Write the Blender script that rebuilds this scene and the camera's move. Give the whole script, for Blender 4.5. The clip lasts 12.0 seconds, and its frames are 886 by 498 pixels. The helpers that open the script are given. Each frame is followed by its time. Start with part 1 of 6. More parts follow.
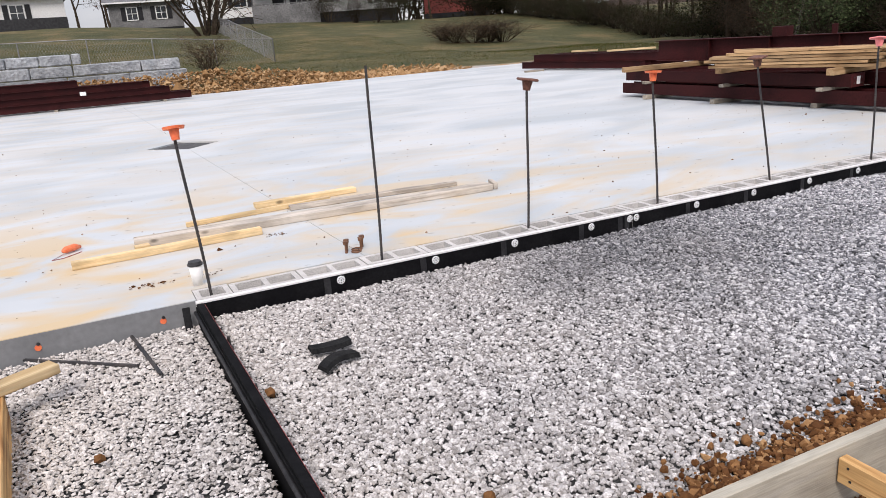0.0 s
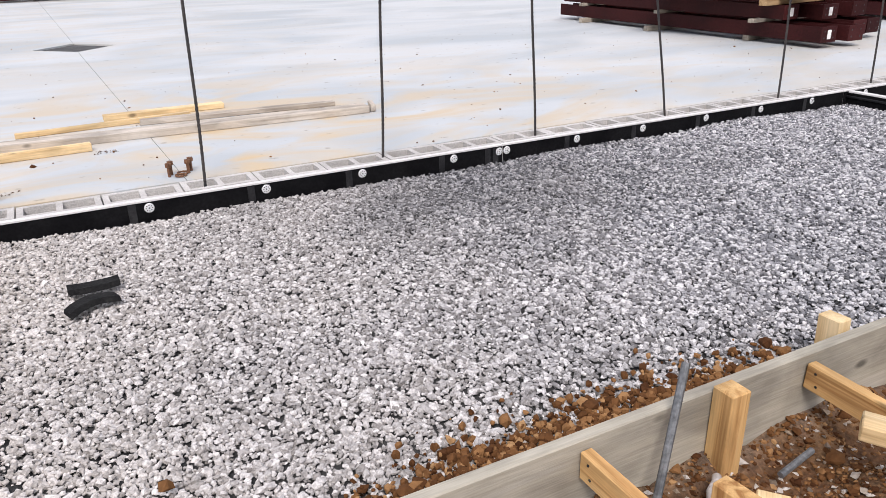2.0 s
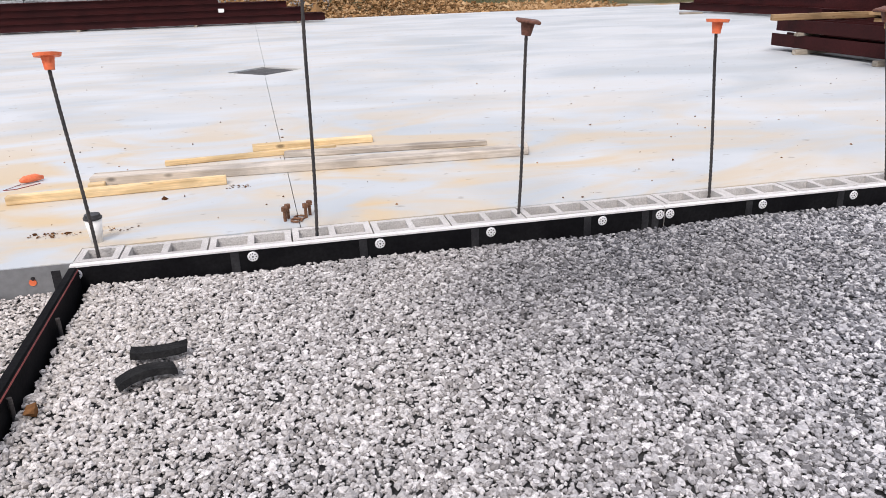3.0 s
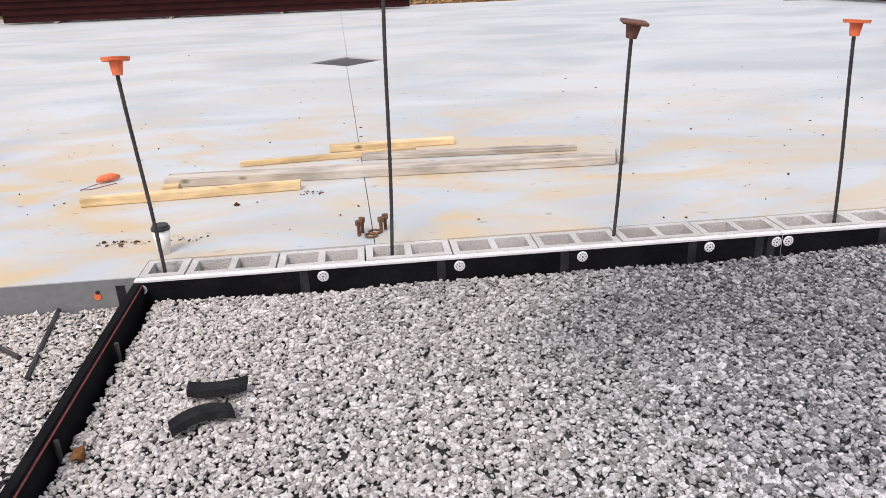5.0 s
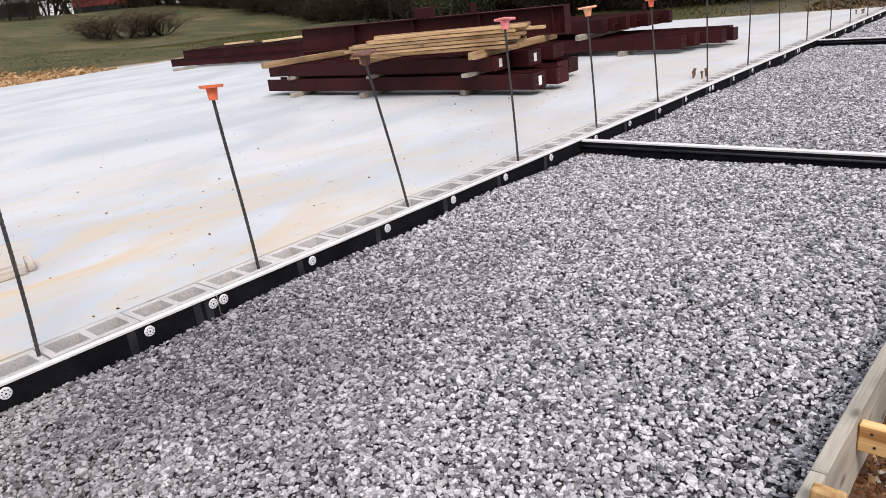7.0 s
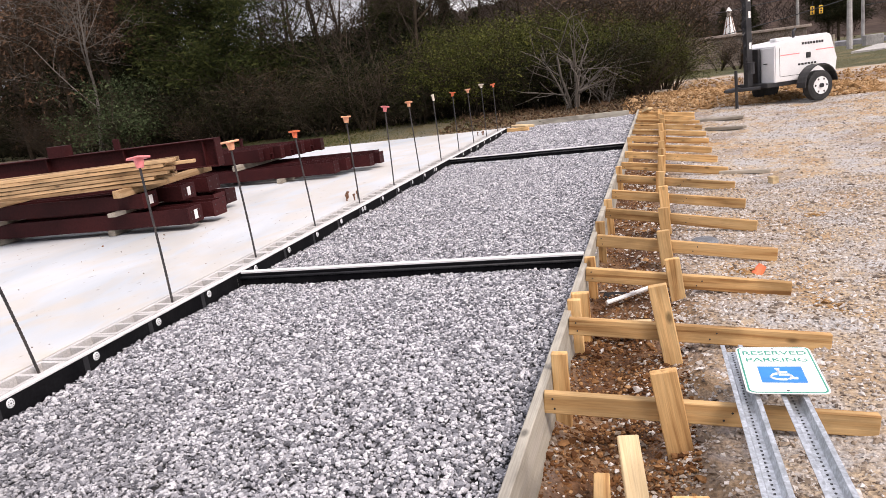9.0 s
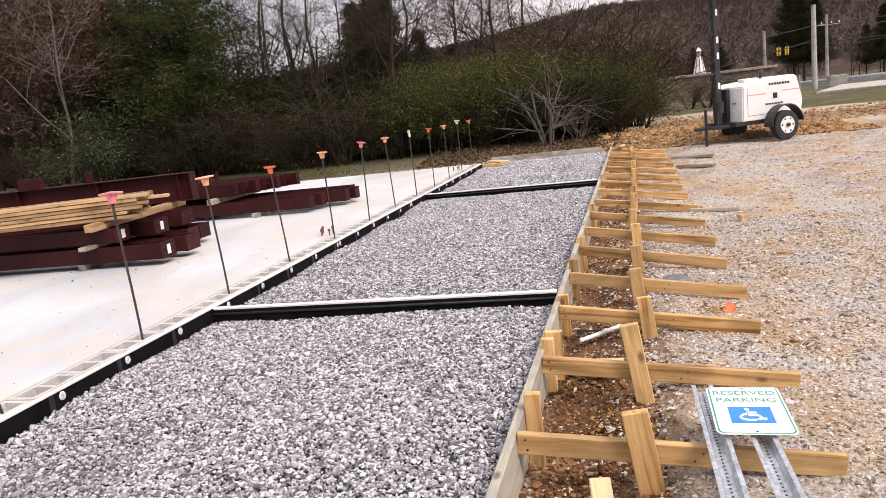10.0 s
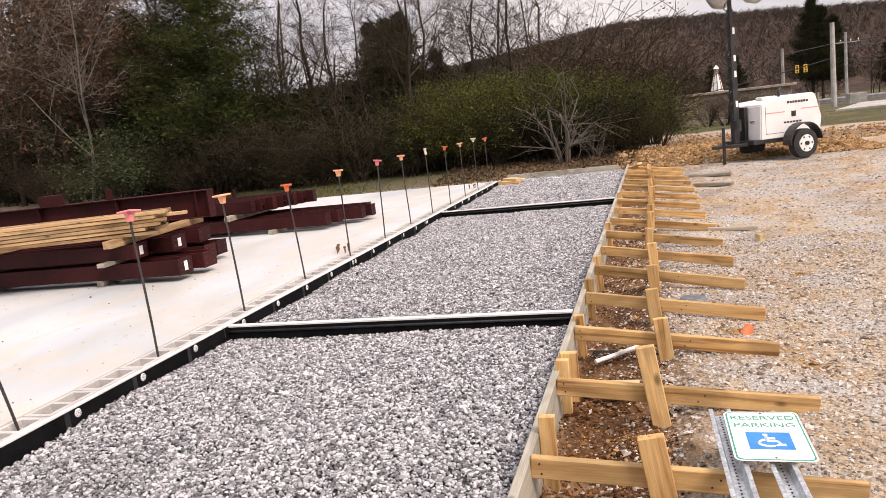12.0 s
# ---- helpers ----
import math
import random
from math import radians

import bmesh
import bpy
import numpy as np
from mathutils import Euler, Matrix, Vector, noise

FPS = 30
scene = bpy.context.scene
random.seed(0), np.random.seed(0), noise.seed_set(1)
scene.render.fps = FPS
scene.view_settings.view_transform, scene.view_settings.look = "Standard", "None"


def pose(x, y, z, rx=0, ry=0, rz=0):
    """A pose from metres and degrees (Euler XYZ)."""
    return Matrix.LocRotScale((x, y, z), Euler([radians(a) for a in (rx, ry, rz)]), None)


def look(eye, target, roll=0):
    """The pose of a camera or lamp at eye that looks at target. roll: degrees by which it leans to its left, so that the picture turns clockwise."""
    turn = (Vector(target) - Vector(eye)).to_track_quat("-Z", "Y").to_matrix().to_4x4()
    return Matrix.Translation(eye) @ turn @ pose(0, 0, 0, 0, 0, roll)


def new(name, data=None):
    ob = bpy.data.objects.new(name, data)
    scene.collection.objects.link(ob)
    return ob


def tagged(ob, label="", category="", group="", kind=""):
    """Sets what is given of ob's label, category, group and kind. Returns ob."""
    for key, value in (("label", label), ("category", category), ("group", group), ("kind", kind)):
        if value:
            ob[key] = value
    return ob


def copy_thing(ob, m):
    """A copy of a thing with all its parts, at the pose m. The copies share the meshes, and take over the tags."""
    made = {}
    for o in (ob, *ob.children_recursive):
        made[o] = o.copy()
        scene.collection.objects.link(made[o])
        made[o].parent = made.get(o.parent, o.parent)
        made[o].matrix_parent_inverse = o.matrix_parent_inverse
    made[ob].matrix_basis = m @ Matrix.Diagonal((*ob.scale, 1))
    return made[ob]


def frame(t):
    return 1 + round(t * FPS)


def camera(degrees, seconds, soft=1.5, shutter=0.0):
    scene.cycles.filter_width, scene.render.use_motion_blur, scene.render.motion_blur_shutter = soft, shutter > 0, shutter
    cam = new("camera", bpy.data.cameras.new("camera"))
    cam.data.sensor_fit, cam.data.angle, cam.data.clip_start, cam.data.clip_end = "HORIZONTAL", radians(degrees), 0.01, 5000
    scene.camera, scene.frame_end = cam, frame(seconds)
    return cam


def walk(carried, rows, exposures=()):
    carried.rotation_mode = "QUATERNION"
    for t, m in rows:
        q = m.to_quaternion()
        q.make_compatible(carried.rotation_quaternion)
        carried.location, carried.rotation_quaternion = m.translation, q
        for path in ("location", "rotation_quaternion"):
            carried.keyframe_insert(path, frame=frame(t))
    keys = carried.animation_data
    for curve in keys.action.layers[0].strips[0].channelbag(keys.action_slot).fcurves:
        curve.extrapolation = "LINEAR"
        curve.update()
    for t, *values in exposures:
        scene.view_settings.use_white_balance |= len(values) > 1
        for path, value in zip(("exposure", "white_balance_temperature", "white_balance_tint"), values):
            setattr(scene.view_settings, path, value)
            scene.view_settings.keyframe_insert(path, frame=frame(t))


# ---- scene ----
cam = camera(62.1, 12.0, soft=0.55)
PATH = [
    (0, (-0.374, -4.071, 1.319), (0.435, -2.33, 0.756), -4.2),
    (0.3, (-0.26, -4.006, 1.329), (0.774, -2.39, 0.766), -4.3),
    (0.5, (-0.235, -3.985, 1.313), (0.882, -2.425, 0.748), -4.2),
    (0.7, (-0.194, -3.95, 1.299), (0.992, -2.447, 0.721), -3.6),
    (1, (-0.047, -3.973, 1.286), (1.151, -2.499, 0.66), -2.1),
    (1.2, (0.051, -4.011, 1.238), (1.21, -2.517, 0.587), -1.5),
    (1.5, (0.231, -4.065, 1.222), (1.252, -2.504, 0.502), -0.7),
    (2, (0.488, -4.008, 1.213), (1.341, -2.37, 0.446), -1.1),
    (2.5, (0.779, -3.756, 1.254), (1.462, -2.024, 0.525), -1.4),
    (3, (1.016, -3.515, 1.224), (1.41, -1.685, 0.521), -1.7),
    (3.2, (1.045, -3.439, 1.24), (1.346, -1.597, 0.52), -1.6),
    (4.8, (1.030, -3.146, 1.268), (1.215, -1.295, 0.532), -1.9),
    (5, (1.054, -3.149, 1.276), (1.24, -1.297, 0.542), -2.1),
    (5.5, (1.04, -3.146, 1.266), (1.284, -1.29, 0.563), -2.2),
    (6, (1.069, -3.144, 1.272), (1.471, -1.312, 0.577), -3.1),
    (6.2, (1.085, -3.138, 1.251), (1.619, -1.338, 0.561), -3.5),
    (6.5, (1.166, -3.149, 1.251), (2.061, -1.499, 0.563), -5.0),
    (6.7, (1.229, -3.157, 1.258), (2.352, -1.649, 0.576), -5.9),
    (6.8, (1.253, -3.167, 1.263), (2.444, -1.711, 0.584), -6.2),
    (7, (1.29, -3.137, 1.27), (2.682, -1.862, 0.607), -6.6),
    (7.1, (1.332, -3.179, 1.279), (2.811, -2.001, 0.628), -7.3),
    (7.3, (1.355, -3.218, 1.287), (2.943, -2.178, 0.657), -8.0),
    (7.5, (1.399, -3.221, 1.284), (3.055, -2.279, 0.675), -7.7),
    (7.6, (1.386, -3.224, 1.284), (3.079, -2.344, 0.687), -8.0),
    (7.7, (1.4, -3.244, 1.267), (3.12, -2.407, 0.683), -8.3),
    (9.3, (1.465, -3.262, 1.299), (3.344, -2.727, 0.872), -6.8),
    (9.5, (1.461, -3.276, 1.316), (3.347, -2.753, 0.905), -6.6),
    (10, (1.46, -3.271, 1.315), (3.363, -2.777, 0.947), -6.6),
    (10.5, (1.461, -3.279, 1.324), (3.378, -2.812, 0.997), -6.7),
    (11, (1.462, -3.265, 1.319), (3.389, -2.816, 1.026), -6.6),
    (11.5, (1.47, -3.284, 1.331), (3.398, -2.83, 1.053), -6.6),
    (12, (1.473, -3.278, 1.33), (3.374, -2.745, 1.011), -6.5),
]
walk(cam, [(t, look(eye, target, roll)) for t, eye, target, roll in PATH],
     [(0, 0.16, 6600, 16), (3.2, 0.16, 6600, 16), (5.5, 0.08, 6700, 16), (7.0, 0.18, 6650, 16), (9.5, 0.46, 7000, 21), (12.0, 0.46, 7450, 21)])

# ---- world, sun and exposure ----
world = bpy.data.worlds.new("world")
scene.world = world
world.use_nodes = True
wn, wl = world.node_tree.nodes, world.node_tree.links
wn.clear()
w_out = wn.new("ShaderNodeOutputWorld")
w_bg = wn.new("ShaderNodeBackground")
w_sky = wn.new("ShaderNodeTexSky")
w_sky.sky_type = "NISHITA"
w_sky.sun_disc = False
w_sky.sun_elevation, w_sky.sun_rotation = radians(42), radians(200)
w_gain = wn.new("ShaderNodeMix"); w_gain.data_type = "RGBA"; w_gain.blend_type = "MULTIPLY"
w_gain.inputs[0].default_value = 1.0
w_gain.inputs[7].default_value = (0.10, 0.10, 0.10, 1)
w_tc = wn.new("ShaderNodeTexCoord")
w_map = wn.new("ShaderNodeMapping"); w_map.inputs["Scale"].default_value = (1.6, 1.6, 5.0)
w_noise = wn.new("ShaderNodeTexNoise"); w_noise.inputs["Scale"].default_value = 2.2; w_noise.inputs["Detail"].default_value = 6
w_ramp = wn.new("ShaderNodeValToRGB")
w_ramp.color_ramp.elements[0].position, w_ramp.color_ramp.elements[0].color = 0.30, (0.46, 0.52, 0.62, 1)
w_ramp.color_ramp.elements[1].position, w_ramp.color_ramp.elements[1].color = 0.66, (0.86, 0.87, 0.90, 1)
w_mix = wn.new("ShaderNodeMix"); w_mix.data_type = "RGBA"; w_mix.inputs[0].default_value = 0.82
wl.new(w_sky.outputs[0], w_gain.inputs[6])
wl.new(w_tc.outputs["Generated"], w_map.inputs[0]); wl.new(w_map.outputs[0], w_noise.inputs[0])
wl.new(w_noise.outputs[0], w_ramp.inputs[0])
wl.new(w_gain.outputs[2], w_mix.inputs[6]); wl.new(w_ramp.outputs[0], w_mix.inputs[7])
# an overcast sky is darker at the horizon than overhead
w_sep = wn.new("ShaderNodeSeparateXYZ"); wl.new(w_tc.outputs["Generated"], w_sep.inputs[0])
w_rise = wn.new("ShaderNodeMapRange")
w_rise.inputs[1].default_value, w_rise.inputs[2].default_value, w_rise.inputs[3].default_value, w_rise.inputs[4].default_value = 0.0, 0.9, 0.80, 1.42
wl.new(w_sep.outputs[2], w_rise.inputs[0])
wl.new(w_mix.outputs[2], w_bg.inputs[0]); wl.new(w_rise.outputs[0], w_bg.inputs[1])
wl.new(w_bg.outputs[0], w_out.inputs[0])

sun_data = bpy.data.lights.new("sun", "SUN")
sun_data.energy, sun_data.angle, sun_data.color = 2.2, radians(22), (1.0, 0.96, 0.9)
sun = new("sun", sun_data)
sun.matrix_world = look((-12, -20, 26), (0, 0, 0))


# ---- materials ----
def base_nodes(name):
    m = bpy.data.materials.new(name)
    m.use_nodes = True
    return m, m.node_tree.nodes, m.node_tree.links, m.node_tree.nodes["Principled BSDF"]


def rgb(c):
    return (c[0], c[1], c[2], 1)


def mat(name, c1, c2, scale=6.0, fine=60.0, rough=0.8, bump=0.3, metal=0.0, space="world", stretch=(1, 1, 1), vary=0.0, c3=None, grain=0.35, bump_dist=0.01, spec=0.5):
    """Two colours blended by a coarse noise, darkened and lightened by a fine one that also gives the relief."""
    m, n, l, b = base_nodes(name)
    if space == "world":
        src = n.new("ShaderNodeNewGeometry").outputs["Position"]
    else:
        src = n.new("ShaderNodeTexCoord").outputs["Object"]
    mp = n.new("ShaderNodeMapping")
    mp.inputs["Scale"].default_value = stretch
    l.new(src, mp.inputs[0])
    info = n.new("ShaderNodeObjectInfo")
    if space != "world":
        off = n.new("ShaderNodeMath"); off.operation = "MULTIPLY"; off.inputs[1].default_value = 37.0
        l.new(info.outputs["Random"], off.inputs[0])
        l.new(off.outputs[0], mp.inputs["Location"])
    a = n.new("ShaderNodeTexNoise"); a.inputs["Scale"].default_value = scale; a.inputs["Detail"].default_value = 5
    f = n.new("ShaderNodeTexNoise"); f.inputs["Scale"].default_value = fine; f.inputs["Detail"].default_value = 4
    l.new(mp.outputs[0], a.inputs[0]); l.new(mp.outputs[0], f.inputs[0])
    r = n.new("ShaderNodeValToRGB")
    r.color_ramp.elements[0].position, r.color_ramp.elements[0].color = 0.36, rgb(c1)
    r.color_ramp.elements[1].position, r.color_ramp.elements[1].color = 0.64, rgb(c2)
    if c3:
        e = r.color_ramp.elements.new(0.8); e.color = rgb(c3)
    l.new(a.outputs[0], r.inputs[0])
    g = n.new("ShaderNodeMapRange")
    g.inputs[1].default_value, g.inputs[2].default_value = 0.25, 0.75
    g.inputs[3].default_value, g.inputs[4].default_value = 1 - grain, 1 + grain
    l.new(f.outputs[0], g.inputs[0])
    hsv = n.new("ShaderNodeHueSaturation")
    l.new(r.outputs[0], hsv.inputs["Color"])
    if vary:
        v = n.new("ShaderNodeMapRange")
        v.inputs[3].default_value, v.inputs[4].default_value = 1 - vary, 1 + vary
        l.new(info.outputs["Random"], v.inputs[0])
        mu = n.new("ShaderNodeMath"); mu.operation = "MULTIPLY"
        l.new(v.outputs[0], mu.inputs[0]); l.new(g.outputs[0], mu.inputs[1])
        l.new(mu.outputs[0], hsv.inputs["Value"])
    else:
        l.new(g.outputs[0], hsv.inputs["Value"])
    l.new(hsv.outputs[0], b.inputs["Base Color"])
    b.inputs["Roughness"].default_value, b.inputs["Metallic"].default_value = rough, metal
    b.inputs["Specular IOR Level"].default_value = spec
    if bump:
        bp = n.new("ShaderNodeBump"); bp.inputs["Strength"].default_value = bump; bp.inputs["Distance"].default_value = bump_dist
        l.new(f.outputs[0], bp.inputs["Height"]); l.new(bp.outputs[0], b.inputs["Normal"])
    return m


def island_mat(name, stops, rough=0.85, fine=90.0, bump=0.4, tint=None, spec=0.12, grain=0.25, damp=None):
    """For joined stones, leaves and clods: each island takes its colour from the stops; tint blends a second look in by a wide noise along x."""
    m, n, l, b = base_nodes(name)
    geo = n.new("ShaderNodeNewGeometry")
    r = n.new("ShaderNodeValToRGB")
    while len(r.color_ramp.elements) < len(stops):
        r.color_ramp.elements.new(0.5)
    for e, (p, c) in zip(r.color_ramp.elements, stops):
        e.position, e.color = p, rgb(c)
    l.new(geo.outputs["Random Per Island"], r.inputs[0])
    col = r.outputs[0]
    f = n.new("ShaderNodeTexNoise"); f.inputs["Scale"].default_value = fine; f.inputs["Detail"].default_value = 4
    l.new(geo.outputs["Position"], f.inputs[0])
    if tint:
        tcol, x0, x1, amount = tint
        sep = n.new("ShaderNodeSeparateXYZ"); l.new(geo.outputs["Position"], sep.inputs[0])
        w = n.new("ShaderNodeTexNoise"); w.inputs["Scale"].default_value = 0.9; w.inputs["Detail"].default_value = 3
        l.new(geo.outputs["Position"], w.inputs[0])
        ad = n.new("ShaderNodeMath"); ad.operation = "MULTIPLY_ADD"; ad.inputs[1].default_value = -3.0
        l.new(w.outputs[0], ad.inputs[0]); l.new(sep.outputs[0], ad.inputs[2])
        mr = n.new("ShaderNodeMapRange")
        mr.inputs[1].default_value, mr.inputs[2].default_value = x0 - 1.5, x1 - 1.5
        mr.inputs[3].default_value, mr.inputs[4].default_value = amount, 0.0
        l.new(ad.outputs[0], mr.inputs[0])
        mx = n.new("ShaderNodeMix"); mx.data_type = "RGBA"
        l.new(mr.outputs[0], mx.inputs[0]); l.new(col, mx.inputs[6]); mx.inputs[7].default_value = rgb(tcol)
        col = mx.outputs[2]
    if damp:
        dx0, dy0, drx, dry, dim = damp
        dm = n.new("ShaderNodeMapping"); dm.inputs["Location"].default_value = (-dx0 / drx, -dy0 / dry, 0); dm.inputs["Scale"].default_value = (1 / drx, 1 / dry, 0)
        l.new(geo.outputs["Position"], dm.inputs[0])
        ln_ = n.new("ShaderNodeVectorMath"); ln_.operation = "LENGTH"; l.new(dm.outputs[0], ln_.inputs[0])
        wob = n.new("ShaderNodeTexNoise"); wob.inputs["Scale"].default_value = 1.7; wob.inputs["Detail"].default_value = 4
        l.new(geo.outputs["Position"], wob.inputs[0])
        sm = n.new("ShaderNodeMath"); sm.operation = "MULTIPLY_ADD"; sm.inputs[1].default_value = 1.3
        l.new(wob.outputs[0], sm.inputs[0]); l.new(ln_.outputs["Value"], sm.inputs[2])
        wet = n.new("ShaderNodeMapRange")
        wet.inputs[1].default_value, wet.inputs[2].default_value, wet.inputs[3].default_value, wet.inputs[4].default_value = 1.0, 1.75, dim, 1.0
        l.new(sm.outputs[0], wet.inputs[0])
        dh = n.new("ShaderNodeHueSaturation"); l.new(col, dh.inputs["Color"]); l.new(wet.outputs[0], dh.inputs["Value"])
        col = dh.outputs[0]
    g = n.new("ShaderNodeMapRange")
    g.inputs[1].default_value, g.inputs[2].default_value, g.inputs[3].default_value, g.inputs[4].default_value = 0.25, 0.75, 1 - grain, 1 + grain
    l.new(f.outputs[0], g.inputs[0])
    hsv = n.new("ShaderNodeHueSaturation"); l.new(col, hsv.inputs["Color"]); l.new(g.outputs[0], hsv.inputs["Value"])
    l.new(hsv.outputs[0], b.inputs["Base Color"])
    b.inputs["Roughness"].default_value = rough
    b.inputs["Specular IOR Level"].default_value = spec
    if bump:
        bp = n.new("ShaderNodeBump"); bp.inputs["Strength"].default_value = bump; bp.inputs["Distance"].default_value = 0.004
        l.new(f.outputs[0], bp.inputs["Height"]); l.new(bp.outputs[0], b.inputs["Normal"])
    return m


def wood_mat(name, c1, c2, c3, vary=0.18):
    """Sawn pine: long uneven grain along the local x of each piece, scattered knots, and brown weather stains."""
    m, n, l, b = base_nodes(name)
    tc = n.new("ShaderNodeTexCoord"); info = n.new("ShaderNodeObjectInfo")
    off = n.new("ShaderNodeMath"); off.operation = "MULTIPLY"; off.inputs[1].default_value = 53.0
    l.new(info.outputs["Random"], off.inputs[0])

    def coords(scale):
        mp = n.new("ShaderNodeMapping"); mp.inputs["Scale"].default_value = scale
        l.new(off.outputs[0], mp.inputs["Location"]); l.new(tc.outputs["Object"], mp.inputs[0])
        return mp.outputs[0]

    def noise_tex(co, scale, detail, dist=0.0):
        t = n.new("ShaderNodeTexNoise"); t.inputs["Scale"].default_value = scale; t.inputs["Detail"].default_value = detail; t.inputs["Distortion"].default_value = dist
        l.new(co, t.inputs[0])
        return t.outputs[0]

    def span(value, a, b_, lo, hi):
        r_ = n.new("ShaderNodeMapRange")
        r_.inputs[1].default_value, r_.inputs[2].default_value, r_.inputs[3].default_value, r_.inputs[4].default_value = a, b_, lo, hi
        l.new(value, r_.inputs[0])
        return r_.outputs[0]

    def times(u, v):
        t = n.new("ShaderNodeMath"); t.operation = "MULTIPLY"; l.new(u, t.inputs[0]); l.new(v, t.inputs[1])
        return t.outputs[0]
    along = coords((0.45, 11.0, 11.0))
    blotch = coords((1.0, 2.0, 2.0))
    grain = noise_tex(along, 2.0, 6, 0.9)
    r = n.new("ShaderNodeValToRGB")
    r.color_ramp.elements[0].position, r.color_ramp.elements[0].color = 0.33, rgb(c3)
    r.color_ramp.elements[1].position, r.color_ramp.elements[1].color = 0.47, rgb(c1)
    e = r.color_ramp.elements.new(0.66); e.color = rgb(c2)
    l.new(grain, r.inputs[0])
    k = n.new("ShaderNodeTexVoronoi"); k.inputs["Scale"].default_value = 4.2
    l.new(blotch, k.inputs[0])
    knots = span(k.outputs["Distance"], 0.07, 0.17, 0.38, 1.0)
    fine = noise_tex(along, 16, 5)
    stain = span(noise_tex(blotch, 2.6, 4, 0.5), 0.36, 0.58, 0.66, 1.04)
    value = times(times(times(span(fine, 0.25, 0.75, 0.84, 1.14), span(info.outputs["Random"], 0, 1, 1 - vary, 1 + vary)), knots), stain)
    hsv = n.new("ShaderNodeHueSaturation"); l.new(r.outputs[0], hsv.inputs["Color"]); l.new(value, hsv.inputs["Value"])
    l.new(hsv.outputs[0], b.inputs["Base Color"])
    b.inputs["Roughness"].default_value = 0.8
    b.inputs["Specular IOR Level"].default_value = 0.25
    bp = n.new("ShaderNodeBump"); bp.inputs["Strength"].default_value = 0.4; bp.inputs["Distance"].default_value = 0.003
    l.new(fine, bp.inputs["Height"]); l.new(bp.outputs[0], b.inputs["Normal"])
    return m


def slab_mat():
    """Fresh slab: pale blue-grey laitance with cream, ochre-stained patches and fine specks."""
    m, n, l, b = base_nodes("slab_concrete")
    pos = n.new("ShaderNodeNewGeometry").outputs["Position"]
    mp = n.new("ShaderNodeMapping"); mp.inputs["Scale"].default_value = (0.55, 1.0, 1.0)
    l.new(pos, mp.inputs[0])

    def noise_tex(scale, detail, dist=0.0):
        t = n.new("ShaderNodeTexNoise"); t.inputs["Scale"].default_value = scale; t.inputs["Detail"].default_value = detail; t.inputs["Distortion"].default_value = dist
        l.new(mp.outputs[0], t.inputs[0])
        return t.outputs[0]
    r = n.new("ShaderNodeValToRGB")
    r.color_ramp.elements[0].position, r.color_ramp.elements[0].color = 0.34, (0.44, 0.48, 0.505, 1)
    r.color_ramp.elements[1].position, r.color_ramp.elements[1].color = 0.60, (0.58, 0.605, 0.62, 1)
    l.new(noise_tex(0.7, 6, 0.8), r.inputs[0])
    stain = n.new("ShaderNodeValToRGB")
    stain.color_ramp.elements[0].position, stain.color_ramp.elements[0].color = 0.40, (0, 0, 0, 1)
    stain.color_ramp.elements[1].position, stain.color_ramp.elements[1].color = 0.60, (1, 1, 1, 1)
    l.new(noise_tex(1.5, 7, 1.5), stain.inputs[0])
    sep = n.new("ShaderNodeSeparateXYZ"); l.new(pos, sep.inputs[0])
    near = n.new("ShaderNodeMapRange")
    near.inputs[1].default_value, near.inputs[2].default_value, near.inputs[3].default_value, near.inputs[4].default_value = 1.3, 4.2, 1.0, 0.22
    l.new(sep.outputs[1], near.inputs[0])
    along = n.new("ShaderNodeMapRange")
    along.inputs[1].default_value, along.inputs[2].default_value, along.inputs[3].default_value, along.inputs[4].default_value = 1.5, 6.0, 1.0, 0.3
    l.new(sep.outputs[0], along.inputs[0])
    both = n.new("ShaderNodeMath"); both.operation = "MULTIPLY"
    l.new(near.outputs[0], both.inputs[0]); l.new(along.outputs[0], both.inputs[1])
    amt = n.new("ShaderNodeMath"); amt.operation = "MULTIPLY"
    l.new(stain.outputs[0], amt.inputs[0]); l.new(both.outputs[0], amt.inputs[1])
    mx = n.new("ShaderNodeMix"); mx.data_type = "RGBA"
    l.new(amt.outputs[0], mx.inputs[0]); l.new(r.outputs[0], mx.inputs[6]); mx.inputs[7].default_value = (0.60, 0.465, 0.29, 1)
    sp = n.new("ShaderNodeValToRGB")
    sp.color_ramp.elements[0].position, sp.color_ramp.elements[0].color = 0.26, (0.45, 0.4, 0.35, 1)
    sp.color_ramp.elements[1].position, sp.color_ramp.elements[1].color = 0.34, (1, 1, 1, 1)
    l.new(noise_tex(14, 3), sp.inputs[0])
    m2 = n.new("ShaderNodeMix"); m2.data_type = "RGBA"; m2.blend_type = "MULTIPLY"; m2.inputs[0].default_value = 0.6
    l.new(mx.outputs[2], m2.inputs[6]); l.new(sp.outputs[0], m2.inputs[7])
    l.new(m2.outputs[2], b.inputs["Base Color"])
    b.inputs["Roughness"].default_value = 0.62
    bp = n.new("ShaderNodeBump"); bp.inputs["Strength"].default_value = 0.12; bp.inputs["Distance"].default_value = 0.01
    l.new(noise_tex(40, 5), bp.inputs["Height"]); l.new(bp.outputs[0], b.inputs["Normal"])
    return m


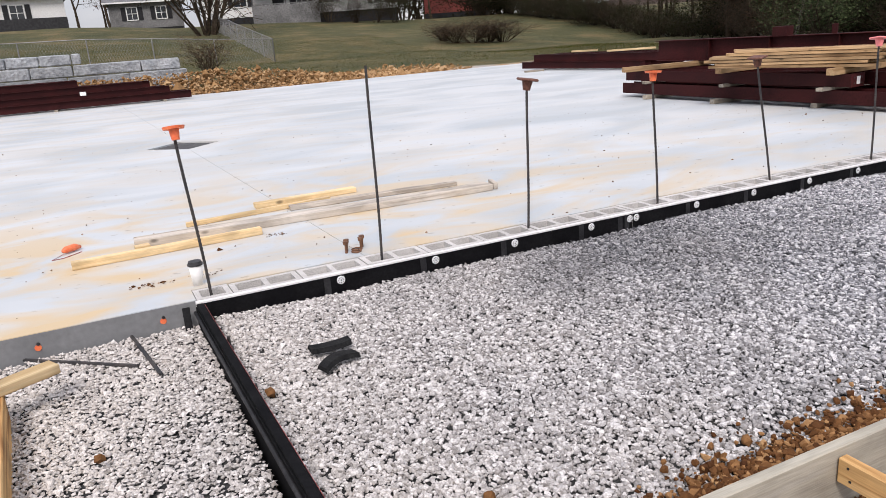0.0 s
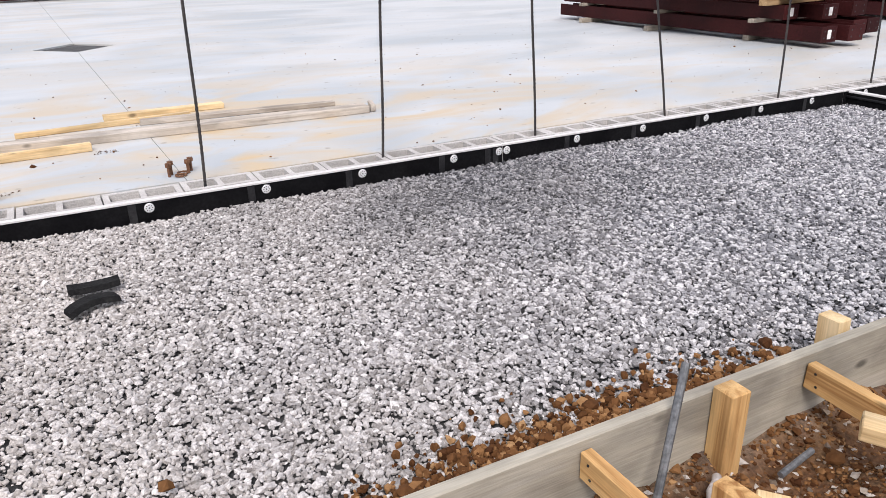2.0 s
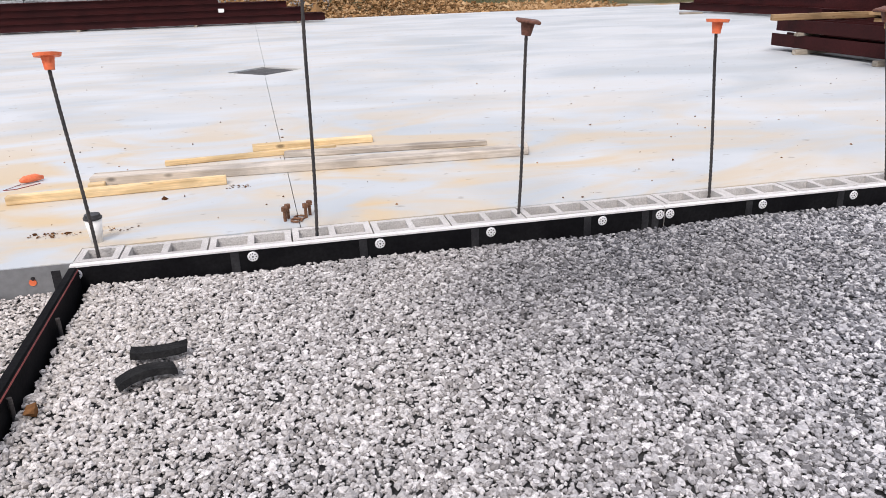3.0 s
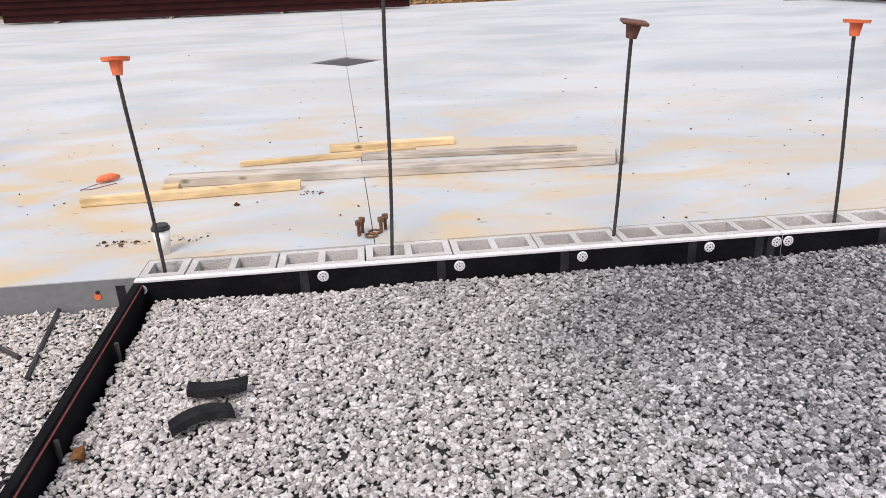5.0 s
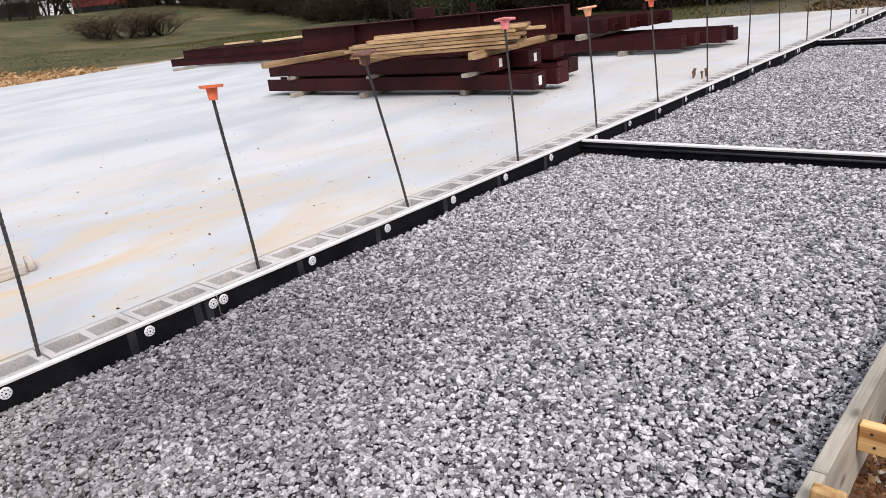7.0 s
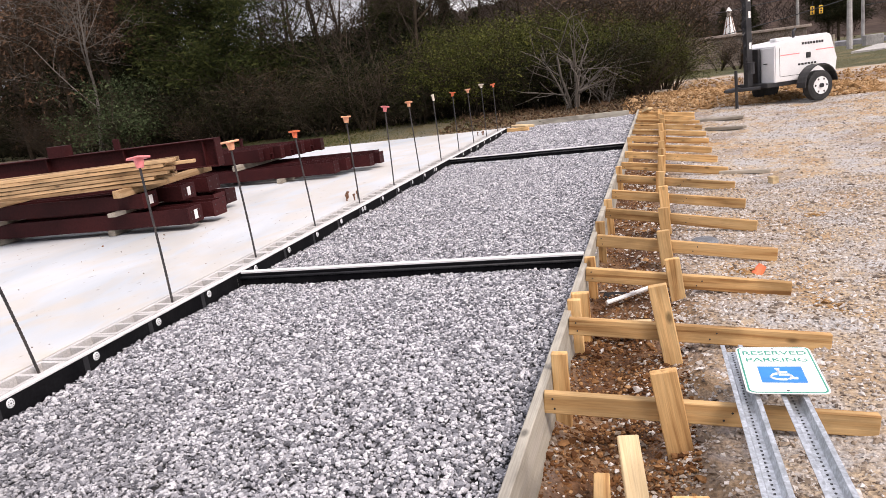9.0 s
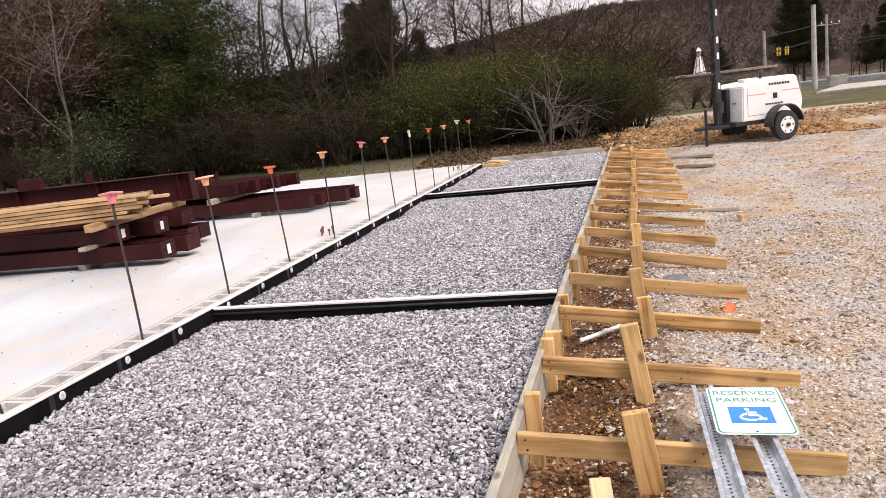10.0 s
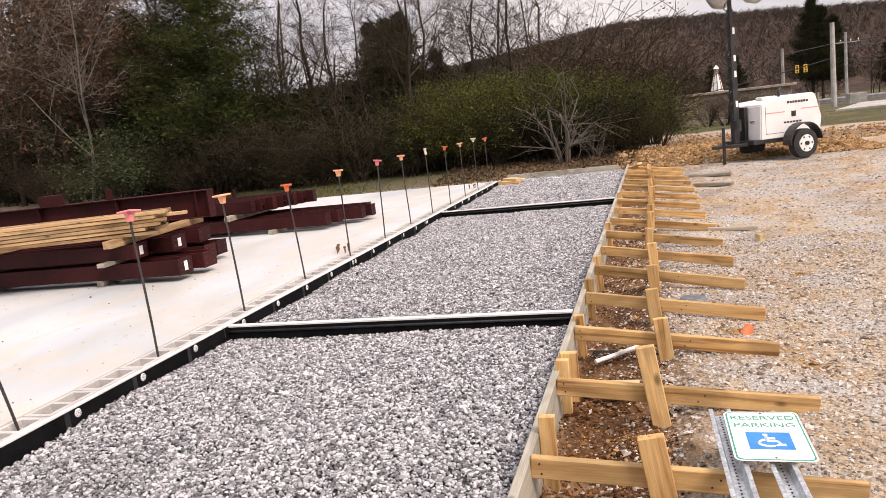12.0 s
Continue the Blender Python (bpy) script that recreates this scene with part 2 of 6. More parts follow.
def ground_mat():
    """Lot gravel, wet clay and winter grass, mixed by the zone attribute (r clay, g grass)."""
    m, n, l, b = base_nodes("ground_soil")
    pos = n.new("ShaderNodeNewGeometry").outputs["Position"]
    at = n.new("ShaderNodeVertexColor"); at.layer_name = "zone"
    sep = n.new("ShaderNodeSeparateColor"); l.new(at.outputs[0], sep.inputs[0])

    def layer(scale, c1, c2, c3, p=(0.35, 0.5, 0.66)):
        t = n.new("ShaderNodeTexNoise"); t.inputs["Scale"].default_value = scale; t.inputs["Detail"].default_value = 8; t.inputs["Roughness"].default_value = 0.7
        l.new(pos, t.inputs[0])
        r = n.new("ShaderNodeValToRGB")
        r.color_ramp.elements[0].position, r.color_ramp.elements[0].color = p[0], rgb(c1)
        r.color_ramp.elements[1].position, r.color_ramp.elements[1].color = p[2], rgb(c3)
        e = r.color_ramp.elements.new(p[1]); e.color = rgb(c2)
        l.new(t.outputs[0], r.inputs[0])
        return r.outputs[0], t.outputs[0]
    gravel, gh = layer(1.3, (0.40, 0.25, 0.12), (0.45, 0.35, 0.24), (0.42, 0.40, 0.38), (0.38, 0.48, 0.58))
    clay, ch = layer(3.0, (0.07, 0.030, 0.013), (0.13, 0.062, 0.027), (0.24, 0.14, 0.068))
    grass, _ = layer(0.35, (0.036, 0.044, 0.009), (0.068, 0.064, 0.017), (0.145, 0.108, 0.042))
    fine = n.new("ShaderNodeTexNoise"); fine.inputs["Scale"].default_value = 55; fine.inputs["Detail"].default_value = 6
    l.new(pos, fine.inputs[0])
    m1 = n.new("ShaderNodeMix"); m1.data_type = "RGBA"
    l.new(sep.outputs[0], m1.inputs[0]); l.new(gravel, m1.inputs[6]); l.new(clay, m1.inputs[7])
    m2 = n.new("ShaderNodeMix"); m2.data_type = "RGBA"
    l.new(sep.outputs[1], m2.inputs[0]); l.new(m1.outputs[2], m2.inputs[6]); l.new(grass, m2.inputs[7])
    g = n.new("ShaderNodeMapRange"); g.inputs[1].default_value, g.inputs[2].default_value, g.inputs[3].default_value, g.inputs[4].default_value = 0.3, 0.7, 0.55, 1.4
    l.new(fine.outputs[0], g.inputs[0])
    hsv = n.new("ShaderNodeHueSaturation"); l.new(m2.outputs[2], hsv.inputs["Color"]); l.new(g.outputs[0], hsv.inputs["Value"])
    l.new(hsv.outputs[0], b.inputs["Base Color"])
    b.inputs["Roughness"].default_value = 0.95
    bp = n.new("ShaderNodeBump"); bp.inputs["Strength"].default_value = 0.7; bp.inputs["Distance"].default_value = 0.03
    l.new(fine.outputs[0], bp.inputs["Height"]); l.new(bp.outputs[0], b.inputs["Normal"])
    return m


M_SLAB = slab_mat()
M_GROUND = ground_mat()
M_SLABEDGE = mat("slab_edge", (0.17, 0.175, 0.18), (0.22, 0.225, 0.23), 2, 30, 0.85, 0.2, grain=0.12)
M_BLOCK = mat("block_concrete", (0.50, 0.48, 0.46), (0.60, 0.58, 0.56), 5, 120, 0.9, 0.6, vary=0.08, grain=0.2)
M_COREFILL = mat("core_grout", (0.16, 0.15, 0.14), (0.24, 0.23, 0.21), 9, 60, 0.95, 0.6)
M_POCKET = mat("dark_grout", (0.055, 0.055, 0.058), (0.09, 0.09, 0.09), 4, 60, 0.95, 0.5)
M_FOAM = mat("foam_edge", (0.66, 0.65, 0.64), (0.76, 0.75, 0.74), 7, 80, 0.7, 0.15, grain=0.1)
M_BLACK = mat("black_facing", (0.004, 0.004, 0.005), (0.009, 0.009, 0.010), 5, 60, 0.8, 0.1, spec=0.08)
M_STRAP = mat("dark_strap", (0.014, 0.014, 0.016), (0.028, 0.028, 0.03), 12, 80, 0.5, 0.1, spec=0.25)
M_WASHER = mat("washer_plastic", (0.72, 0.73, 0.74), (0.8, 0.8, 0.8), 20, 90, 0.4, 0.05, grain=0.06)
M_REDLINE = mat("red_chalk_edge", (0.20, 0.04, 0.04), (0.28, 0.06, 0.05), 12, 60, 0.7, 0.1)
M_REBAR = mat("rebar_steel", (0.035, 0.036, 0.04), (0.075, 0.065, 0.06), 10, 150, 0.6, 0.4, 0.4)
M_REDCAP = mat("orange_cap", (0.80, 0.16, 0.06), (0.88, 0.22, 0.09), 20, 80, 0.5, 0.05, grain=0.1)
M_PINKCAP = mat("pink_cap", (0.85, 0.24, 0.24), (0.9, 0.3, 0.3), 20, 80, 0.5, 0.05, grain=0.1)
M_PEACHCAP = mat("faded_orange_cap", (0.85, 0.38, 0.2), (0.9, 0.46, 0.28), 20, 80, 0.6, 0.05, grain=0.1)
M_BROWNCAP = mat("dirty_cap", (0.11, 0.045, 0.032), (0.17, 0.07, 0.045), 20, 80, 0.7, 0.1)
M_PALECAP = mat("pale_cap", (0.6, 0.5, 0.4), (0.7, 0.6, 0.5), 20, 80, 0.6, 0.1)
M_PINE = wood_mat("pine", (0.60, 0.36, 0.15), (0.71, 0.47, 0.22), (0.33, 0.16, 0.055), 0.24)
M_PALEPINE = wood_mat("pale_pine", (0.64, 0.47, 0.26), (0.71, 0.55, 0.33), (0.54, 0.37, 0.185), 0.25)
M_STACKPINE = wood_mat("handled_pine", (0.42, 0.265, 0.135), (0.50, 0.335, 0.185), (0.26, 0.15, 0.07), 0.25)
M_OLDWOOD = wood_mat("weathered_wood", (0.34, 0.30, 0.24), (0.40, 0.36, 0.30), (0.24, 0.20, 0.15))
M_GREYPLANK = wood_mat("grey_plank", (0.54, 0.48, 0.41), (0.62, 0.56, 0.49), (0.40, 0.34, 0.28), 0.08)
M_FORM = wood_mat("form_board", (0.42, 0.39, 0.32), (0.46, 0.43, 0.37), (0.39, 0.36, 0.30), 0.06)
M_STEEL = mat("primer_red_steel", (0.034, 0.0075, 0.0080), (0.050, 0.0102, 0.0102), 2.5, 40, 0.6, 0.1, grain=0.25, vary=0.25, spec=0.14)
M_GALV = mat("galvanised_steel", (0.45, 0.48, 0.50), (0.62, 0.65, 0.68), 16, 70, 0.38, 0.1, 0.75)
M_PIN = mat("grey_form_pin", (0.13, 0.14, 0.15), (0.20, 0.21, 0.22), 20, 80, 0.55, 0.1, 0.4)
M_RUST = mat("rusty_bolt", (0.12, 0.055, 0.03), (0.22, 0.11, 0.06), 30, 120, 0.8, 0.4, 0.2)
M_WHITE = mat("white_paint", (0.74, 0.74, 0.74), (0.80, 0.80, 0.80), 3, 40, 0.35, 0.05, grain=0.06)
M_PAPER = mat("white_label", (0.78, 0.78, 0.76), (0.84, 0.84, 0.82), 8, 40, 0.6, 0.0, grain=0.05)
M_DARK = mat("dark_metal", (0.012, 0.012, 0.014), (0.03, 0.03, 0.032), 6, 50, 0.5, 0.1)
M_RUBBER = mat("tyre_rubber", (0.015, 0.015, 0.016), (0.03, 0.03, 0.03), 9, 60, 0.8, 0.2)
M_PAD = mat("black_foam_pad", (0.010, 0.010, 0.011), (0.022, 0.022, 0.022), 14, 120, 0.85, 0.5, spec=0.15)
M_GREEN = mat("sign_green", (0.0, 0.26, 0.17), (0.0, 0.30, 0.2), 10, 60, 0.4, 0.0, grain=0.05)
M_BLUE = mat("sign_blue", (0.005, 0.20, 0.55), (0.01, 0.24, 0.6), 10, 60, 0.4, 0.0, grain=0.05)
M_BARK = mat("bark", (0.030, 0.023, 0.016), (0.066, 0.050, 0.036), 6, 40, 0.95, 0.5, vary=0.4, spec=0.1)
M_PALEBARK = mat("pale_bark", (0.11, 0.095, 0.08), (0.18, 0.155, 0.13), 4, 40, 0.9, 0.4, vary=0.15)
M_CLOD = island_mat("clay_clods", [(0.0, (0.06, 0.024, 0.010)), (0.5, (0.15, 0.068, 0.027)), (0.85, (0.27, 0.14, 0.06)), (1.0, (0.42, 0.25, 0.12))], 0.95, 60)
M_STONE = island_mat("crushed_limestone", [(0.0, (0.09, 0.092, 0.103)), (0.30, (0.232, 0.233, 0.249)), (0.68, (0.455, 0.452, 0.470)), (1.0, (0.68, 0.67, 0.68))], 0.85, 110, 0.5, ((0.72, 0.655, 0.59), -1.2, 2.9, 0.66), 0.3, 0.42, (2.75, -0.40, 1.7, 1.15, 0.60))
M_LOTSTONE = island_mat("lot_stone", [(0.0, (0.13, 0.10, 0.08)), (0.3, (0.32, 0.255, 0.19)), (0.65, (0.45, 0.41, 0.37)), (1.0, (0.64, 0.605, 0.57))], 0.9, 90, spec=0.3)


# ---- mesh helpers ----
def part(name, bm, material, parent=None, label="", smooth=False):
    me = bpy.data.meshes.new(name)
    bm.to_mesh(me)
    bm.free()
    me.materials.append(material)
    if smooth:
        for p in me.polygons:
            p.use_smooth = True
    ob = new(name, me)
    ob.parent = parent
    if label:
        ob["label"] = label
    return ob


def piece(name, me, parent, m):
    ob = new(name, me)
    ob.parent = parent
    ob.matrix_local = m
    return ob


def thing(name, m=None, label="", category="", group="", kind=""):
    ob = new(name)
    ob.empty_display_size = 0.1
    if m is not None:
        ob.matrix_world = m
    return tagged(ob, label, category, group, kind)


def add_box(bm, lo, hi, bevel=0.0, m=None):
    vs = [bm.verts.new((x, y, z)) for x in (lo[0], hi[0]) for y in (lo[1], hi[1]) for z in (lo[2], hi[2])]
    fs = []
    for q in ((0, 1, 3, 2), (4, 6, 7, 5), (0, 4, 5, 1), (2, 3, 7, 6), (0, 2, 6, 4), (1, 5, 7, 3)):
        fs.append(bm.faces.new([vs[i] for i in q]))
    if m is not None:
        bmesh.ops.transform(bm, matrix=m, verts=vs)
    if bevel:
        edges = list({e for f in fs for e in f.edges})
        bmesh.ops.bevel(bm, geom=edges, offset=bevel, segments=1, affect="EDGES")
    return bm


def box(lo, hi, bevel=0.0):
    return add_box(bmesh.new(), lo, hi, bevel)


def add_tube(bm, pts, radii, sides=6, cap=True):
    """A tapered tube along a list of points."""
    rings = []
    n = len(pts)
    for i, p in enumerate(pts):
        p = Vector(p)
        d = (Vector(pts[min(i + 1, n - 1)]) - Vector(pts[max(i - 1, 0)]))
        if d.length < 1e-6:
            d = Vector((0, 0, 1))
        d.normalize()
        ref = Vector((1, 0, 0)) if abs(d.x) < 0.9 else Vector((0, 1, 0))
        u = d.cross(ref).normalized()
        v = d.cross(u)
        r = radii[i] if hasattr(radii, "__len__") else radii
        rings.append([bm.verts.new(p + (u * math.cos(a) + v * math.sin(a)) * r) for a in (k * 2 * math.pi / sides for k in range(sides))])
    for a, b in zip(rings, rings[1:]):
        for k in range(sides):
            bm.faces.new((a[k], a[(k + 1) % sides], b[(k + 1) % sides], b[k]))
    if cap:
        bm.faces.new(list(reversed(rings[0])))
        bm.faces.new(rings[-1])
    return bm


def tube(pts, radii, sides=8):
    return add_tube(bmesh.new(), pts, radii, sides)


def extrude_poly(pts, z0, z1):
    """An upright prism over a flat outline."""
    bm = bmesh.new()
    lo = [bm.verts.new((x, y, z0)) for x, y in pts]
    hi = [bm.verts.new((x, y, z1)) for x, y in pts]
    bm.faces.new(hi)
    bm.faces.new(list(reversed(lo)))
    k = len(pts)
    for i in range(k):
        bm.faces.new((lo[i], lo[(i + 1) % k], hi[(i + 1) % k], hi[i]))
    bmesh.ops.recalc_face_normals(bm, faces=bm.faces)
    return bm


def array_mesh(name, verts, faces, material):
    """A mesh straight from number arrays; all faces have the same count of corners."""
    me = bpy.data.meshes.new(name)
    verts = np.asarray(verts, np.float32).reshape(-1, 3)
    faces = np.asarray(faces, np.int32)
    k = faces.shape[1]
    me.vertices.add(len(verts)); me.vertices.foreach_set("co", verts.ravel())
    me.loops.add(faces.size); me.loops.foreach_set("vertex_index", faces.ravel())
    me.polygons.add(len(faces))
    me.polygons.foreach_set("loop_start", np.arange(0, faces.size, k, dtype=np.int32))
    me.polygons.foreach_set("use_smooth", np.zeros(len(faces), bool))
    me.update(calc_edges=True)
    me.materials.append(material)
    return me


T = (1 + 5 ** 0.5) / 2
ICO_V = np.array([(-1, T, 0), (1, T, 0), (-1, -T, 0), (1, -T, 0), (0, -1, T), (0, 1, T), (0, -1, -T), (0, 1, -T), (T, 0, -1), (T, 0, 1), (-T, 0, -1), (-T, 0, 1)]) / 1.9
ICO_F = np.array([(0, 11, 5), (0, 5, 1), (0, 1, 7), (0, 7, 10), (0, 10, 11), (1, 5, 9), (5, 11, 4), (11, 10, 2), (10, 7, 6), (7, 1, 8), (3, 9, 4), (3, 4, 2), (3, 2, 6), (3, 6, 8), (3, 8, 9), (4, 9, 5), (2, 4, 11), (6, 2, 10), (8, 6, 7), (9, 8, 1)])
GYR_V = np.array([(0.86 * math.cos(a * math.pi / 4), 0.86 * math.sin(a * math.pi / 4), 0.5 if a % 2 else -0.5) for a in range(8)] + [(0, 0, 1.0), (0, 0, -1.0)])
GYR_F = np.array([(a, (a + 1) % 8, (a + 2) % 8) if a % 2 == 0 else (a, (a + 2) % 8, (a + 1) % 8) for a in range(8)] + [(a, (a + 2) % 8, 8) for a in (1, 3, 5, 7)] + [((a + 2) % 8, a, 9) for a in (0, 2, 4, 6)])
OCT_V = np.array([(1, 0, 0), (-1, 0, 0), (0, 1, 0), (0, -1, 0), (0, 0, 1), (0, 0, -1)], float)
OCT_F = np.array([(0, 2, 4), (2, 1, 4), (1, 3, 4), (3, 0, 4), (2, 0, 5), (1, 2, 5), (3, 1, 5), (0, 3, 5)])


def rubble(rng, centres, sizes, base_v, base_f, flat=0.62):
    """Angular crushed stones: one uneven, turned polyhedron at each centre."""
    n, k = len(centres), len(base_v)
    v = np.repeat(base_v[None], n, 0) * rng.uniform(0.68, 1.25, (n, k, 1)) + rng.normal(0, 0.13, (n, k, 3))
    v *= np.stack([rng.uniform(0.85, 1.35, n), rng.uniform(0.7, 1.05, n), rng.uniform(flat * 0.75, flat * 1.25, n)], 1)[:, None]
    tilt, turn = rng.normal(0, 0.38, n), rng.uniform(0, 2 * np.pi, n)
    c, s = np.cos(tilt), np.sin(tilt)
    y, z = v[..., 1] * c[:, None] - v[..., 2] * s[:, None], v[..., 1] * s[:, None] + v[..., 2] * c[:, None]
    c, s = np.cos(turn), np.sin(turn)
    x2, y2 = v[..., 0] * c[:, None] - y * s[:, None], v[..., 0] * s[:, None] + y * c[:, None]
    v = np.stack([x2, y2, z], 2) * (sizes[:, None, None] / 2) + centres[:, None]
    f = base_f[None] + (np.arange(n) * k)[:, None, None]
    return v.reshape(-1, 3), f.reshape(-1, 3)


def fields(x, y, s, seed):
    """A smooth value in -1..1 over the plan, from a few crossed waves."""
    r = np.random.default_rng(seed)
    out = np.zeros_like(x, dtype=float)
    for _ in range(7):
        a, ph, k = r.uniform(0, 6.28), r.uniform(0, 6.28), r.uniform(0.6, 1.9) * s
        out += np.sin((x * np.cos(a) + y * np.sin(a)) * k + ph)
    return out / 3.2


# ---- ground ----
SLAB_X0, SLAB_X1, SLAB_Y1 = -9.0, 18.4, 20.4
FORM_Y = -2.72


def form_y(x):
    """The form boards run square to the strips at first, then drift outwards."""
    return FORM_Y - 0.0145 * max(0.0, x - 4.0)


P2X, P3X, ENDX = 6.47, 13.15, 19.9


def ground_height(x, y):
    x, y = np.asarray(x, float), np.asarray(y, float)
    z = np.full(np.broadcast(x, y).shape, -0.20)
    z = z + 0.018 * fields(x, y, 2.3, 5) + 0.012 * fields(x, y, 6.5, 6)
    # the trench beside the form boards
    tr = np.clip(1 - np.abs(y + 3.0) / 0.42, 0, 1) * (x < ENDX + 0.3) * (x > -0.6)
    z = z - 0.10 * tr + 0.03 * fields(x, y, 11.0, 7) * (tr > 0)
    # under the slab and the gravel beds the soil lies lower
    z = np.where((y > FORM_Y - 0.02) & (y < SLAB_Y1) & (x < ENDX) & (x > -9.5), -0.33, z)
    # grass bank behind the slab, rising to the houses
    bank = np.interp(y, [20.4, 22, 35, 62, 130, 900], [-0.06, 0.12, 0.5, 3.25, 4.1, 4.1])
    bank = bank + 0.5 * np.clip((8 - x) / 8, 0, 1) * np.clip((y - 22) / 8, 0, 1) - 0.55 * np.clip((x - 14) / 16, 0, 1) * np.clip((y - 21) / 16, 0, 1)
    z = np.where(y >= SLAB_Y1, bank + 0.04 * fields(x, y, 0.7, 8), z)
    # strip past the far end and the dirt rise behind the lot
    east = np.clip((x - ENDX) / 2.5, 0, 1)
    z = np.where((x >= ENDX) & (y < SLAB_Y1), -0.2 + 0.22 * east * (y > -8) + 0.05 * fields(x, y, 0.9, 9) * east, z)
    return z


def graded(lo, hi, a, b, step, growth):
    core = list(np.arange(a, b, step))
    left, right, s = [], [], step
    p = a
    while p > lo:
        s *= growth; p -= s; left.append(p)
    s, p = step, core[-1]
    while p < hi:
        s *= growth; p += s; right.append(p)
    return np.array(left[::-1] + core + right)


gx = graded(-500, 900, -2.0, 21.0, 0.10, 1.10)
gy = np.concatenate([graded(-500, -4.7, -5.0, -4.6, 0.10, 1.07)[:-1], np.arange(-4.55, -2.6, 0.05), np.array([-2.2, 0, 6, 14, 20.2]), graded(20.4, 900, 20.4, 27, 0.35, 1.10)])
gy = np.unique(np.round(gy, 4))
GX, GY = np.meshgrid(gx, gy, indexing="ij")
GZ = ground_height(GX, GY)
nx, ny = GX.shape
ids = np.arange(nx * ny).reshape(nx, ny)
gf = np.stack([ids[:-1, :-1], ids[1:, :-1], ids[1:, 1:], ids[:-1, 1:]], -1).reshape(-1, 4)
gm = array_mesh("ground", np.stack([GX, GY, GZ], -1), gf, M_GROUND)
zone = gm.color_attributes.new("zone", "FLOAT_COLOR", "POINT")
nse = fields(GX, GY, 3.2, 12)
clay = np.clip(1.45 - np.abs(GY + 3.04 + 0.06 * nse) / 0.40, 0, 1) * (GX < ENDX) * (GX > -0.6)
clay = np.maximum(clay, 0.45 * np.clip(nse - 0.25, 0, 1) * (GY < -3) * (GX < 22))
clay = np.maximum(clay, np.clip(1 - np.abs(GX - 21.6) / 1.6, 0, 1) * 0.8 * (GY < -2.4))
clay = np.maximum(clay, 0.7 * ((GX > 25) & (GX < 60) & (GY > -2)))
clay = np.maximum(clay, np.clip(1 - np.abs(GX - 27.5) / 3.5, 0, 1) * 0.8 * (GY < -4.0))
grass = ((GY > SLAB_Y1 + 0.9) | ((GX > SLAB_X1 + 0.4) & (GY > 0.6)) | ((GX > ENDX + 0.7) & (GY > -2.9)) | (GX > 33)).astype(float) * (1 - 0.8 * ((GX > 25) & (GX < 60) & (GY > -2) & (GY < 25)))
litter = (GX > ENDX + 0.7) & (GX < 26) & (GY > -2.9) & (GY < 1.8)
clay, grass = np.where(litter, 0.8, clay), np.where(litter, 0.45, grass)
cz = np.stack([clay, grass, np.zeros_like(clay), np.ones_like(clay)], -1).astype(np.float32)
zone.data.foreach_set("color", cz.reshape(-1))
for p in gm.polygons:
    p.use_smooth = True
tagged(new("ground", gm), "gravel lot with clay and winter grass banks", "ground", kind="structure")

# ---- slab, with a saw cut and a diamond block-out ----
JX, DY, DR = 0.87, 7.36, 0.52
JA, JB = 1.06, 0.55  # where the saw cut meets the near and the far edge
slab = thing("floor", label="freshly poured pale concrete slab with ochre stains", category="floor", kind="structure")
g2 = 0.0022
part("slab_panel", extrude_poly([(SLAB_X0, 0.007), (-0.004, 0.007), (-0.004, 0.205), (JA - g2, 0.205), (JX - g2, DY - DR), (JX - DR, DY), (JX - g2, DY + DR), (JB - g2, SLAB_Y1), (SLAB_X0, SLAB_Y1)], -0.30, 0.0), M_SLAB, slab)
part("slab_panel", extrude_poly([(JA + g2, 0.205), (SLAB_X1, 0.205), (SLAB_X1, SLAB_Y1), (JB + g2, SLAB_Y1), (JX + g2, DY + DR), (JX + DR, DY), (JX + g2, DY - DR)], -0.30, 0.0), M_SLAB, slab)
part("slab_apron", box((SLAB_X0, 0.0, -0.30), (-0.004, 0.0065, -0.004)), M_SLABEDGE, slab, "trowelled grey slab edge")
part("column_pocket", extrude_poly([(JX, DY - DR), (JX + DR, DY), (JX, DY + DR), (JX - DR, DY)], -0.12, -0.02), M_POCKET, slab, "dark diamond-shaped column pocket")
part("joint_filler", extrude_poly([(JA - 0.02, 0.21), (JA + 0.02, 0.21), (JX + 0.02, DY), (JB + 0.02, SLAB_Y1), (JB - 0.02, SLAB_Y1), (JX - 0.02, DY)], -0.28, -0.025), M_DARK, slab)


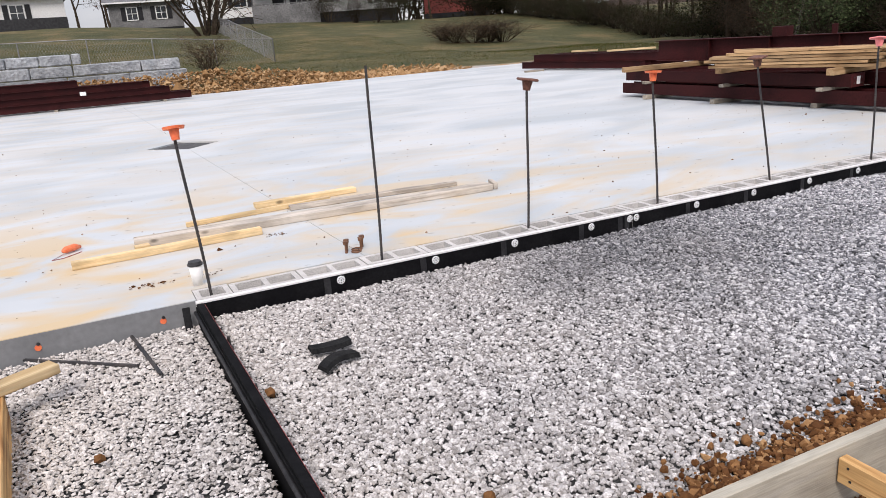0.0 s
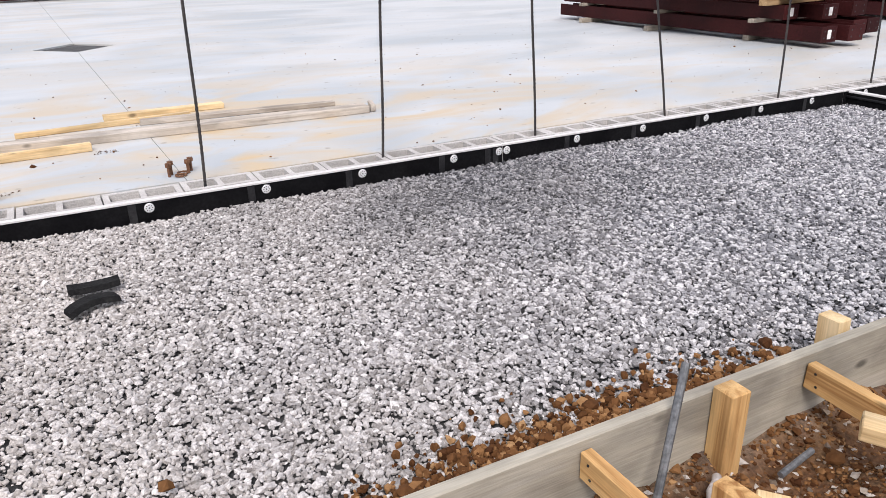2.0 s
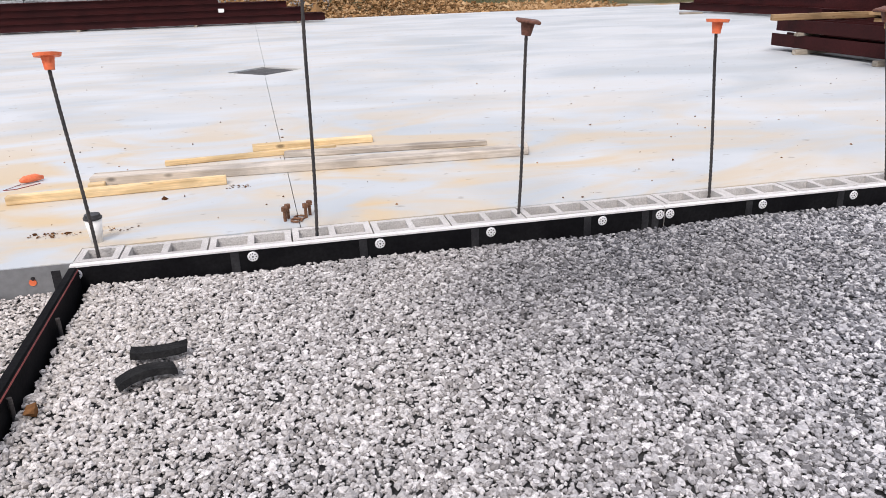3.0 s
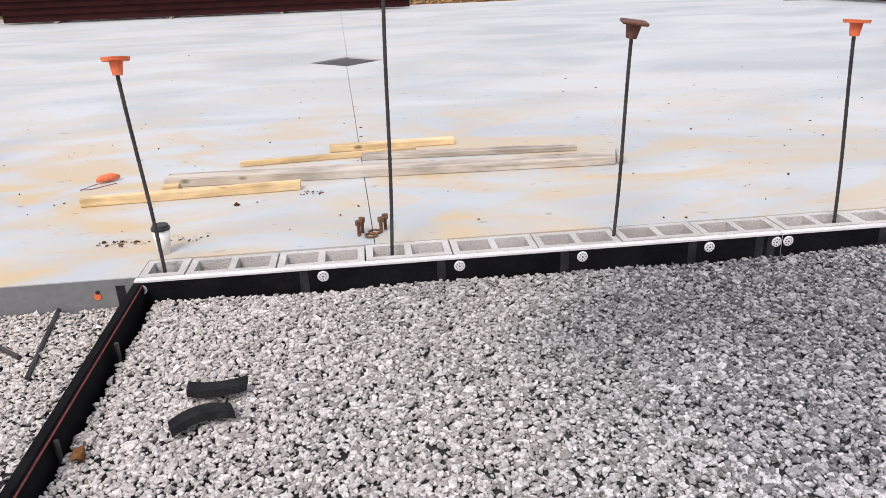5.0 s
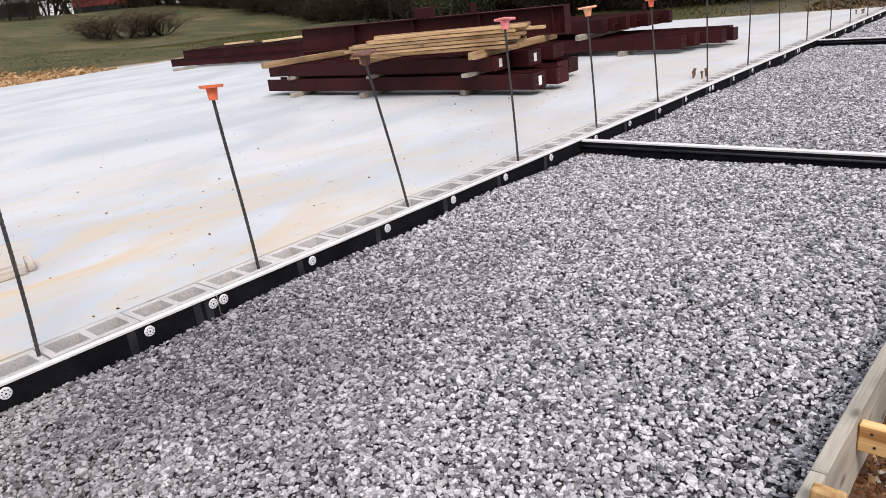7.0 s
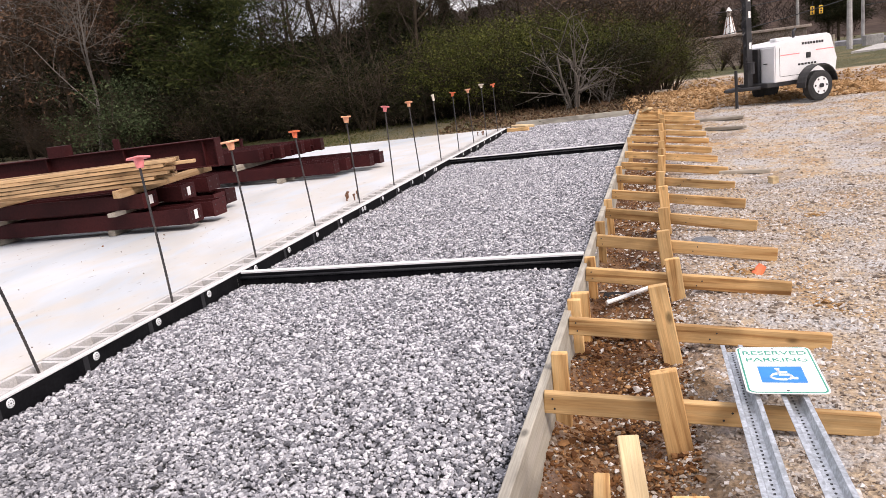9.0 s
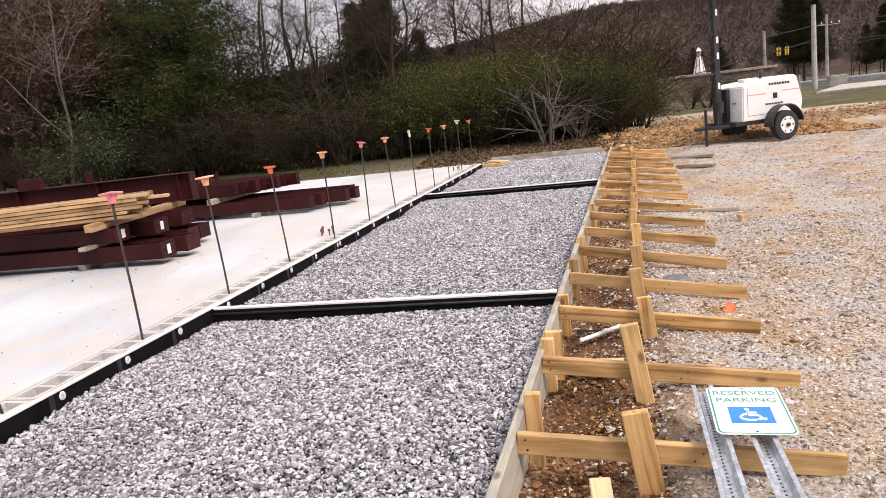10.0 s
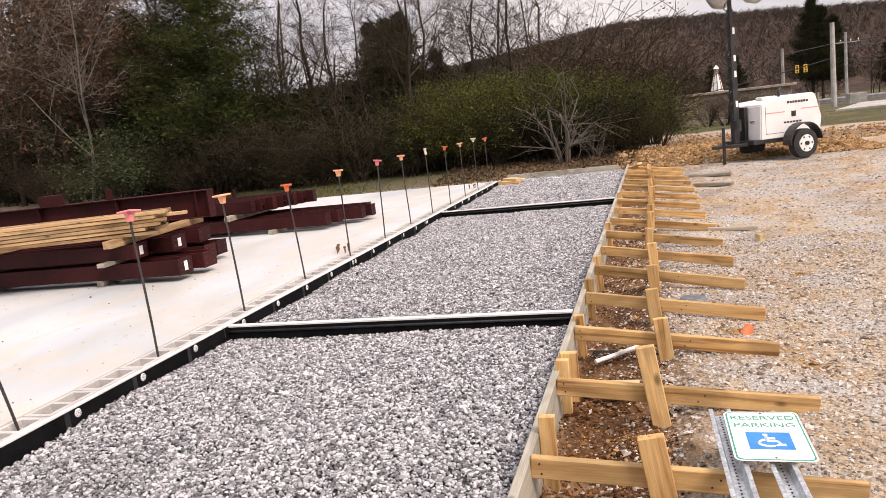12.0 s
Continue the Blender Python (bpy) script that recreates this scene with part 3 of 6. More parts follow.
# ---- block wall along the slab edge ----
def block_mesh(name, cells, length):
    """A hollow concrete block: shells, webs and open cores."""
    w, h, t = 0.194, 0.19, 0.032
    xs = [0.0]
    cw = (length - t * (cells + 1)) / cells
    for c in range(cells):
        xs += [xs[-1] + t, xs[-1] + t + cw]
    xs.append(length)
    ys = [0.0, t, w - t, w]
    holes = {(1 + 2 * c, 1) for c in range(cells)}
    bm = bmesh.new()
    for i in range(len(xs) - 1):
        for j in range(3):
            if (i, j) in holes:
                continue
            x0, x1, y0, y1 = xs[i], xs[i + 1], ys[j], ys[j + 1]
            bm.faces.new([bm.verts.new(c) for c in ((x0, y0, 0), (x1, y0, 0), (x1, y1, 0), (x0, y1, 0))])
    def wall(a, b):
        bm.faces.new([bm.verts.new(c) for c in ((a[0], a[1], -h), (b[0], b[1], -h), (b[0], b[1], 0), (a[0], a[1], 0))])
    wall((0, 0), (length, 0)); wall((length, 0), (length, w)); wall((length, w), (0, w)); wall((0, w), (0, 0))
    for i, _ in holes:
        x0, x1 = xs[i], xs[i + 1]
        wall((x1, t), (x0, t)); wall((x1, w - t), (x1, t)); wall((x0, w - t), (x1, w - t)); wall((x0, t), (x0, w - t))
    bmesh.ops.remove_doubles(bm, verts=bm.verts, dist=0.0005)
    me = bpy.data.meshes.new(name)
    bm.to_mesh(me); bm.free()
    me.materials.append(M_BLOCK)
    return me


block_wall = thing("block_wall", label="course of hollow concrete blocks along the slab edge", category="wall", kind="structure")
full_block, half_block = block_mesh("concrete_block", 2, 0.398), block_mesh("concrete_half_block", 1, 0.196)
rb = random.Random(4)
piece("concrete_block", half_block, block_wall, pose(0.0, 0.0, 0.0))
for i in range(45):
    piece("concrete_block", full_block, block_wall, pose(0.203 + 0.406 * i, rb.uniform(-0.003, 0.003), rb.uniform(-0.004, 0.001), 0, 0, rb.uniform(-0.3, 0.3)))
part("core_fill", box((0.0, 0.02, -0.3), (18.45, 0.18, -0.165)), M_COREFILL, block_wall)


# ---- insulation panels with washers, and the strips across the beds ----
def washer_mesh():
    bm = bmesh.new()
    bmesh.ops.create_cone(bm, cap_ends=True, segments=20, radius1=0.026, radius2=0.023, depth=0.004, matrix=Matrix.Rotation(radians(90), 4, "X"))
    me = bpy.data.meshes.new("washer"); bm.to_mesh(me); bm.free(); me.materials.append(M_WASHER)
    return me


def dot_mesh(name, r, depth, material):
    bm = bmesh.new()
    bmesh.ops.create_cone(bm, cap_ends=True, segments=10, radius1=r, radius2=r, depth=depth, matrix=Matrix.Rotation(radians(90), 4, "X"))
    me = bpy.data.meshes.new(name); bm.to_mesh(me); bm.free(); me.materials.append(material)
    return me


WASHER, DOT, HUB = washer_mesh(), dot_mesh("washer_hole", 0.0028, 0.0016, M_BLACK), dot_mesh("washer_screw", 0.0042, 0.003, M_DARK)


def insulation_panel(x0, x1, washers):
    p = thing("insulation_panel", label="black-faced foam insulation panel with white washers beside gravel", category="insulation panel", group="panels along the block wall")
    part("foam_core", box((x0 + 0.003, -0.040, -0.30), (x1 - 0.003, -0.006, -0.001), 0.002), M_FOAM, p, "white foam edge")
    part("black_face", box((x0 + 0.003, -0.046, -0.30), (x1 - 0.003, -0.0405, -0.012)), M_BLACK, p, "black facing sheet")
    for x in washers:
        w = piece("washer", WASHER, p, pose(x, -0.049, -0.043))
        piece("screw", HUB, w, pose(0, -0.0025, 0))
        for k in range(8):
            a = k * math.pi / 4
            piece("hole", DOT, w, pose(0.0155 * math.cos(a), -0.0022, 0.0155 * math.sin(a)))
    for x in washers:
        part("strap", box((x - 0.105, -0.0485, -0.30), (x - 0.065, -0.0465, -0.014)), M_STRAP, p, "dark adhesive strap")
    return p


insulation_panel(-0.014, 3.005, (0.016, 0.816, 1.44, 2.02, 2.64, 2.975))
insulation_panel(3.005, 6.42, (3.035, 3.605, 4.195, 4.82, 5.412, 6.015))
insulation_panel(6.424, 9.20, (6.71, 7.32, 7.93, 8.54, 9.16))
insulation_panel(9.20, 12.25, (9.24, 9.85, 10.46, 11.07, 11.68, 12.21))
insulation_panel(12.25, 15.25, (12.29, 13.5, 14.1, 14.7, 15.2))
insulation_panel(15.25, 18.40, (15.29, 15.9, 16.5, 17.1, 17.7))


def bed_strip(x, dark):
    p = thing("joint_strip", label="black joint form strip across the gravel bed" if dark else "white-topped black joint form across the gravel bed", category="joint form", group="strips across the beds")
    w = 0.034 if dark else 0.055
    part("foam_core", box((x, form_y(x) + 0.005, -0.24), (x + w, -0.05, -0.006), 0.003), M_BLACK if dark else M_FOAM, p)
    part("black_face", box((x - 0.006, form_y(x) + 0.005, -0.24), (x - 0.001, -0.05, -0.02)), M_BLACK, p)
    part("black_face", box((x + w + 0.001, form_y(x) + 0.005, -0.24), (x + w + 0.006, -0.05, -0.012)), M_BLACK, p)
    part("rail", tube([(x - 0.012, form_y(x) + 0.01, -0.052), (x - 0.012, -0.052, -0.052)], 0.010, 8), M_STRAP, p, "rounded black rail", True)
    if dark:
        part("marking_edge", box((x + w + 0.0065, form_y(x) + 0.01, -0.020), (x + w + 0.0085, -0.06, -0.013)), M_REDLINE, p, "thin dull red edge")
    return p


bed_strip(0.0, True).matrix_world = pose(-0.012, 0, 0, 0, 0, 1.1)
bed_strip(P2X, False)
bed_strip(P3X, False)
for y in (-0.57, -1.18, -2.0):
    s = thing("form_pin", label="short dark steel pin beside the joint strip", category="stake", group="pins")
    part("pin", tube([(0.062, y, -0.22), (0.062, y, -0.03)], 0.009, 6), M_REBAR, s)


# ---- rebar dowels with safety caps ----
def rebar(x, y, top, height, cap, washer=0.0):
    r = thing("rebar", pose(x, y, 0), "dark upright rebar dowel" + (" with a plastic safety cap" if cap else " with a bare top"), "rebar", "dowels along the block wall")
    tx, ty = top
    bm = bmesh.new()
    n = 90
    pts, rad = [], []
    for i in range(n + 1):
        f = i / n
        pts.append((tx * f + 0.006 * math.sin(5 * f), ty * f, -0.19 + (height + 0.19) * f))
        rad.append(0.0078 if i % 2 else 0.0092)
    add_tube(bm, pts, rad, 7)
    part("bar", bm, M_REBAR, r)
    if cap:
        kind, m = cap
        c = bmesh.new()
        lean = Matrix.Translation((tx, ty, height)) @ Euler((rb.uniform(-0.15, 0.15), rb.uniform(-0.15, 0.15), rb.uniform(0, 1.5))).to_matrix().to_4x4()
        if kind == "mushroom":
            bmesh.ops.create_cone(c, cap_ends=True, segments=16, radius1=0.021, radius2=0.029, depth=0.062, matrix=lean @ Matrix.Translation((0, 0, -0.03)))
            bmesh.ops.create_cone(c, cap_ends=True, segments=16, radius1=0.056, radius2=0.060, depth=0.015, matrix=lean @ Matrix.Translation((0, 0, 0.004)))
        elif kind == "square":
            bmesh.ops.create_cone(c, cap_ends=True, segments=12, radius1=0.024, radius2=0.036, depth=0.062, matrix=lean @ Matrix.Translation((0, 0, -0.03)))
            add_box(c, (-0.058, -0.058, 0.0), (0.058, 0.058, 0.016), 0.005, lean)
        else:
            bmesh.ops.create_cone(c, cap_ends=True, segments=14, radius1=0.020, radius2=0.020, depth=0.085, matrix=lean @ Matrix.Translation((0, 0, -0.02)))
            bmesh.ops.create_cone(c, cap_ends=True, segments=14, radius1=0.026, radius2=0.022, depth=0.02, matrix=lean @ Matrix.Translation((0, 0, 0.03)))
        part("safety_cap", c, m, r, "plastic safety cap")
    return r


REBARS = [
    (0.094, 0.09, (-0.05, 0.03), 0.93, ("mushroom", M_REDCAP)),
    (1.127, 0.09, (0.05, 0.06), 1.165, None),
    (2.20, 0.085, (0.06, 0.02), 0.98, ("square", M_BROWNCAP)),
    (3.357, 0.09, (-0.06, 0.0), 0.945, ("mushroom", M_REDCAP)),
    (4.578, 0.11, (-0.17, 0.06), 0.955, ("square", M_BROWNCAP)),
    (5.769, 0.09, (-0.02, 0.01), 1.01, ("square", M_PINKCAP)),
    (7.004, 0.105, (-0.03, 0.03), 0.985, ("square", M_PEACHCAP)),
    (8.239, 0.105, (-0.045, 0.045), 0.955, ("mushroom", M_REDCAP)),
    (9.454, 0.10, (0.0, 0.01), 0.99, ("square", M_PEACHCAP)),
    (10.676, 0.09, (0.0, -0.03), 1.02, ("mushroom", M_PINKCAP)),
    (11.896, 0.09, (-0.02, 0.03), 1.01, ("mushroom", M_PEACHCAP)),
    (13.11, 0.09, (-0.03, 0.0), 1.02, ("bottle", M_PALECAP)),
    (14.33, 0.09, (0.02, 0.0), 1.02, ("mushroom", M_REDCAP)),
    (15.55, 0.09, (-0.03, 0.0), 1.02, ("mushroom", M_PEACHCAP)),
    (16.77, 0.09, (0.0, 0.0), 1.06, ("square", M_PALECAP)),
    (17.99, 0.09, (0.0, 0.0), 1.02, ("mushroom", M_REDCAP)),
]
for row in REBARS:
    rebar(*row)


# ---- gravel beds ----
def bed_height(x, y):
    z = -0.112 + 0.012 * fields(x, y, 2.1, 21) + 0.006 * fields(x, y, 6.0, 22)
    z = z - 0.07 * np.clip((-2.25 - y + 0.12 * fields(x, y, 2.4, 23)) / 0.4, 0, 1) * np.clip((x - 0.2) / 0.5, 0, 1) * np.clip((3.9 - x) / 1.2, 0, 1)
    z = z - 0.035 * (x < 0)
    return z


def gravel_bed(x0, x1, y0, y1, per_m2, size, base, seed, label):
    rng = np.random.default_rng(seed)
    n = int((x1 - x0) * (y1 - y0) * per_m2)
    x, y = rng.uniform(x0, x1, n), rng.uniform(y0, y1, n)
    s = rng.lognormal(math.log(size), 0.30, n)
    c = np.stack([x, y, bed_height(x, y) + rng.uniform(-0.010, 0.008, n)], 1)
    v, f = rubble(rng, c, s, *base)
    ob = new("gravel", array_mesh("gravel", v, f, M_STONE))
    tagged(ob, label, "gravel", "gravel beds", "stuff")
    # near-black sheet under the stones, coloured as the shade in their gaps
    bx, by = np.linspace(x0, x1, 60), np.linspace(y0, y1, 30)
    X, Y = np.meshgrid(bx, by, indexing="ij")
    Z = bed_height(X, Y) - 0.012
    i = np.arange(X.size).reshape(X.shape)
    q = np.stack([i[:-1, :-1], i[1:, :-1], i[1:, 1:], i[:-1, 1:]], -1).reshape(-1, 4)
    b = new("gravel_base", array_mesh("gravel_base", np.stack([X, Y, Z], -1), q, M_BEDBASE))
    tagged(b, "near-black sheet giving the shade between the crushed gravel stones", "gravel", "gravel beds", "stuff")


# far darker than the limestone: shade between stones put into the colour
M_BEDBASE = mat("gap_shade", (0.020, 0.020, 0.022), (0.05, 0.05, 0.05), 8, 60, 0.95, 0.8)
ICO, OCT, GYR = (ICO_V, ICO_F), (OCT_V, OCT_F), (GYR_V, GYR_F)
gravel_bed(0.07, 3.9, FORM_Y + 0.01, -0.05, 8600, 0.0183, GYR, 31, "crushed grey limestone gravel bed inside wooden forms")
gravel_bed(3.9, P2X - 0.01, FORM_Y - 0.01, -0.05, 7600, 0.0190, GYR, 35, "crushed grey limestone gravel bed inside wooden forms")
gravel_bed(P2X + 0.07, P3X - 0.01, form_y(9.8), -0.05, 4700, 0.0225, OCT, 32, "crushed grey limestone gravel bed between joint strips")
gravel_bed(P3X + 0.07, ENDX - 0.1, form_y(16.0), -0.05, 2500, 0.029, OCT, 33, "crushed grey limestone gravel at the bed's far end")
gravel_bed(-1.35, -0.01, FORM_Y + 0.01, -0.02, 7600, 0.0190, OCT, 34, "pale dusty crushed gravel beside the slab edge")


# loose stones and clods on the lot and in the trench
def scatter(name, n, xr, yr, size, mat_, base, seed, label, lift, keep=None, cat="stones", spread=0.35):
    rng = np.random.default_rng(seed)
    x, y = rng.uniform(*xr, n), rng.uniform(*yr, n)
    if keep is not None:
        k = keep(x, y, rng)
        x, y = x[k], y[k]
    s = rng.lognormal(math.log(size), spread, len(x))
    c = np.stack([x, y, ground_height(x, y) + lift * s], 1)
    v, f = rubble(rng, c, s, *base)
    tagged(new(name, array_mesh(name, v, f, mat_)), label, cat, kind="stuff")


scatter("lot_gravel", 66000, (0.5, 10), (-6.2, -3.05), 0.0175, M_LOTSTONE, OCT, 41, "mixed tan and grey stones trodden into the lot", 0.1,
        lambda x, y, r: (np.abs(y + 3.0) > 0.28) | (r.random(len(x)) < 0.25))
scatter("lot_gravel", 40000, (10, 22), (-11, -3.05), 0.022, M_LOTSTONE, OCT, 42, "tan and grey stones on the far lot", 0.05)
scatter("clay_clods", 20000, (0.3, 5.6), (-3.36, -2.765), 0.0105, M_CLOD, ICO, 43, "red-brown clay clods in the trench", 0.15, None, "soil", 0.5)
scatter("clay_clods", 9000, (5.6, 12), (-3.36, -2.78), 0.0130, M_CLOD, OCT, 48, "red-brown clay clods in the trench", 0.1, None, "soil", 0.5)
scatter("trench_stones", 4200, (0.3, 12), (-3.40, -2.78), 0.018, M_LOTSTONE, OCT, 46, "grey stones fallen into the trench", 0.2)
rng_c = np.random.default_rng(44)
cx, cy = 0.9 + 1.75 * rng_c.beta(1.8, 1.9, 7000), -2.71 + np.abs(rng_c.normal(0, 0.095, 7000))
cv, cf = rubble(rng_c, np.stack([cx, cy, bed_height(cx, cy) + rng_c.uniform(0.010, 0.026, 7000)], 1), rng_c.lognormal(math.log(0.0165), 0.45, 7000), ICO_V, ICO_F, 0.95)
tagged(new("clay_clods", array_mesh("clay_clods", cv, cf, M_CLOD)), "orange-brown clay lumps at the gravel's edge", "soil", kind="stuff")


# ---- wooden forms ----
def plank(name, size, m, material, parent=None, bevel=0.004):
    """A piece of lumber, its length along local x, standing on its local origin's middle."""
    lx, ly, lz = size
    ob = part(name, box((-lx / 2, -ly / 2, -lz / 2), (lx / 2, ly / 2, lz / 2), bevel), material, parent)
    if parent is None:
        ob.matrix_world = m
    else:
        ob.matrix_local = m
    return ob


form_edges = [-0.05, 3.05, 7.9, 12.8, 16.4, ENDX]
for a, b in zip(form_edges, form_edges[1:]):
    o = plank("form_board", (b - a - 0.006, 0.040, 0.27), pose((a + b) / 2, (form_y(a) + form_y(b)) / 2 - 0.02, -0.136, 0, 0, math.degrees(math.atan2(form_y(b) - form_y(a), b - a))), M_FORM)
    tagged(o, "grey weathered form board standing on edge", "form board", "form boards")
o = plank("form_board", (2.75, 0.04, 0.22), pose(ENDX + 0.02, FORM_Y / 2 - 0.02, -0.10, 0, 0, 90), M_FORM)
tagged(o, "grey form board closing the bed's far end", "form board", "form boards")

NAIL = dot_mesh("nail_head", 0.0045, 0.002, M_DARK)
BARS = [1.55, 2.44, 3.38, 4.21, 5.10, 6.05, 6.95, 7.97, 8.88, 9.85, 10.85, 11.9, 12.9, 13.9, 15.0, 16.0, 17.1, 18.2, 19.1]
DRIFT = [0.02, -0.03, 0.03, 0.08, 0.03, -0.06, -0.18, -0.30, -0.28]
TOPS = [0.0, 0.0, 0.0, 0.105, 0.18, 0.06, 0.04, 0.01]
LEANS = [0, 0, 0, 8, 8, 6, 5, 4, 3]
SHIFTS = [0, 0, 0, -0.01, 0.005, -0.055, 0.0, 0.0, 0.0]
for i, x in enumerate(BARS):
    ln = 1.22 + rb.uniform(-0.02, 0.03)
    drift = DRIFT[i] if i < len(DRIFT) else -0.25 + rb.uniform(-0.1, 0.1)
    z0, z1 = (0.010, -0.125) if i > 2 else (-0.028, -0.055)
    y0 = form_y(x) - 0.045
    run = math.sqrt(ln * ln - drift * drift)
    b = plank("form_brace", (ln, 0.038, 0.089), pose(x + drift / 2, y0 - run / 2, (z0 + z1) / 2 - 0.0445, rb.uniform(-2, 2), -math.degrees(math.atan2(z0 - z1, ln)), math.degrees(math.atan2(run, -drift))), M_PINE)
    tagged(b, "yellow pine brace nailed square to the form board", "brace", "form braces")
    for nx_, nz_ in ((ln / 2 - 0.035, 0.022), (ln / 2 - 0.045, -0.020), (-0.10, 0.015), (-0.07, -0.018)):
        piece("nail", NAIL, b, pose(nx_, 0.0195, nz_))
    if i >= 3:
        top = TOPS[i] if i < len(TOPS) else 0.02 + rb.uniform(-0.04, 0.06)
        sx = x + drift * 0.4 - 0.05
        st = plank("stake", (top + 0.40, 0.038, 0.102 if i == 3 else 0.089), pose(sx, y0 - 0.50 + (SHIFTS[i] if i < 9 else rb.uniform(-0.05, 0.05)), (top - 0.40) / 2, 0, 90 + (LEANS[i] if i < 9 else rb.uniform(-4, 5)), rb.uniform(-6, 6) + 90), M_PINE)
        tagged(st, "pine stake driven beside a form brace", "stake", "form stakes")
    if i in (3, 4, 5, 6, 7, 9, 12):
        sx = x + (0.25 if i == 3 else 0.16)
        st = plank("stake", (0.45, 0.038, 0.07), pose(sx, form_y(sx) - (0.085 if i == 3 else 0.064), -0.15 - 0.02 * (i % 3), 0, 90 + rb.uniform(-2, 2), 90), M_PINE)
        tagged(st, "pine stake against the form board", "stake", "form stakes")


# ---- forms near the first bays: loose stakes, timbers and scraps ----
def lumber(name, size, m, material, label, category, group=""):
    return tagged(plank(name, size, m, material), label, category, group)


lumber("stake", (0.46, 0.075, 0.075), pose(2.045, FORM_Y - 0.08, -0.21, 0, 90, 0), M_PINE, "square pine post against the form board", "stake", "form stakes")
lumber("stake", (0.46, 0.038, 0.075), pose(2.93, FORM_Y - 0.065, -0.19, 0, 88, 90), M_PINE, "pine stake against the form board", "stake", "form stakes")
lumber("stake", (0.42, 0.06, 0.085), pose(2.69, FORM_Y + 0.055, -0.19, 0, 92, 90), M_PALEPINE, "pale pine stake on the gravel side of the form", "stake", "form stakes")
lumber("stake", (0.46, 0.05, 0.10), pose(1.64, -3.17, -0.13, 0, 90, 96), M_PINE, "broad pine stake beside a form brace", "stake", "form stakes")
lumber("timber", (0.62, 0.085, 0.05), pose(2.42, -3.32, -0.03, 0, 2, -58), M_PALEPINE, "pale timber laid across a form brace", "timber")
lumber("stake", (0.46, 0.038, 0.10), pose(3.33, -3.29, -0.13, 0, 87, 98), M_PINE, "tilted pine stake beside a form brace", "stake", "form stakes")
lumber("timber", (0.66, 0.07, 0.045), pose(3.47, -3.16, -0.10, 0, -26, 8), M_PALEPINE, "pale board leaning over a form brace", "timber")
lumber("wood_scrap", (0.62, 0.06, 0.03), pose(3.70, -3.02, -0.23, 0, 3, 4), M_PINE, "pine offcut lying in the trench", "offcut")
lumber("wood_scrap", (0.16, 0.09, 0.06), pose(1.98, -3.04, -0.24, 0, 0, 40), M_PALEPINE, "pine block lying in the trench", "offcut")
lumber("wood_scrap", (0.2, 0.07, 0.04), pose(2.75, -2.98, -0.24, 0, 10, 70), M_PALEPINE, "pale offcut lying in the trench", "offcut")
lumber("stake", (0.46, 0.10, 0.045), pose(5.44, form_y(5.5) - 0.075, -0.195, 0, 90, 4), M_PINE, "wide pine stake against the form board", "stake", "form stakes")
lumber("wood_scrap", (0.34, 0.09, 0.035), pose(5.42, -3.02, -0.16, 0, 4, 80), M_PALEPINE, "pale board end behind a brace", "offcut")
lumber("wood_scrap", (0.10, 0.07, 0.09), pose(9.71, -4.44, -0.17, 0, 0, 20), M_PALEPINE, "pale wood block on the lot", "offcut")
lumber("wood_scrap", (0.55, 0.05, 0.04), pose(10.5, -4.25, -0.18, 0, 0, 75), M_OLDWOOD, "dark stick on the lot", "offcut")
lumber("wood_scrap", (0.9, 0.3, 0.05), pose(17.2, -4.55, -0.16, 0, 0, 80), M_OLDWOOD, "grey board lying on the lot", "offcut")
lumber("wood_scrap", (0.7, 0.12, 0.05), pose(15.4, -4.5, -0.17, 0, 0, 60), M_OLDWOOD, "dark board end lying on the lot", "offcut")
lumber("timber", (0.55, 0.12, 0.05), pose(19.0, -3.15, 0.02, 0, 12, 20), M_PALEPINE, "pale board lying across the far braces", "timber")
lumber("timber", (0.75, 0.25, 0.05), pose(18.8, -0.35, -0.02, 0, 0, 35), M_PALEPINE, "pale board at the slab's far corner", "timber")
lumber("timber", (0.6, 0.1, 0.1), pose(18.5, -0.25, -0.08, 0, 0, 80), M_PINE, "pine block at the slab's far corner", "timber")
# corner form at the clip's first view, beyond the left bed
lumber("form_board", (1.5, 0.04, 0.17), pose(-0.862, -1.42, -0.085, 0, 0, 94), M_PINE, "yellow pine board on edge beside the dusty gravel", "form board", "form boards")
lumber("form_brace", (0.62, 0.09, 0.045), pose(-0.965, -0.735, 0.022, 0, 0, 28), M_PALEPINE, "pale pine brace across the end of a form board", "brace", "form braces")

o = part("steel_stake", tube([(1.884, -2.765, 0.135), (1.70, -2.885, -0.2)], 0.012, 8), M_PIN)
tagged(o, "grey steel form pin beside the form board", "stake")
o = part("pipe_stub", tube([(2.16, -2.92, -0.25), (2.32, -2.90, -0.235)], 0.011, 8), M_PIN)
tagged(o, "short grey pipe stub in the clay", "pipe")
o = part("pipe", tube([(5.98, -2.92, -0.21), (6.19, -3.20, -0.18)], 0.014, 8), M_PAPER)
tagged(o, "white plastic pipe offcut in the trench", "pipe")
o = part("black_sheet", box((6.16, -3.12, -0.30), (6.32, -2.88, -0.245), 0.01), M_PAD)
tagged(o, "black plastic scrap in the trench", "scrap")
bm = bmesh.new()
bmesh.ops.create_cone(bm, cap_ends=True, segments=18, radius1=0.115, radius2=0.085, depth=0.025, matrix=pose(7.38, -3.6, -0.19))
tagged(part("rubber_disc", bm, M_PIN), "grey flat disc lying on the lot", "lid")
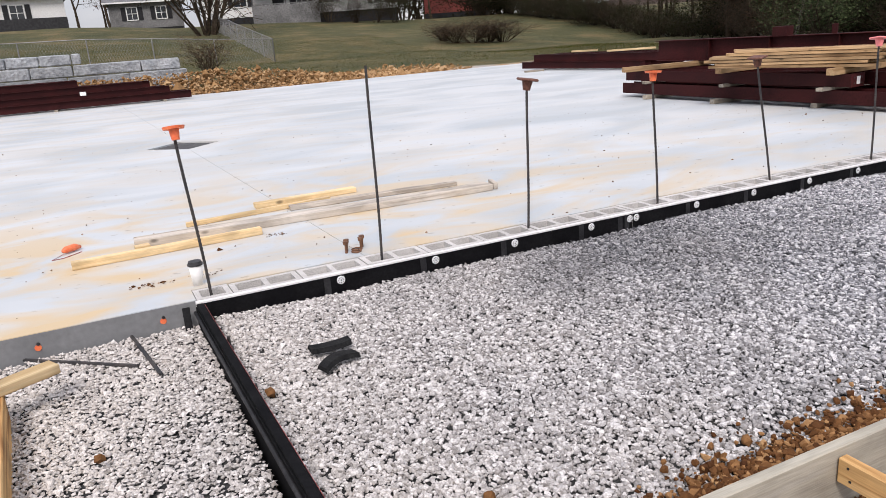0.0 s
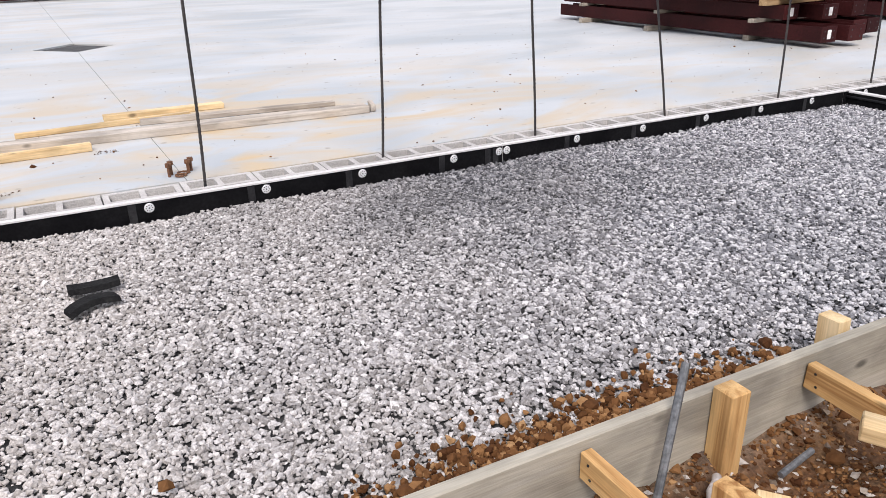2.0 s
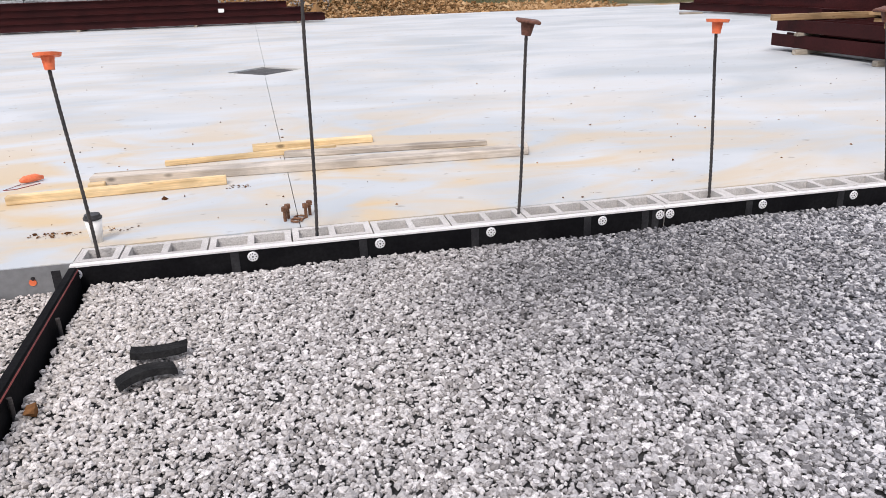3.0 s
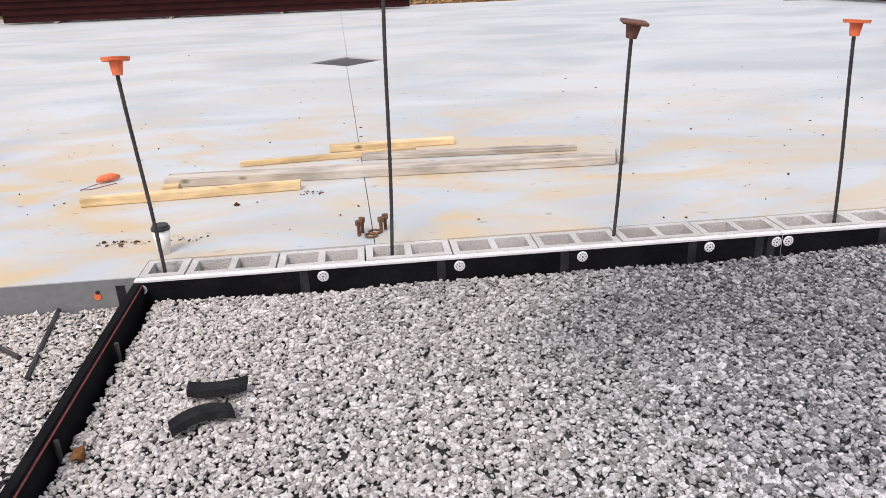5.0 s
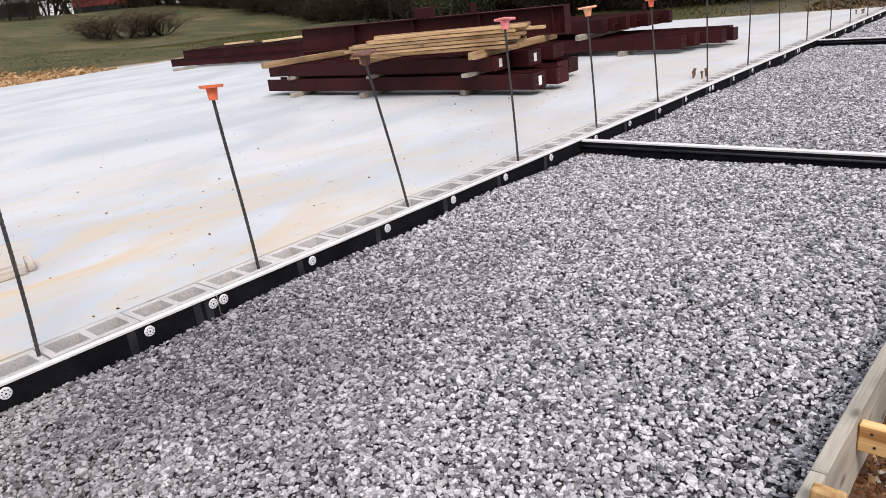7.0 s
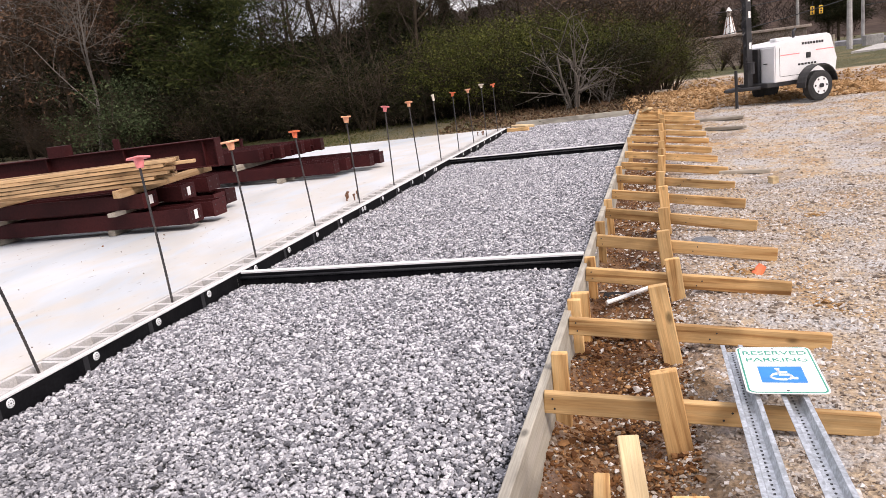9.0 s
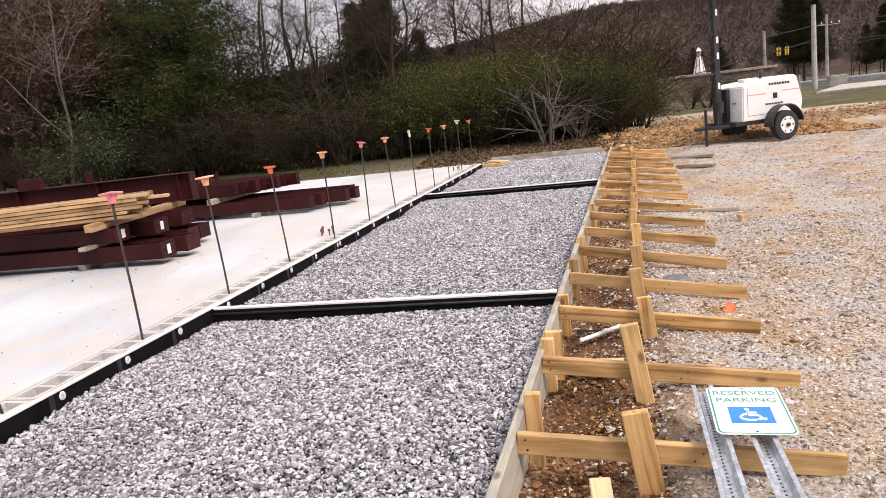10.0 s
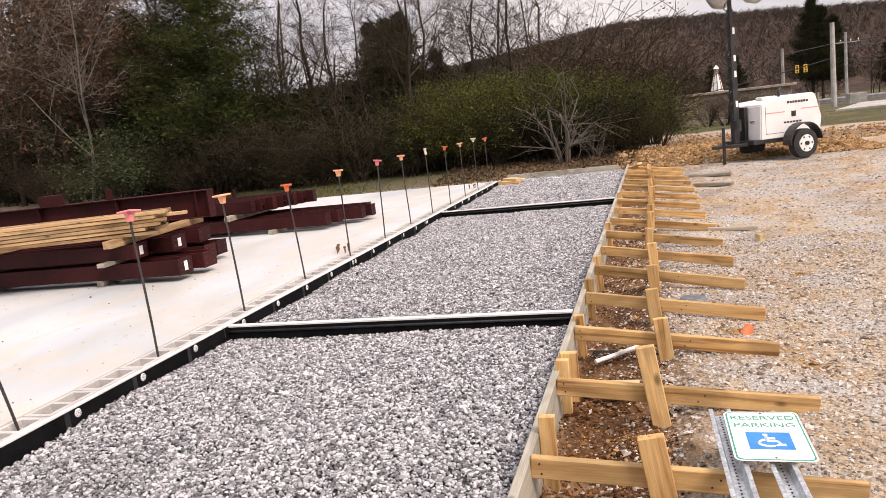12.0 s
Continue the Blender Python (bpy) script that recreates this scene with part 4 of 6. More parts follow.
bottle = thing("bottle", pose(1.90, -2.93, -0.235, 0, 78, 50), "crushed clear plastic bottle in the trench", "bottle")
bm = bmesh.new()
add_tube(bm, [(0, 0, -0.09), (0, 0, -0.085), (0.004, 0, -0.03), (0, 0, 0.0), (0.003, 0, 0.04), (0, 0, 0.075), (0, 0, 0.095)], [0.028, 0.036, 0.031, 0.035, 0.034, 0.016, 0.013], 14)
M_PET = mat("cloudy_plastic", (0.52, 0.48, 0.46), (0.66, 0.62, 0.60), 20, 60, 0.25, 0.1)
part("body", bm, M_PET, bottle, "cloudy plastic", True)
part("label_band", tube([(0.001, 0, -0.06), (0.001, 0, -0.045)], 0.037, 14), M_BLUE, bottle, "blue label band")
bm = bmesh.new()
bmesh.ops.create_cone(bm, cap_ends=True, segments=14, radius1=0.036, radius2=0.027, depth=0.075, matrix=pose(6.40, -3.87, -0.165, 35, 20, 0))
tagged(part("orange_cap", bm, M_REDCAP), "orange plastic cap upside down on the lot", "safety cap")


# ---- things on the slab ----
def slab_board(name, a, b, w, h, material, label):
    ax, ay = a
    bx, by = b
    return lumber(name, (math.hypot(bx - ax, by - ay), w, h), pose((ax + bx) / 2, (ay + by) / 2, h / 2 + 0.001, 0, 0, math.degrees(math.atan2(by - ay, bx - ax))), material, label, "board", "boards on the slab")


slab_board("board", (-0.625, 1.165), (0.640, 1.237), 0.062, 0.052, M_PALEPINE, "yellow pine two-by-two lying on the slab")
slab_board("board", (-0.215, 1.515), (2.645, 1.390), 0.145, 0.055, M_GREYPLANK, "long grey weathered plank lying on the slab")
slab_board("board", (1.017, 1.870), (2.510, 1.775), 0.09, 0.036, M_GREYPLANK, "grey weathered plank behind a longer one")
slab_board("board", (0.190, 1.868), (1.400, 1.985), 0.045, 0.036, M_PALEPINE, "yellow pine strip lying on the slab")
slab_board("board", (0.787, 2.150), (1.700, 2.185), 0.09, 0.045, M_PALEPINE, "short yellow pine board lying on the slab")
slab_board("board", (2.68, 1.34), (2.72, 1.50), 0.04, 0.06, M_GREYPLANK, "small grey block at the plank's end")
slab_board("board", (-0.22, 1.40), (-0.12, 1.41), 0.07, 0.03, M_PALEPINE, "small pine chip under the plank")

cup = thing("coffee_cup", pose(0.050, 0.285, 0), "white paper coffee cup with a black lid on the slab", "cup")
part("cup_body", tube([(0, 0, 0.0), (0, 0, 0.125)], [0.028, 0.042], 18), M_PAPER, cup, "white paper", True)
part("lid", tube([(0, 0, 0.122), (0, 0, 0.132), (0, 0, 0.134), (0, 0, 0.146), (0, 0, 0.147)], [0.045, 0.045, 0.040, 0.037, 0.02], 18), M_DARK, cup, "black plastic lid")

reel = thing("chalk_reel", pose(-0.63, 1.68, 0.0, 0, 0, 40), "orange chalk line reel with red string on the slab", "chalk reel")
part("case", add_tube(bmesh.new(), [(-0.07, 0, 0.025), (-0.04, 0, 0.03), (0.03, 0, 0.03), (0.08, 0, 0.02)], [0.012, 0.024, 0.026, 0.012], 10), M_REDCAP, reel, "orange plastic case", True)
part("string", tube([(-0.07, 0, 0.004), (-0.2, -0.05, 0.003), (-0.14, -0.09, 0.003), (0.02, -0.08, 0.003)], 0.0025, 4), M_REDLINE, reel, "thin red string")


def anchor_bolts(x, y, rows, label, loose=False):
    t = thing("anchor_bolts", pose(x, y, 0), label, "anchor bolts", "bolt groups")
    for dx, dy in rows:
        b = part("bolt", tube([(dx, dy, -0.01), (dx, dy, 0.075)], 0.009, 8), M_RUST, t)
        part("nut", tube([(dx, dy, 0.058), (dx, dy, 0.080)], 0.018, 6), M_RUST, b)
    if not loose:
        return t
    bm = bmesh.new()
    for i, (dx, dy) in enumerate(rows[:2]):
        pts = [(dx + 0.06 + 0.03 * math.cos(a), dy - 0.02 + 0.03 * math.sin(a), 0.008) for a in (k * 0.7 for k in range(10))]
        add_tube(bm, pts, 0.006, 5)
    part("washer", bm, M_RUST, t, "rusty washers lying beside")
    return t


anchor_bolts(0.985, 0.33, [(0, 0), (0.018, 0.045), (0.112, 0.03), (0.135, 0.075)], "rusty anchor bolts standing out of the slab", True)
anchor_bolts(9.60, 0.22, [(0, 0), (0.0, 0.10), (0.12, 0.0), (0.12, 0.14), (0.24, 0.05), (0.24, 0.18)], "anchor bolts standing out of the far slab edge")
anchor_bolts(17.1, 0.25, [(0, 0), (0.0, 0.10), (0.12, 0.0)], "anchor bolts at the slab's end")

# debris on the slab: crumbs of clay and small stones
rng_d = np.random.default_rng(61)
n = 260
dx, dy = rng_d.uniform(-3, 9, n), 0.25 + np.abs(rng_d.normal(0, 3.2, n))
k = dy < 14
dv, df = rubble(rng_d, np.stack([dx[k], dy[k], np.full(k.sum(), 0.004)], 1), rng_d.lognormal(math.log(0.011), 0.45, k.sum()), OCT_V, OCT_F)
tagged(new("crumbs", array_mesh("crumbs", dv, df, M_CLOD)), "clay crumbs and stone chips on the slab", "debris", kind="stuff")
for px, py in ((-0.23, 0.46), (0.09, 0.46), (-0.17, 0.44), (0.735, 1.12)):
    n = 26
    c = np.stack([px + rng_d.normal(0, 0.05, n), py + rng_d.normal(0, 0.025, n), np.full(n, 0.004)], 1)
    dv, df = rubble(rng_d, c, rng_d.lognormal(math.log(0.010), 0.5, n), OCT_V, OCT_F, 0.4)
    tagged(new("clay_crumbs", array_mesh("clay_crumbs", dv, df, M_CLOD)), "orange clay crumbs dropped on the slab", "debris", kind="stuff")


M_BANKCLOD = island_mat("tan_clods", [(0.0, (0.20, 0.11, 0.045)), (0.5, (0.36, 0.21, 0.09)), (1.0, (0.50, 0.34, 0.17))], 0.95, 40)
CLUMPS = ((8.05, -4.52, 60), (6.42, -3.78, 60), (5.75, -4.15, 30), (7.2, -5.1, 30))


# pads and loose bars on the gravel
def knee_pad(m, curve):
    bm = bmesh.new()
    n, rows = 9, []
    for i in range(n + 1):
        f = i / n - 0.5
        bend = curve * f * f
        rows.append([bm.verts.new((0.20 * f, y + bend, z + 0.012 * math.sin(3.1 * (f + 0.5)))) for y, z in ((-0.036, 0.0), (-0.025, 0.022), (0.025, 0.022), (0.036, 0.0))])
    for a, b in zip(rows, rows[1:]):
        for q in range(4):
            bm.faces.new((a[q], a[(q + 1) % 4], b[(q + 1) % 4], b[q]))
    bm.faces.new(rows[0]); bm.faces.new(list(reversed(rows[-1])))
    bmesh.ops.recalc_face_normals(bm, faces=bm.faces)
    o = part("foam_pad", bm, M_PAD)
    o.matrix_world = m
    tagged(o, "black curved foam pad lying on gravel", "pad", "pads on the gravel")


knee_pad(pose(0.482, -0.905, -0.085, 4, 0, 2), 0.15)
knee_pad(pose(0.455, -1.045, -0.085, 4, 0, 22), -0.09)
for a, b in (((-0.89, 0.02, -0.13), (-0.36, -0.44, -0.125)), ((-0.36, -0.02, -0.12), (-0.27, -0.60, -0.13))):
    o = part("loose_rebar", tube([a, b], 0.010, 7), M_REBAR)
    tagged(o, "short rebar offcut lying on gravel", "rebar", "loose bars")
for x, y in ((0.12, -1.19), (0.55, -2.3), (-0.55, -1.35)):
    rg = np.random.default_rng(int(abs(x * 100)))
    v, f = rubble(rg, np.array([[x, y, -0.085]]), np.array([0.055]), ICO_V, ICO_F, 0.7)
    tagged(new("clay_lump", array_mesh("clay_lump", v, f, M_CLOD)), "ochre clay lump among the gravel", "soil", "clay lumps")
for x in (-0.80, -0.19):
    o = part("survey_mark", tube([(x, 0.0, -0.078), (x, -0.004, -0.078)], 0.017, 9), M_REDCAP)
    tagged(o, "orange paint mark on the slab edge", "paint mark", "paint marks")
    o = part("tie_hole", tube([(x + 0.004, 0.001, -0.058), (x + 0.004, -0.006, -0.058)], 0.009, 9), M_DARK)
    tagged(o, "small dark tie hole in the slab edge", "hole", "tie holes")


# dry clumps on the lot
rgc = np.random.default_rng(63)
for x, y, n in CLUMPS:
    c = np.stack([x + rgc.normal(0, 0.05, n), y + rgc.normal(0, 0.05, n), float(ground_height(x, y)) + np.abs(rgc.normal(0, 0.012, n))], 1)
    dv, df = rubble(rgc, c, rgc.lognormal(math.log(0.022), 0.4, n), OCT_V, OCT_F, 0.5)
    tagged(new("clay_crumbs", array_mesh("clay_crumbs", dv, df, M_BANKCLOD)), "loose tan clay crumbs on the gravel lot", "debris", kind="stuff")


# ---- parking sign on its steel posts ----
def u_channel(x0, y0, x1, y1, z0, z1):
    """A perforated steel sign post lying down: a hat-shaped channel with punched dots."""
    ln = math.hypot(x1 - x0, y1 - y0)
    t = thing("sign_post", look((x0, y0, z0), (x1, y1, z1)) @ Matrix.Rotation(radians(-90), 4, "X"), "perforated galvanised steel sign post lying on the braces", "sign post", "sign posts")
    prof = [(-0.045, 0.034), (-0.028, 0.034), (-0.018, 0.0), (0.018, 0.0), (0.028, 0.034), (0.045, 0.034)]
    bm = bmesh.new()
    rings = []
    for yy in (0.0, ln):
        rings.append([bm.verts.new((px, yy, pz)) for px, pz in prof] + [bm.verts.new((px, yy, pz - 0.004)) for px, pz in reversed(prof)])
    k = len(rings[0])
    for q in range(k):
        bm.faces.new((rings[0][q], rings[0][(q + 1) % k], rings[1][(q + 1) % k], rings[1][q]))
    bm.faces.new(rings[0]); bm.faces.new(list(reversed(rings[1])))
    bmesh.ops.recalc_face_normals(bm, faces=bm.faces)
    part("channel", bm, M_GALV, t)
    hole = bpy.data.meshes.new("hole")
    hb = bmesh.new()
    bmesh.ops.create_cone(hb, cap_ends=True, segments=8, radius1=0.0042, radius2=0.0042, depth=0.002)
    hb.to_mesh(hole); hb.free(); hole.materials.append(M_DARK)
    for i in range(int(ln / 0.0254)):
        piece("hole", hole, t, pose(0, 0.015 + i * 0.0254, 0.0005))
    return t


u_channel(4.70, -3.535, 2.55, -3.555, -0.035, -0.045)
u_channel(4.28, -3.70, 2.50, -3.735, -0.035, -0.045)


def text_mesh(body, size, m, material, parent, name="lettering"):
    cu = bpy.data.curves.new("text", "FONT")
    cu.body, cu.size, cu.align_x, cu.align_y, cu.extrude = body, size, "CENTER", "CENTER", 0.0004
    tmp = bpy.data.objects.new("text", cu)
    scene.collection.objects.link(tmp)
    me = bpy.data.meshes.new_from_object(tmp.evaluated_get(bpy.context.evaluated_depsgraph_get()))
    bpy.data.objects.remove(tmp)
    me.materials.clear(); me.materials.append(material)
    o = new(name, me)
    o.parent = parent
    o.matrix_local = m
    return o


def rounded_rect(w, h, r, z0, z1):
    pts = []
    for cx_, cy_, a0 in ((w / 2 - r, h / 2 - r, 0), (-w / 2 + r, h / 2 - r, 90), (-w / 2 + r, -h / 2 + r, 180), (w / 2 - r, -h / 2 + r, 270)):
        for s in range(5):
            a = radians(a0 + s * 22.5)
            pts.append((cx_ + r * math.cos(a), cy_ + r * math.sin(a)))
    return extrude_poly(pts, z0, z1)


sign = thing("parking_sign", pose(4.405, -3.685, 0.012, 0, 0.6, -90.5), "white and green reserved parking sign lying on its posts", "sign")
part("plate", rounded_rect(0.288, 0.457, 0.03, -0.002, 0.0), M_PAPER, sign, "white reflective plate")
part("border", rounded_rect(0.274, 0.443, 0.026, 0.0002, 0.0007), M_GREEN, sign, "green border")
part("face", rounded_rect(0.262, 0.431, 0.022, 0.0008, 0.0013), M_PAPER, sign)
text_mesh("RESERVED", 0.055, pose(0, 0.158, 0.0018), M_GREEN, sign)
text_mesh("PARKING", 0.056, pose(0, 0.086, 0.0018), M_GREEN, sign)
part("blue_panel", box((-0.080, -0.135, 0.0014), (0.080, 0.018, 0.0019)), M_BLUE, sign, "blue square with a white wheelchair symbol")
wc = bmesh.new()
add_tube(wc, [(0.045 * math.cos(a) - 0.005, -0.075 + 0.040 * math.sin(a), 0.002) for a in (radians(d) for d in range(110, 385, 18))], 0.006, 4)
add_tube(wc, [(-0.012, 0.012, 0.002), (-0.008, -0.055, 0.002), (0.03, -0.055, 0.002), (0.045, -0.10, 0.002), (0.06, -0.10, 0.002)], 0.007, 4)
add_tube(wc, [(-0.01, -0.02, 0.002), (0.025, -0.02, 0.002)], 0.006, 4)
bmesh.ops.create_cone(wc, cap_ends=True, segments=12, radius1=0.012, radius2=0.012, depth=0.002, matrix=pose(-0.013, 0.028, 0.0025))
bmesh.ops.transform(wc, matrix=Matrix.Translation((0, -0.028, 0)) @ Matrix.Diagonal((0.85, 0.72, 1, 1)), verts=wc.verts)
part("symbol", wc, M_PAPER, sign, "white symbol")
for hy in (0.205, -0.205):
    part("bolt_hole", tube([(0, hy, 0.0012), (0, hy, 0.0022)], 0.005, 8), M_STRAP, sign)


# ---- steel on the slab ----
def h_beam(a, b, z0, w, h, label, lying=True, end_plate=True, tag=False, group="steel beams", t=0.012):
    """An H-section from plan point a to b; lying: its flanges stand upright at the sides."""
    ln = math.hypot(b[0] - a[0], b[1] - a[1])
    o = thing("steel_beam", pose(a[0], a[1], z0, 0, 0, math.degrees(math.atan2(b[1] - a[1], b[0] - a[0]))), label, "steel beam", group)
    if lying:
        part("flange", box((0, -w / 2, 0), (ln, -w / 2 + t, h), 0.002), M_STEEL, o)
        part("flange", box((0, w / 2 - t, 0), (ln, w / 2, h), 0.002), M_STEEL, o)
        part("web", box((0, -w / 2 + t, h / 2 - t / 2), (ln, w / 2 - t, h / 2 + t / 2)), M_STEEL, o)
    else:
        part("flange", box((0, -w / 2, 0), (ln, w / 2, t), 0.002), M_STEEL, o)
        part("flange", box((0, -w / 2, h - t), (ln, w / 2, h), 0.002), M_STEEL, o)
        part("web", box((0, -t / 2, t), (ln, t / 2, h - t)), M_STEEL, o)
        for s in range(1, int(ln / 1.1) + 1):
            part("stiffener", box((s * 1.1, -w / 2 + 0.01, t), (s * 1.1 + 0.01, w / 2 - 0.01, h - t)), M_STEEL, o)
    if end_plate:
        part("end_plate", box((ln, -w / 2 - 0.004, -0.003), (ln + 0.014, w / 2 + 0.004, h + 0.004), 0.002), M_STEEL, o)
        for u in (-0.3, 0.3):
            for v in (0.28, 0.72):
                part("bolt_hole", tube([(ln + 0.0125, u * w, v * h), (ln + 0.0155, u * w, v * h)], 0.011, 8), M_DARK, o)
    if tag:
        part("paper_tag", box((ln + 0.015, -0.03, h * 0.2), (ln + 0.017, 0.035, h * 0.8)), M_PAPER, o, "white paper tag")
    return o


def dunnage(a, b, z0, w, h, label="rough pine timber between stacked beams"):
    return lumber("dunnage", (math.hypot(b[0] - a[0], b[1] - a[1]), w, h), pose((a[0] + b[0]) / 2, (a[1] + b[1]) / 2, z0 + h / 2, 0, 0, math.degrees(math.atan2(b[1] - a[1], b[0] - a[0]))), M_STACKPINE if z0 > 0.3 else M_OLDWOOD, label, "timber", "dunnage under the steel")


RED = "dark red primed steel beam in a stack on the slab"
for y in (2.75, 4.3, 5.8):
    dunnage((8.15 + 0.25 * (y < 3), y), (10.0, y + 0.1), 0.002, 0.09, 0.068, "weathered timber under the bottom beams")
S0, S1 = 6.55, 1.72
h_beam((8.44, S0), (8.56, S1), 0.07, 0.27, 0.175, RED, tag=True)
h_beam((8.85, S0), (8.96, 1.66), 0.07, 0.27, 0.175, RED)
h_beam((9.35, S0), (9.52, 2.0), 0.07, 0.26, 0.175, RED)
h_beam((9.72, S0), (9.86, 2.05), 0.07, 0.24, 0.175, RED)
for y in (2.55, 4.2, 5.9):
    dunnage((8.22, y), (9.95, y + 0.05), 0.245, 0.09, 0.045)
h_beam((8.42, 6.45), (8.54, 2.25), 0.29, 0.25, 0.165, RED, tag=True)
h_beam((8.84, 6.5), (8.98, 2.05), 0.29, 0.28, 0.165, RED, tag=True)
h_beam((9.42, 6.5), (9.60, 2.1), 0.29, 0.28, 0.165, RED)
for p in (((8.16, 2.36), (10.35, 2.62)), ((8.10, 4.15), (10.2, 4.3)), ((7.95, 6.1), (9.9, 5.8))):
    dunnage(*p, 0.456, 0.10, 0.085, "square pine timber across the beam stack")
# big girder standing on the timbers, with lugs on its top flange
girder = h_beam((9.30, 6.75), (10.10, 2.25), 0.542, 0.20, 0.36, "deep dark red plate girder on top of the stack", lying=False)
part("lug", box((2.25, -0.09, 0.36), (2.50, 0.09, 0.50), 0.003), M_STEEL, girder, "short bolted stub on the flange")
part("lug", box((3.15, -0.02, 0.36), (3.23, 0.02, 0.50), 0.003), M_STEEL, girder)
# lumber stack lying askew over the timbers
rl = random.Random(8)
ax, ay, bx, by = 7.96, 4.05, 8.72, 2.0
ang = math.degrees(math.atan2(by - ay, bx - ax))
for row in range(6):
    for col in range(3):
        shift = rl.uniform(-0.07, 0.07) + (0.15 if row > 3 else 0)
        m = pose((ax + bx) / 2, (ay + by) / 2, 0.545 + 0.0205 + row * 0.042, 0, rl.uniform(-0.4, 0.4), ang + rl.uniform(-2.2, 2.2)) @ Matrix.Translation((shift, (col - 1) * 0.125, 0))
        lumber("board", (2.15 + rl.uniform(-0.3, 0.2), rl.choice((0.115, 0.09, 0.115)), 0.036), m, M_STACKPINE, "yellow pine board in a stack on the steel", "board", "lumber stack")

# second stack, beams and nested purlins
for y in (2.4, 4.8):
    dunnage((11.85, y), (13.6, y), 0.002, 0.09, 0.068, "weathered timber under the bottom beams")
h_beam((12.12, 6.6), (12.06, 1.50), 0.07, 0.20, 0.18, RED)
h_beam((12.40, 6.6), (12.36, 1.42), 0.07, 0.18, 0.18, RED)
h_beam((12.66, 6.6), (12.62, 1.12), 0.07, 0.18, 0.18, RED)
h_beam((12.95, 6.6), (12.90, 1.05), 0.07, 0.18, 0.18, RED)
h_beam((13.30, 6.6), (13.25, 1.25), 0.07, 0.18, 0.18, RED)
dunnage((11.95, 3.2), (13.6, 3.2), 0.25, 0.09, 0.09)
dunnage((11.95, 5.4), (13.6, 5.4), 0.25, 0.09, 0.09)
for i in range(7):
    upper = h_beam((12.18 + 0.20 * i, 6.9), (12.22 + 0.20 * i, 2.85 - 0.09 * i), 0.342, 0.13, 0.20, RED, end_plate=i % 2 == 0)
for u in (3.0, 4.1):
    part("lug", box((u, -0.01, 0.20), (u + 0.05, 0.03, 0.34), 0.002), M_STEEL, upper)

# far pile of long purlins near the bank, and the pile before the stone wall
def purlin(a, b, z0, material=M_STEEL):
    ln = math.hypot(b[0] - a[0], b[1] - a[1])
    o = thing("purlin", pose(a[0], a[1], z0, 0, 0, math.degrees(math.atan2(b[1] - a[1], b[0] - a[0]))), "dark red steel purlin in a low pile", "purlin", "purlins")
    part("web", box((0, -0.004, 0), (ln, 0.004, 0.20)), material, o)
    part("flange", box((0, 0.004, 0), (ln, 0.075, 0.006)), material, o)
    part("flange", box((0, -0.075, 0.194), (ln, -0.004, 0.20)), material, o)
    return o


rp = random.Random(12)
for lay in range(2):
    for i in range(4):
        e = rp.uniform(-0.5, 0.5)
        purlin((12.35 + 0.32 * i + lay * 0.15, 16.4 - 0.25 * i + e), (13.15 + 0.34 * i + lay * 0.1, 11.6 + e), 0.05 + lay * 0.205)
slab_board("board", (13.2, 13.2), (14.4, 12.6), 0.15, 0.05, M_PALEPINE, "pale board on the purlin pile").location.z = 0.50
slab_board("board", (13.2, 14.9), (13.7, 14.3), 0.12, 0.05, M_PALEPINE, "short pale board on the purlin pile").location.z = 0.50
for x in (12.0, 13.4, 14.4):
    dunnage((x - 0.3, 15.2 - 0.4 * (x - 12)), (x + 0.3, 15.1 - 0.4 * (x - 12)), 0.0, 0.09, 0.05, "timber under the purlins")
for lay in range(4):
    for i in range(3):
        e = rp.uniform(-0.5, 0.5)
        purlin((-8.6 + e, 18.75 + 0.34 * i + 0.1 * lay), (2.5 - 0.55 * lay - (1.3 if lay == 3 else 0) + e * 0.3, 18.75 + 0.34 * i + 0.1 * lay), 0.05 + lay * 0.215 * 0.8)
for x in (-7, -4, -1, 1.8):
    dunnage((x, 18.55), (x, 19.9), 0.0, 0.09, 0.05, "timber under the purlins")
o = part("paper_tag", box((-0.35, 18.66, 0.36), (-0.2, 18.665, 0.46)), M_PAPER)
tagged(o, "white tag on the purlin pile", "tag")


# ---- stone retaining wall behind the slab ----
M_SPLIT = mat("split_stone", (0.27, 0.29, 0.31), (0.42, 0.44, 0.46), 2.2, 14, 0.9, 1.0, vary=0.18, bump_dist=0.06)
ret = thing("retaining_wall", label="grey split-face stone block retaining wall", category="wall", kind="structure")
rw = random.Random(3)
for course, (z0, z1, x_end) in enumerate(((-0.15, 0.34, 3.05), (0.34, 0.80, 3.00), (0.80, 1.16, 2.95), (1.16, 1.50, -0.12))):
    x = -10.0 + 0.6 * (course % 2)
    while x < x_end - 0.2:
        ln = min(rw.choice((1.2, 1.8, 2.0, 0.9)), x_end - x)
        bm = box((x + 0.012, 22.2, z0 + 0.01), (x + ln - 0.012, 22.9, z1 - 0.008), 0.03)
        for v in bm.verts:
            v.co += Vector((rw.uniform(-0.012, 0.012), rw.uniform(-0.03, 0.0), rw.uniform(-0.01, 0.01)))
        part("stone_block", bm, M_SPLIT, ret)
        x += ln

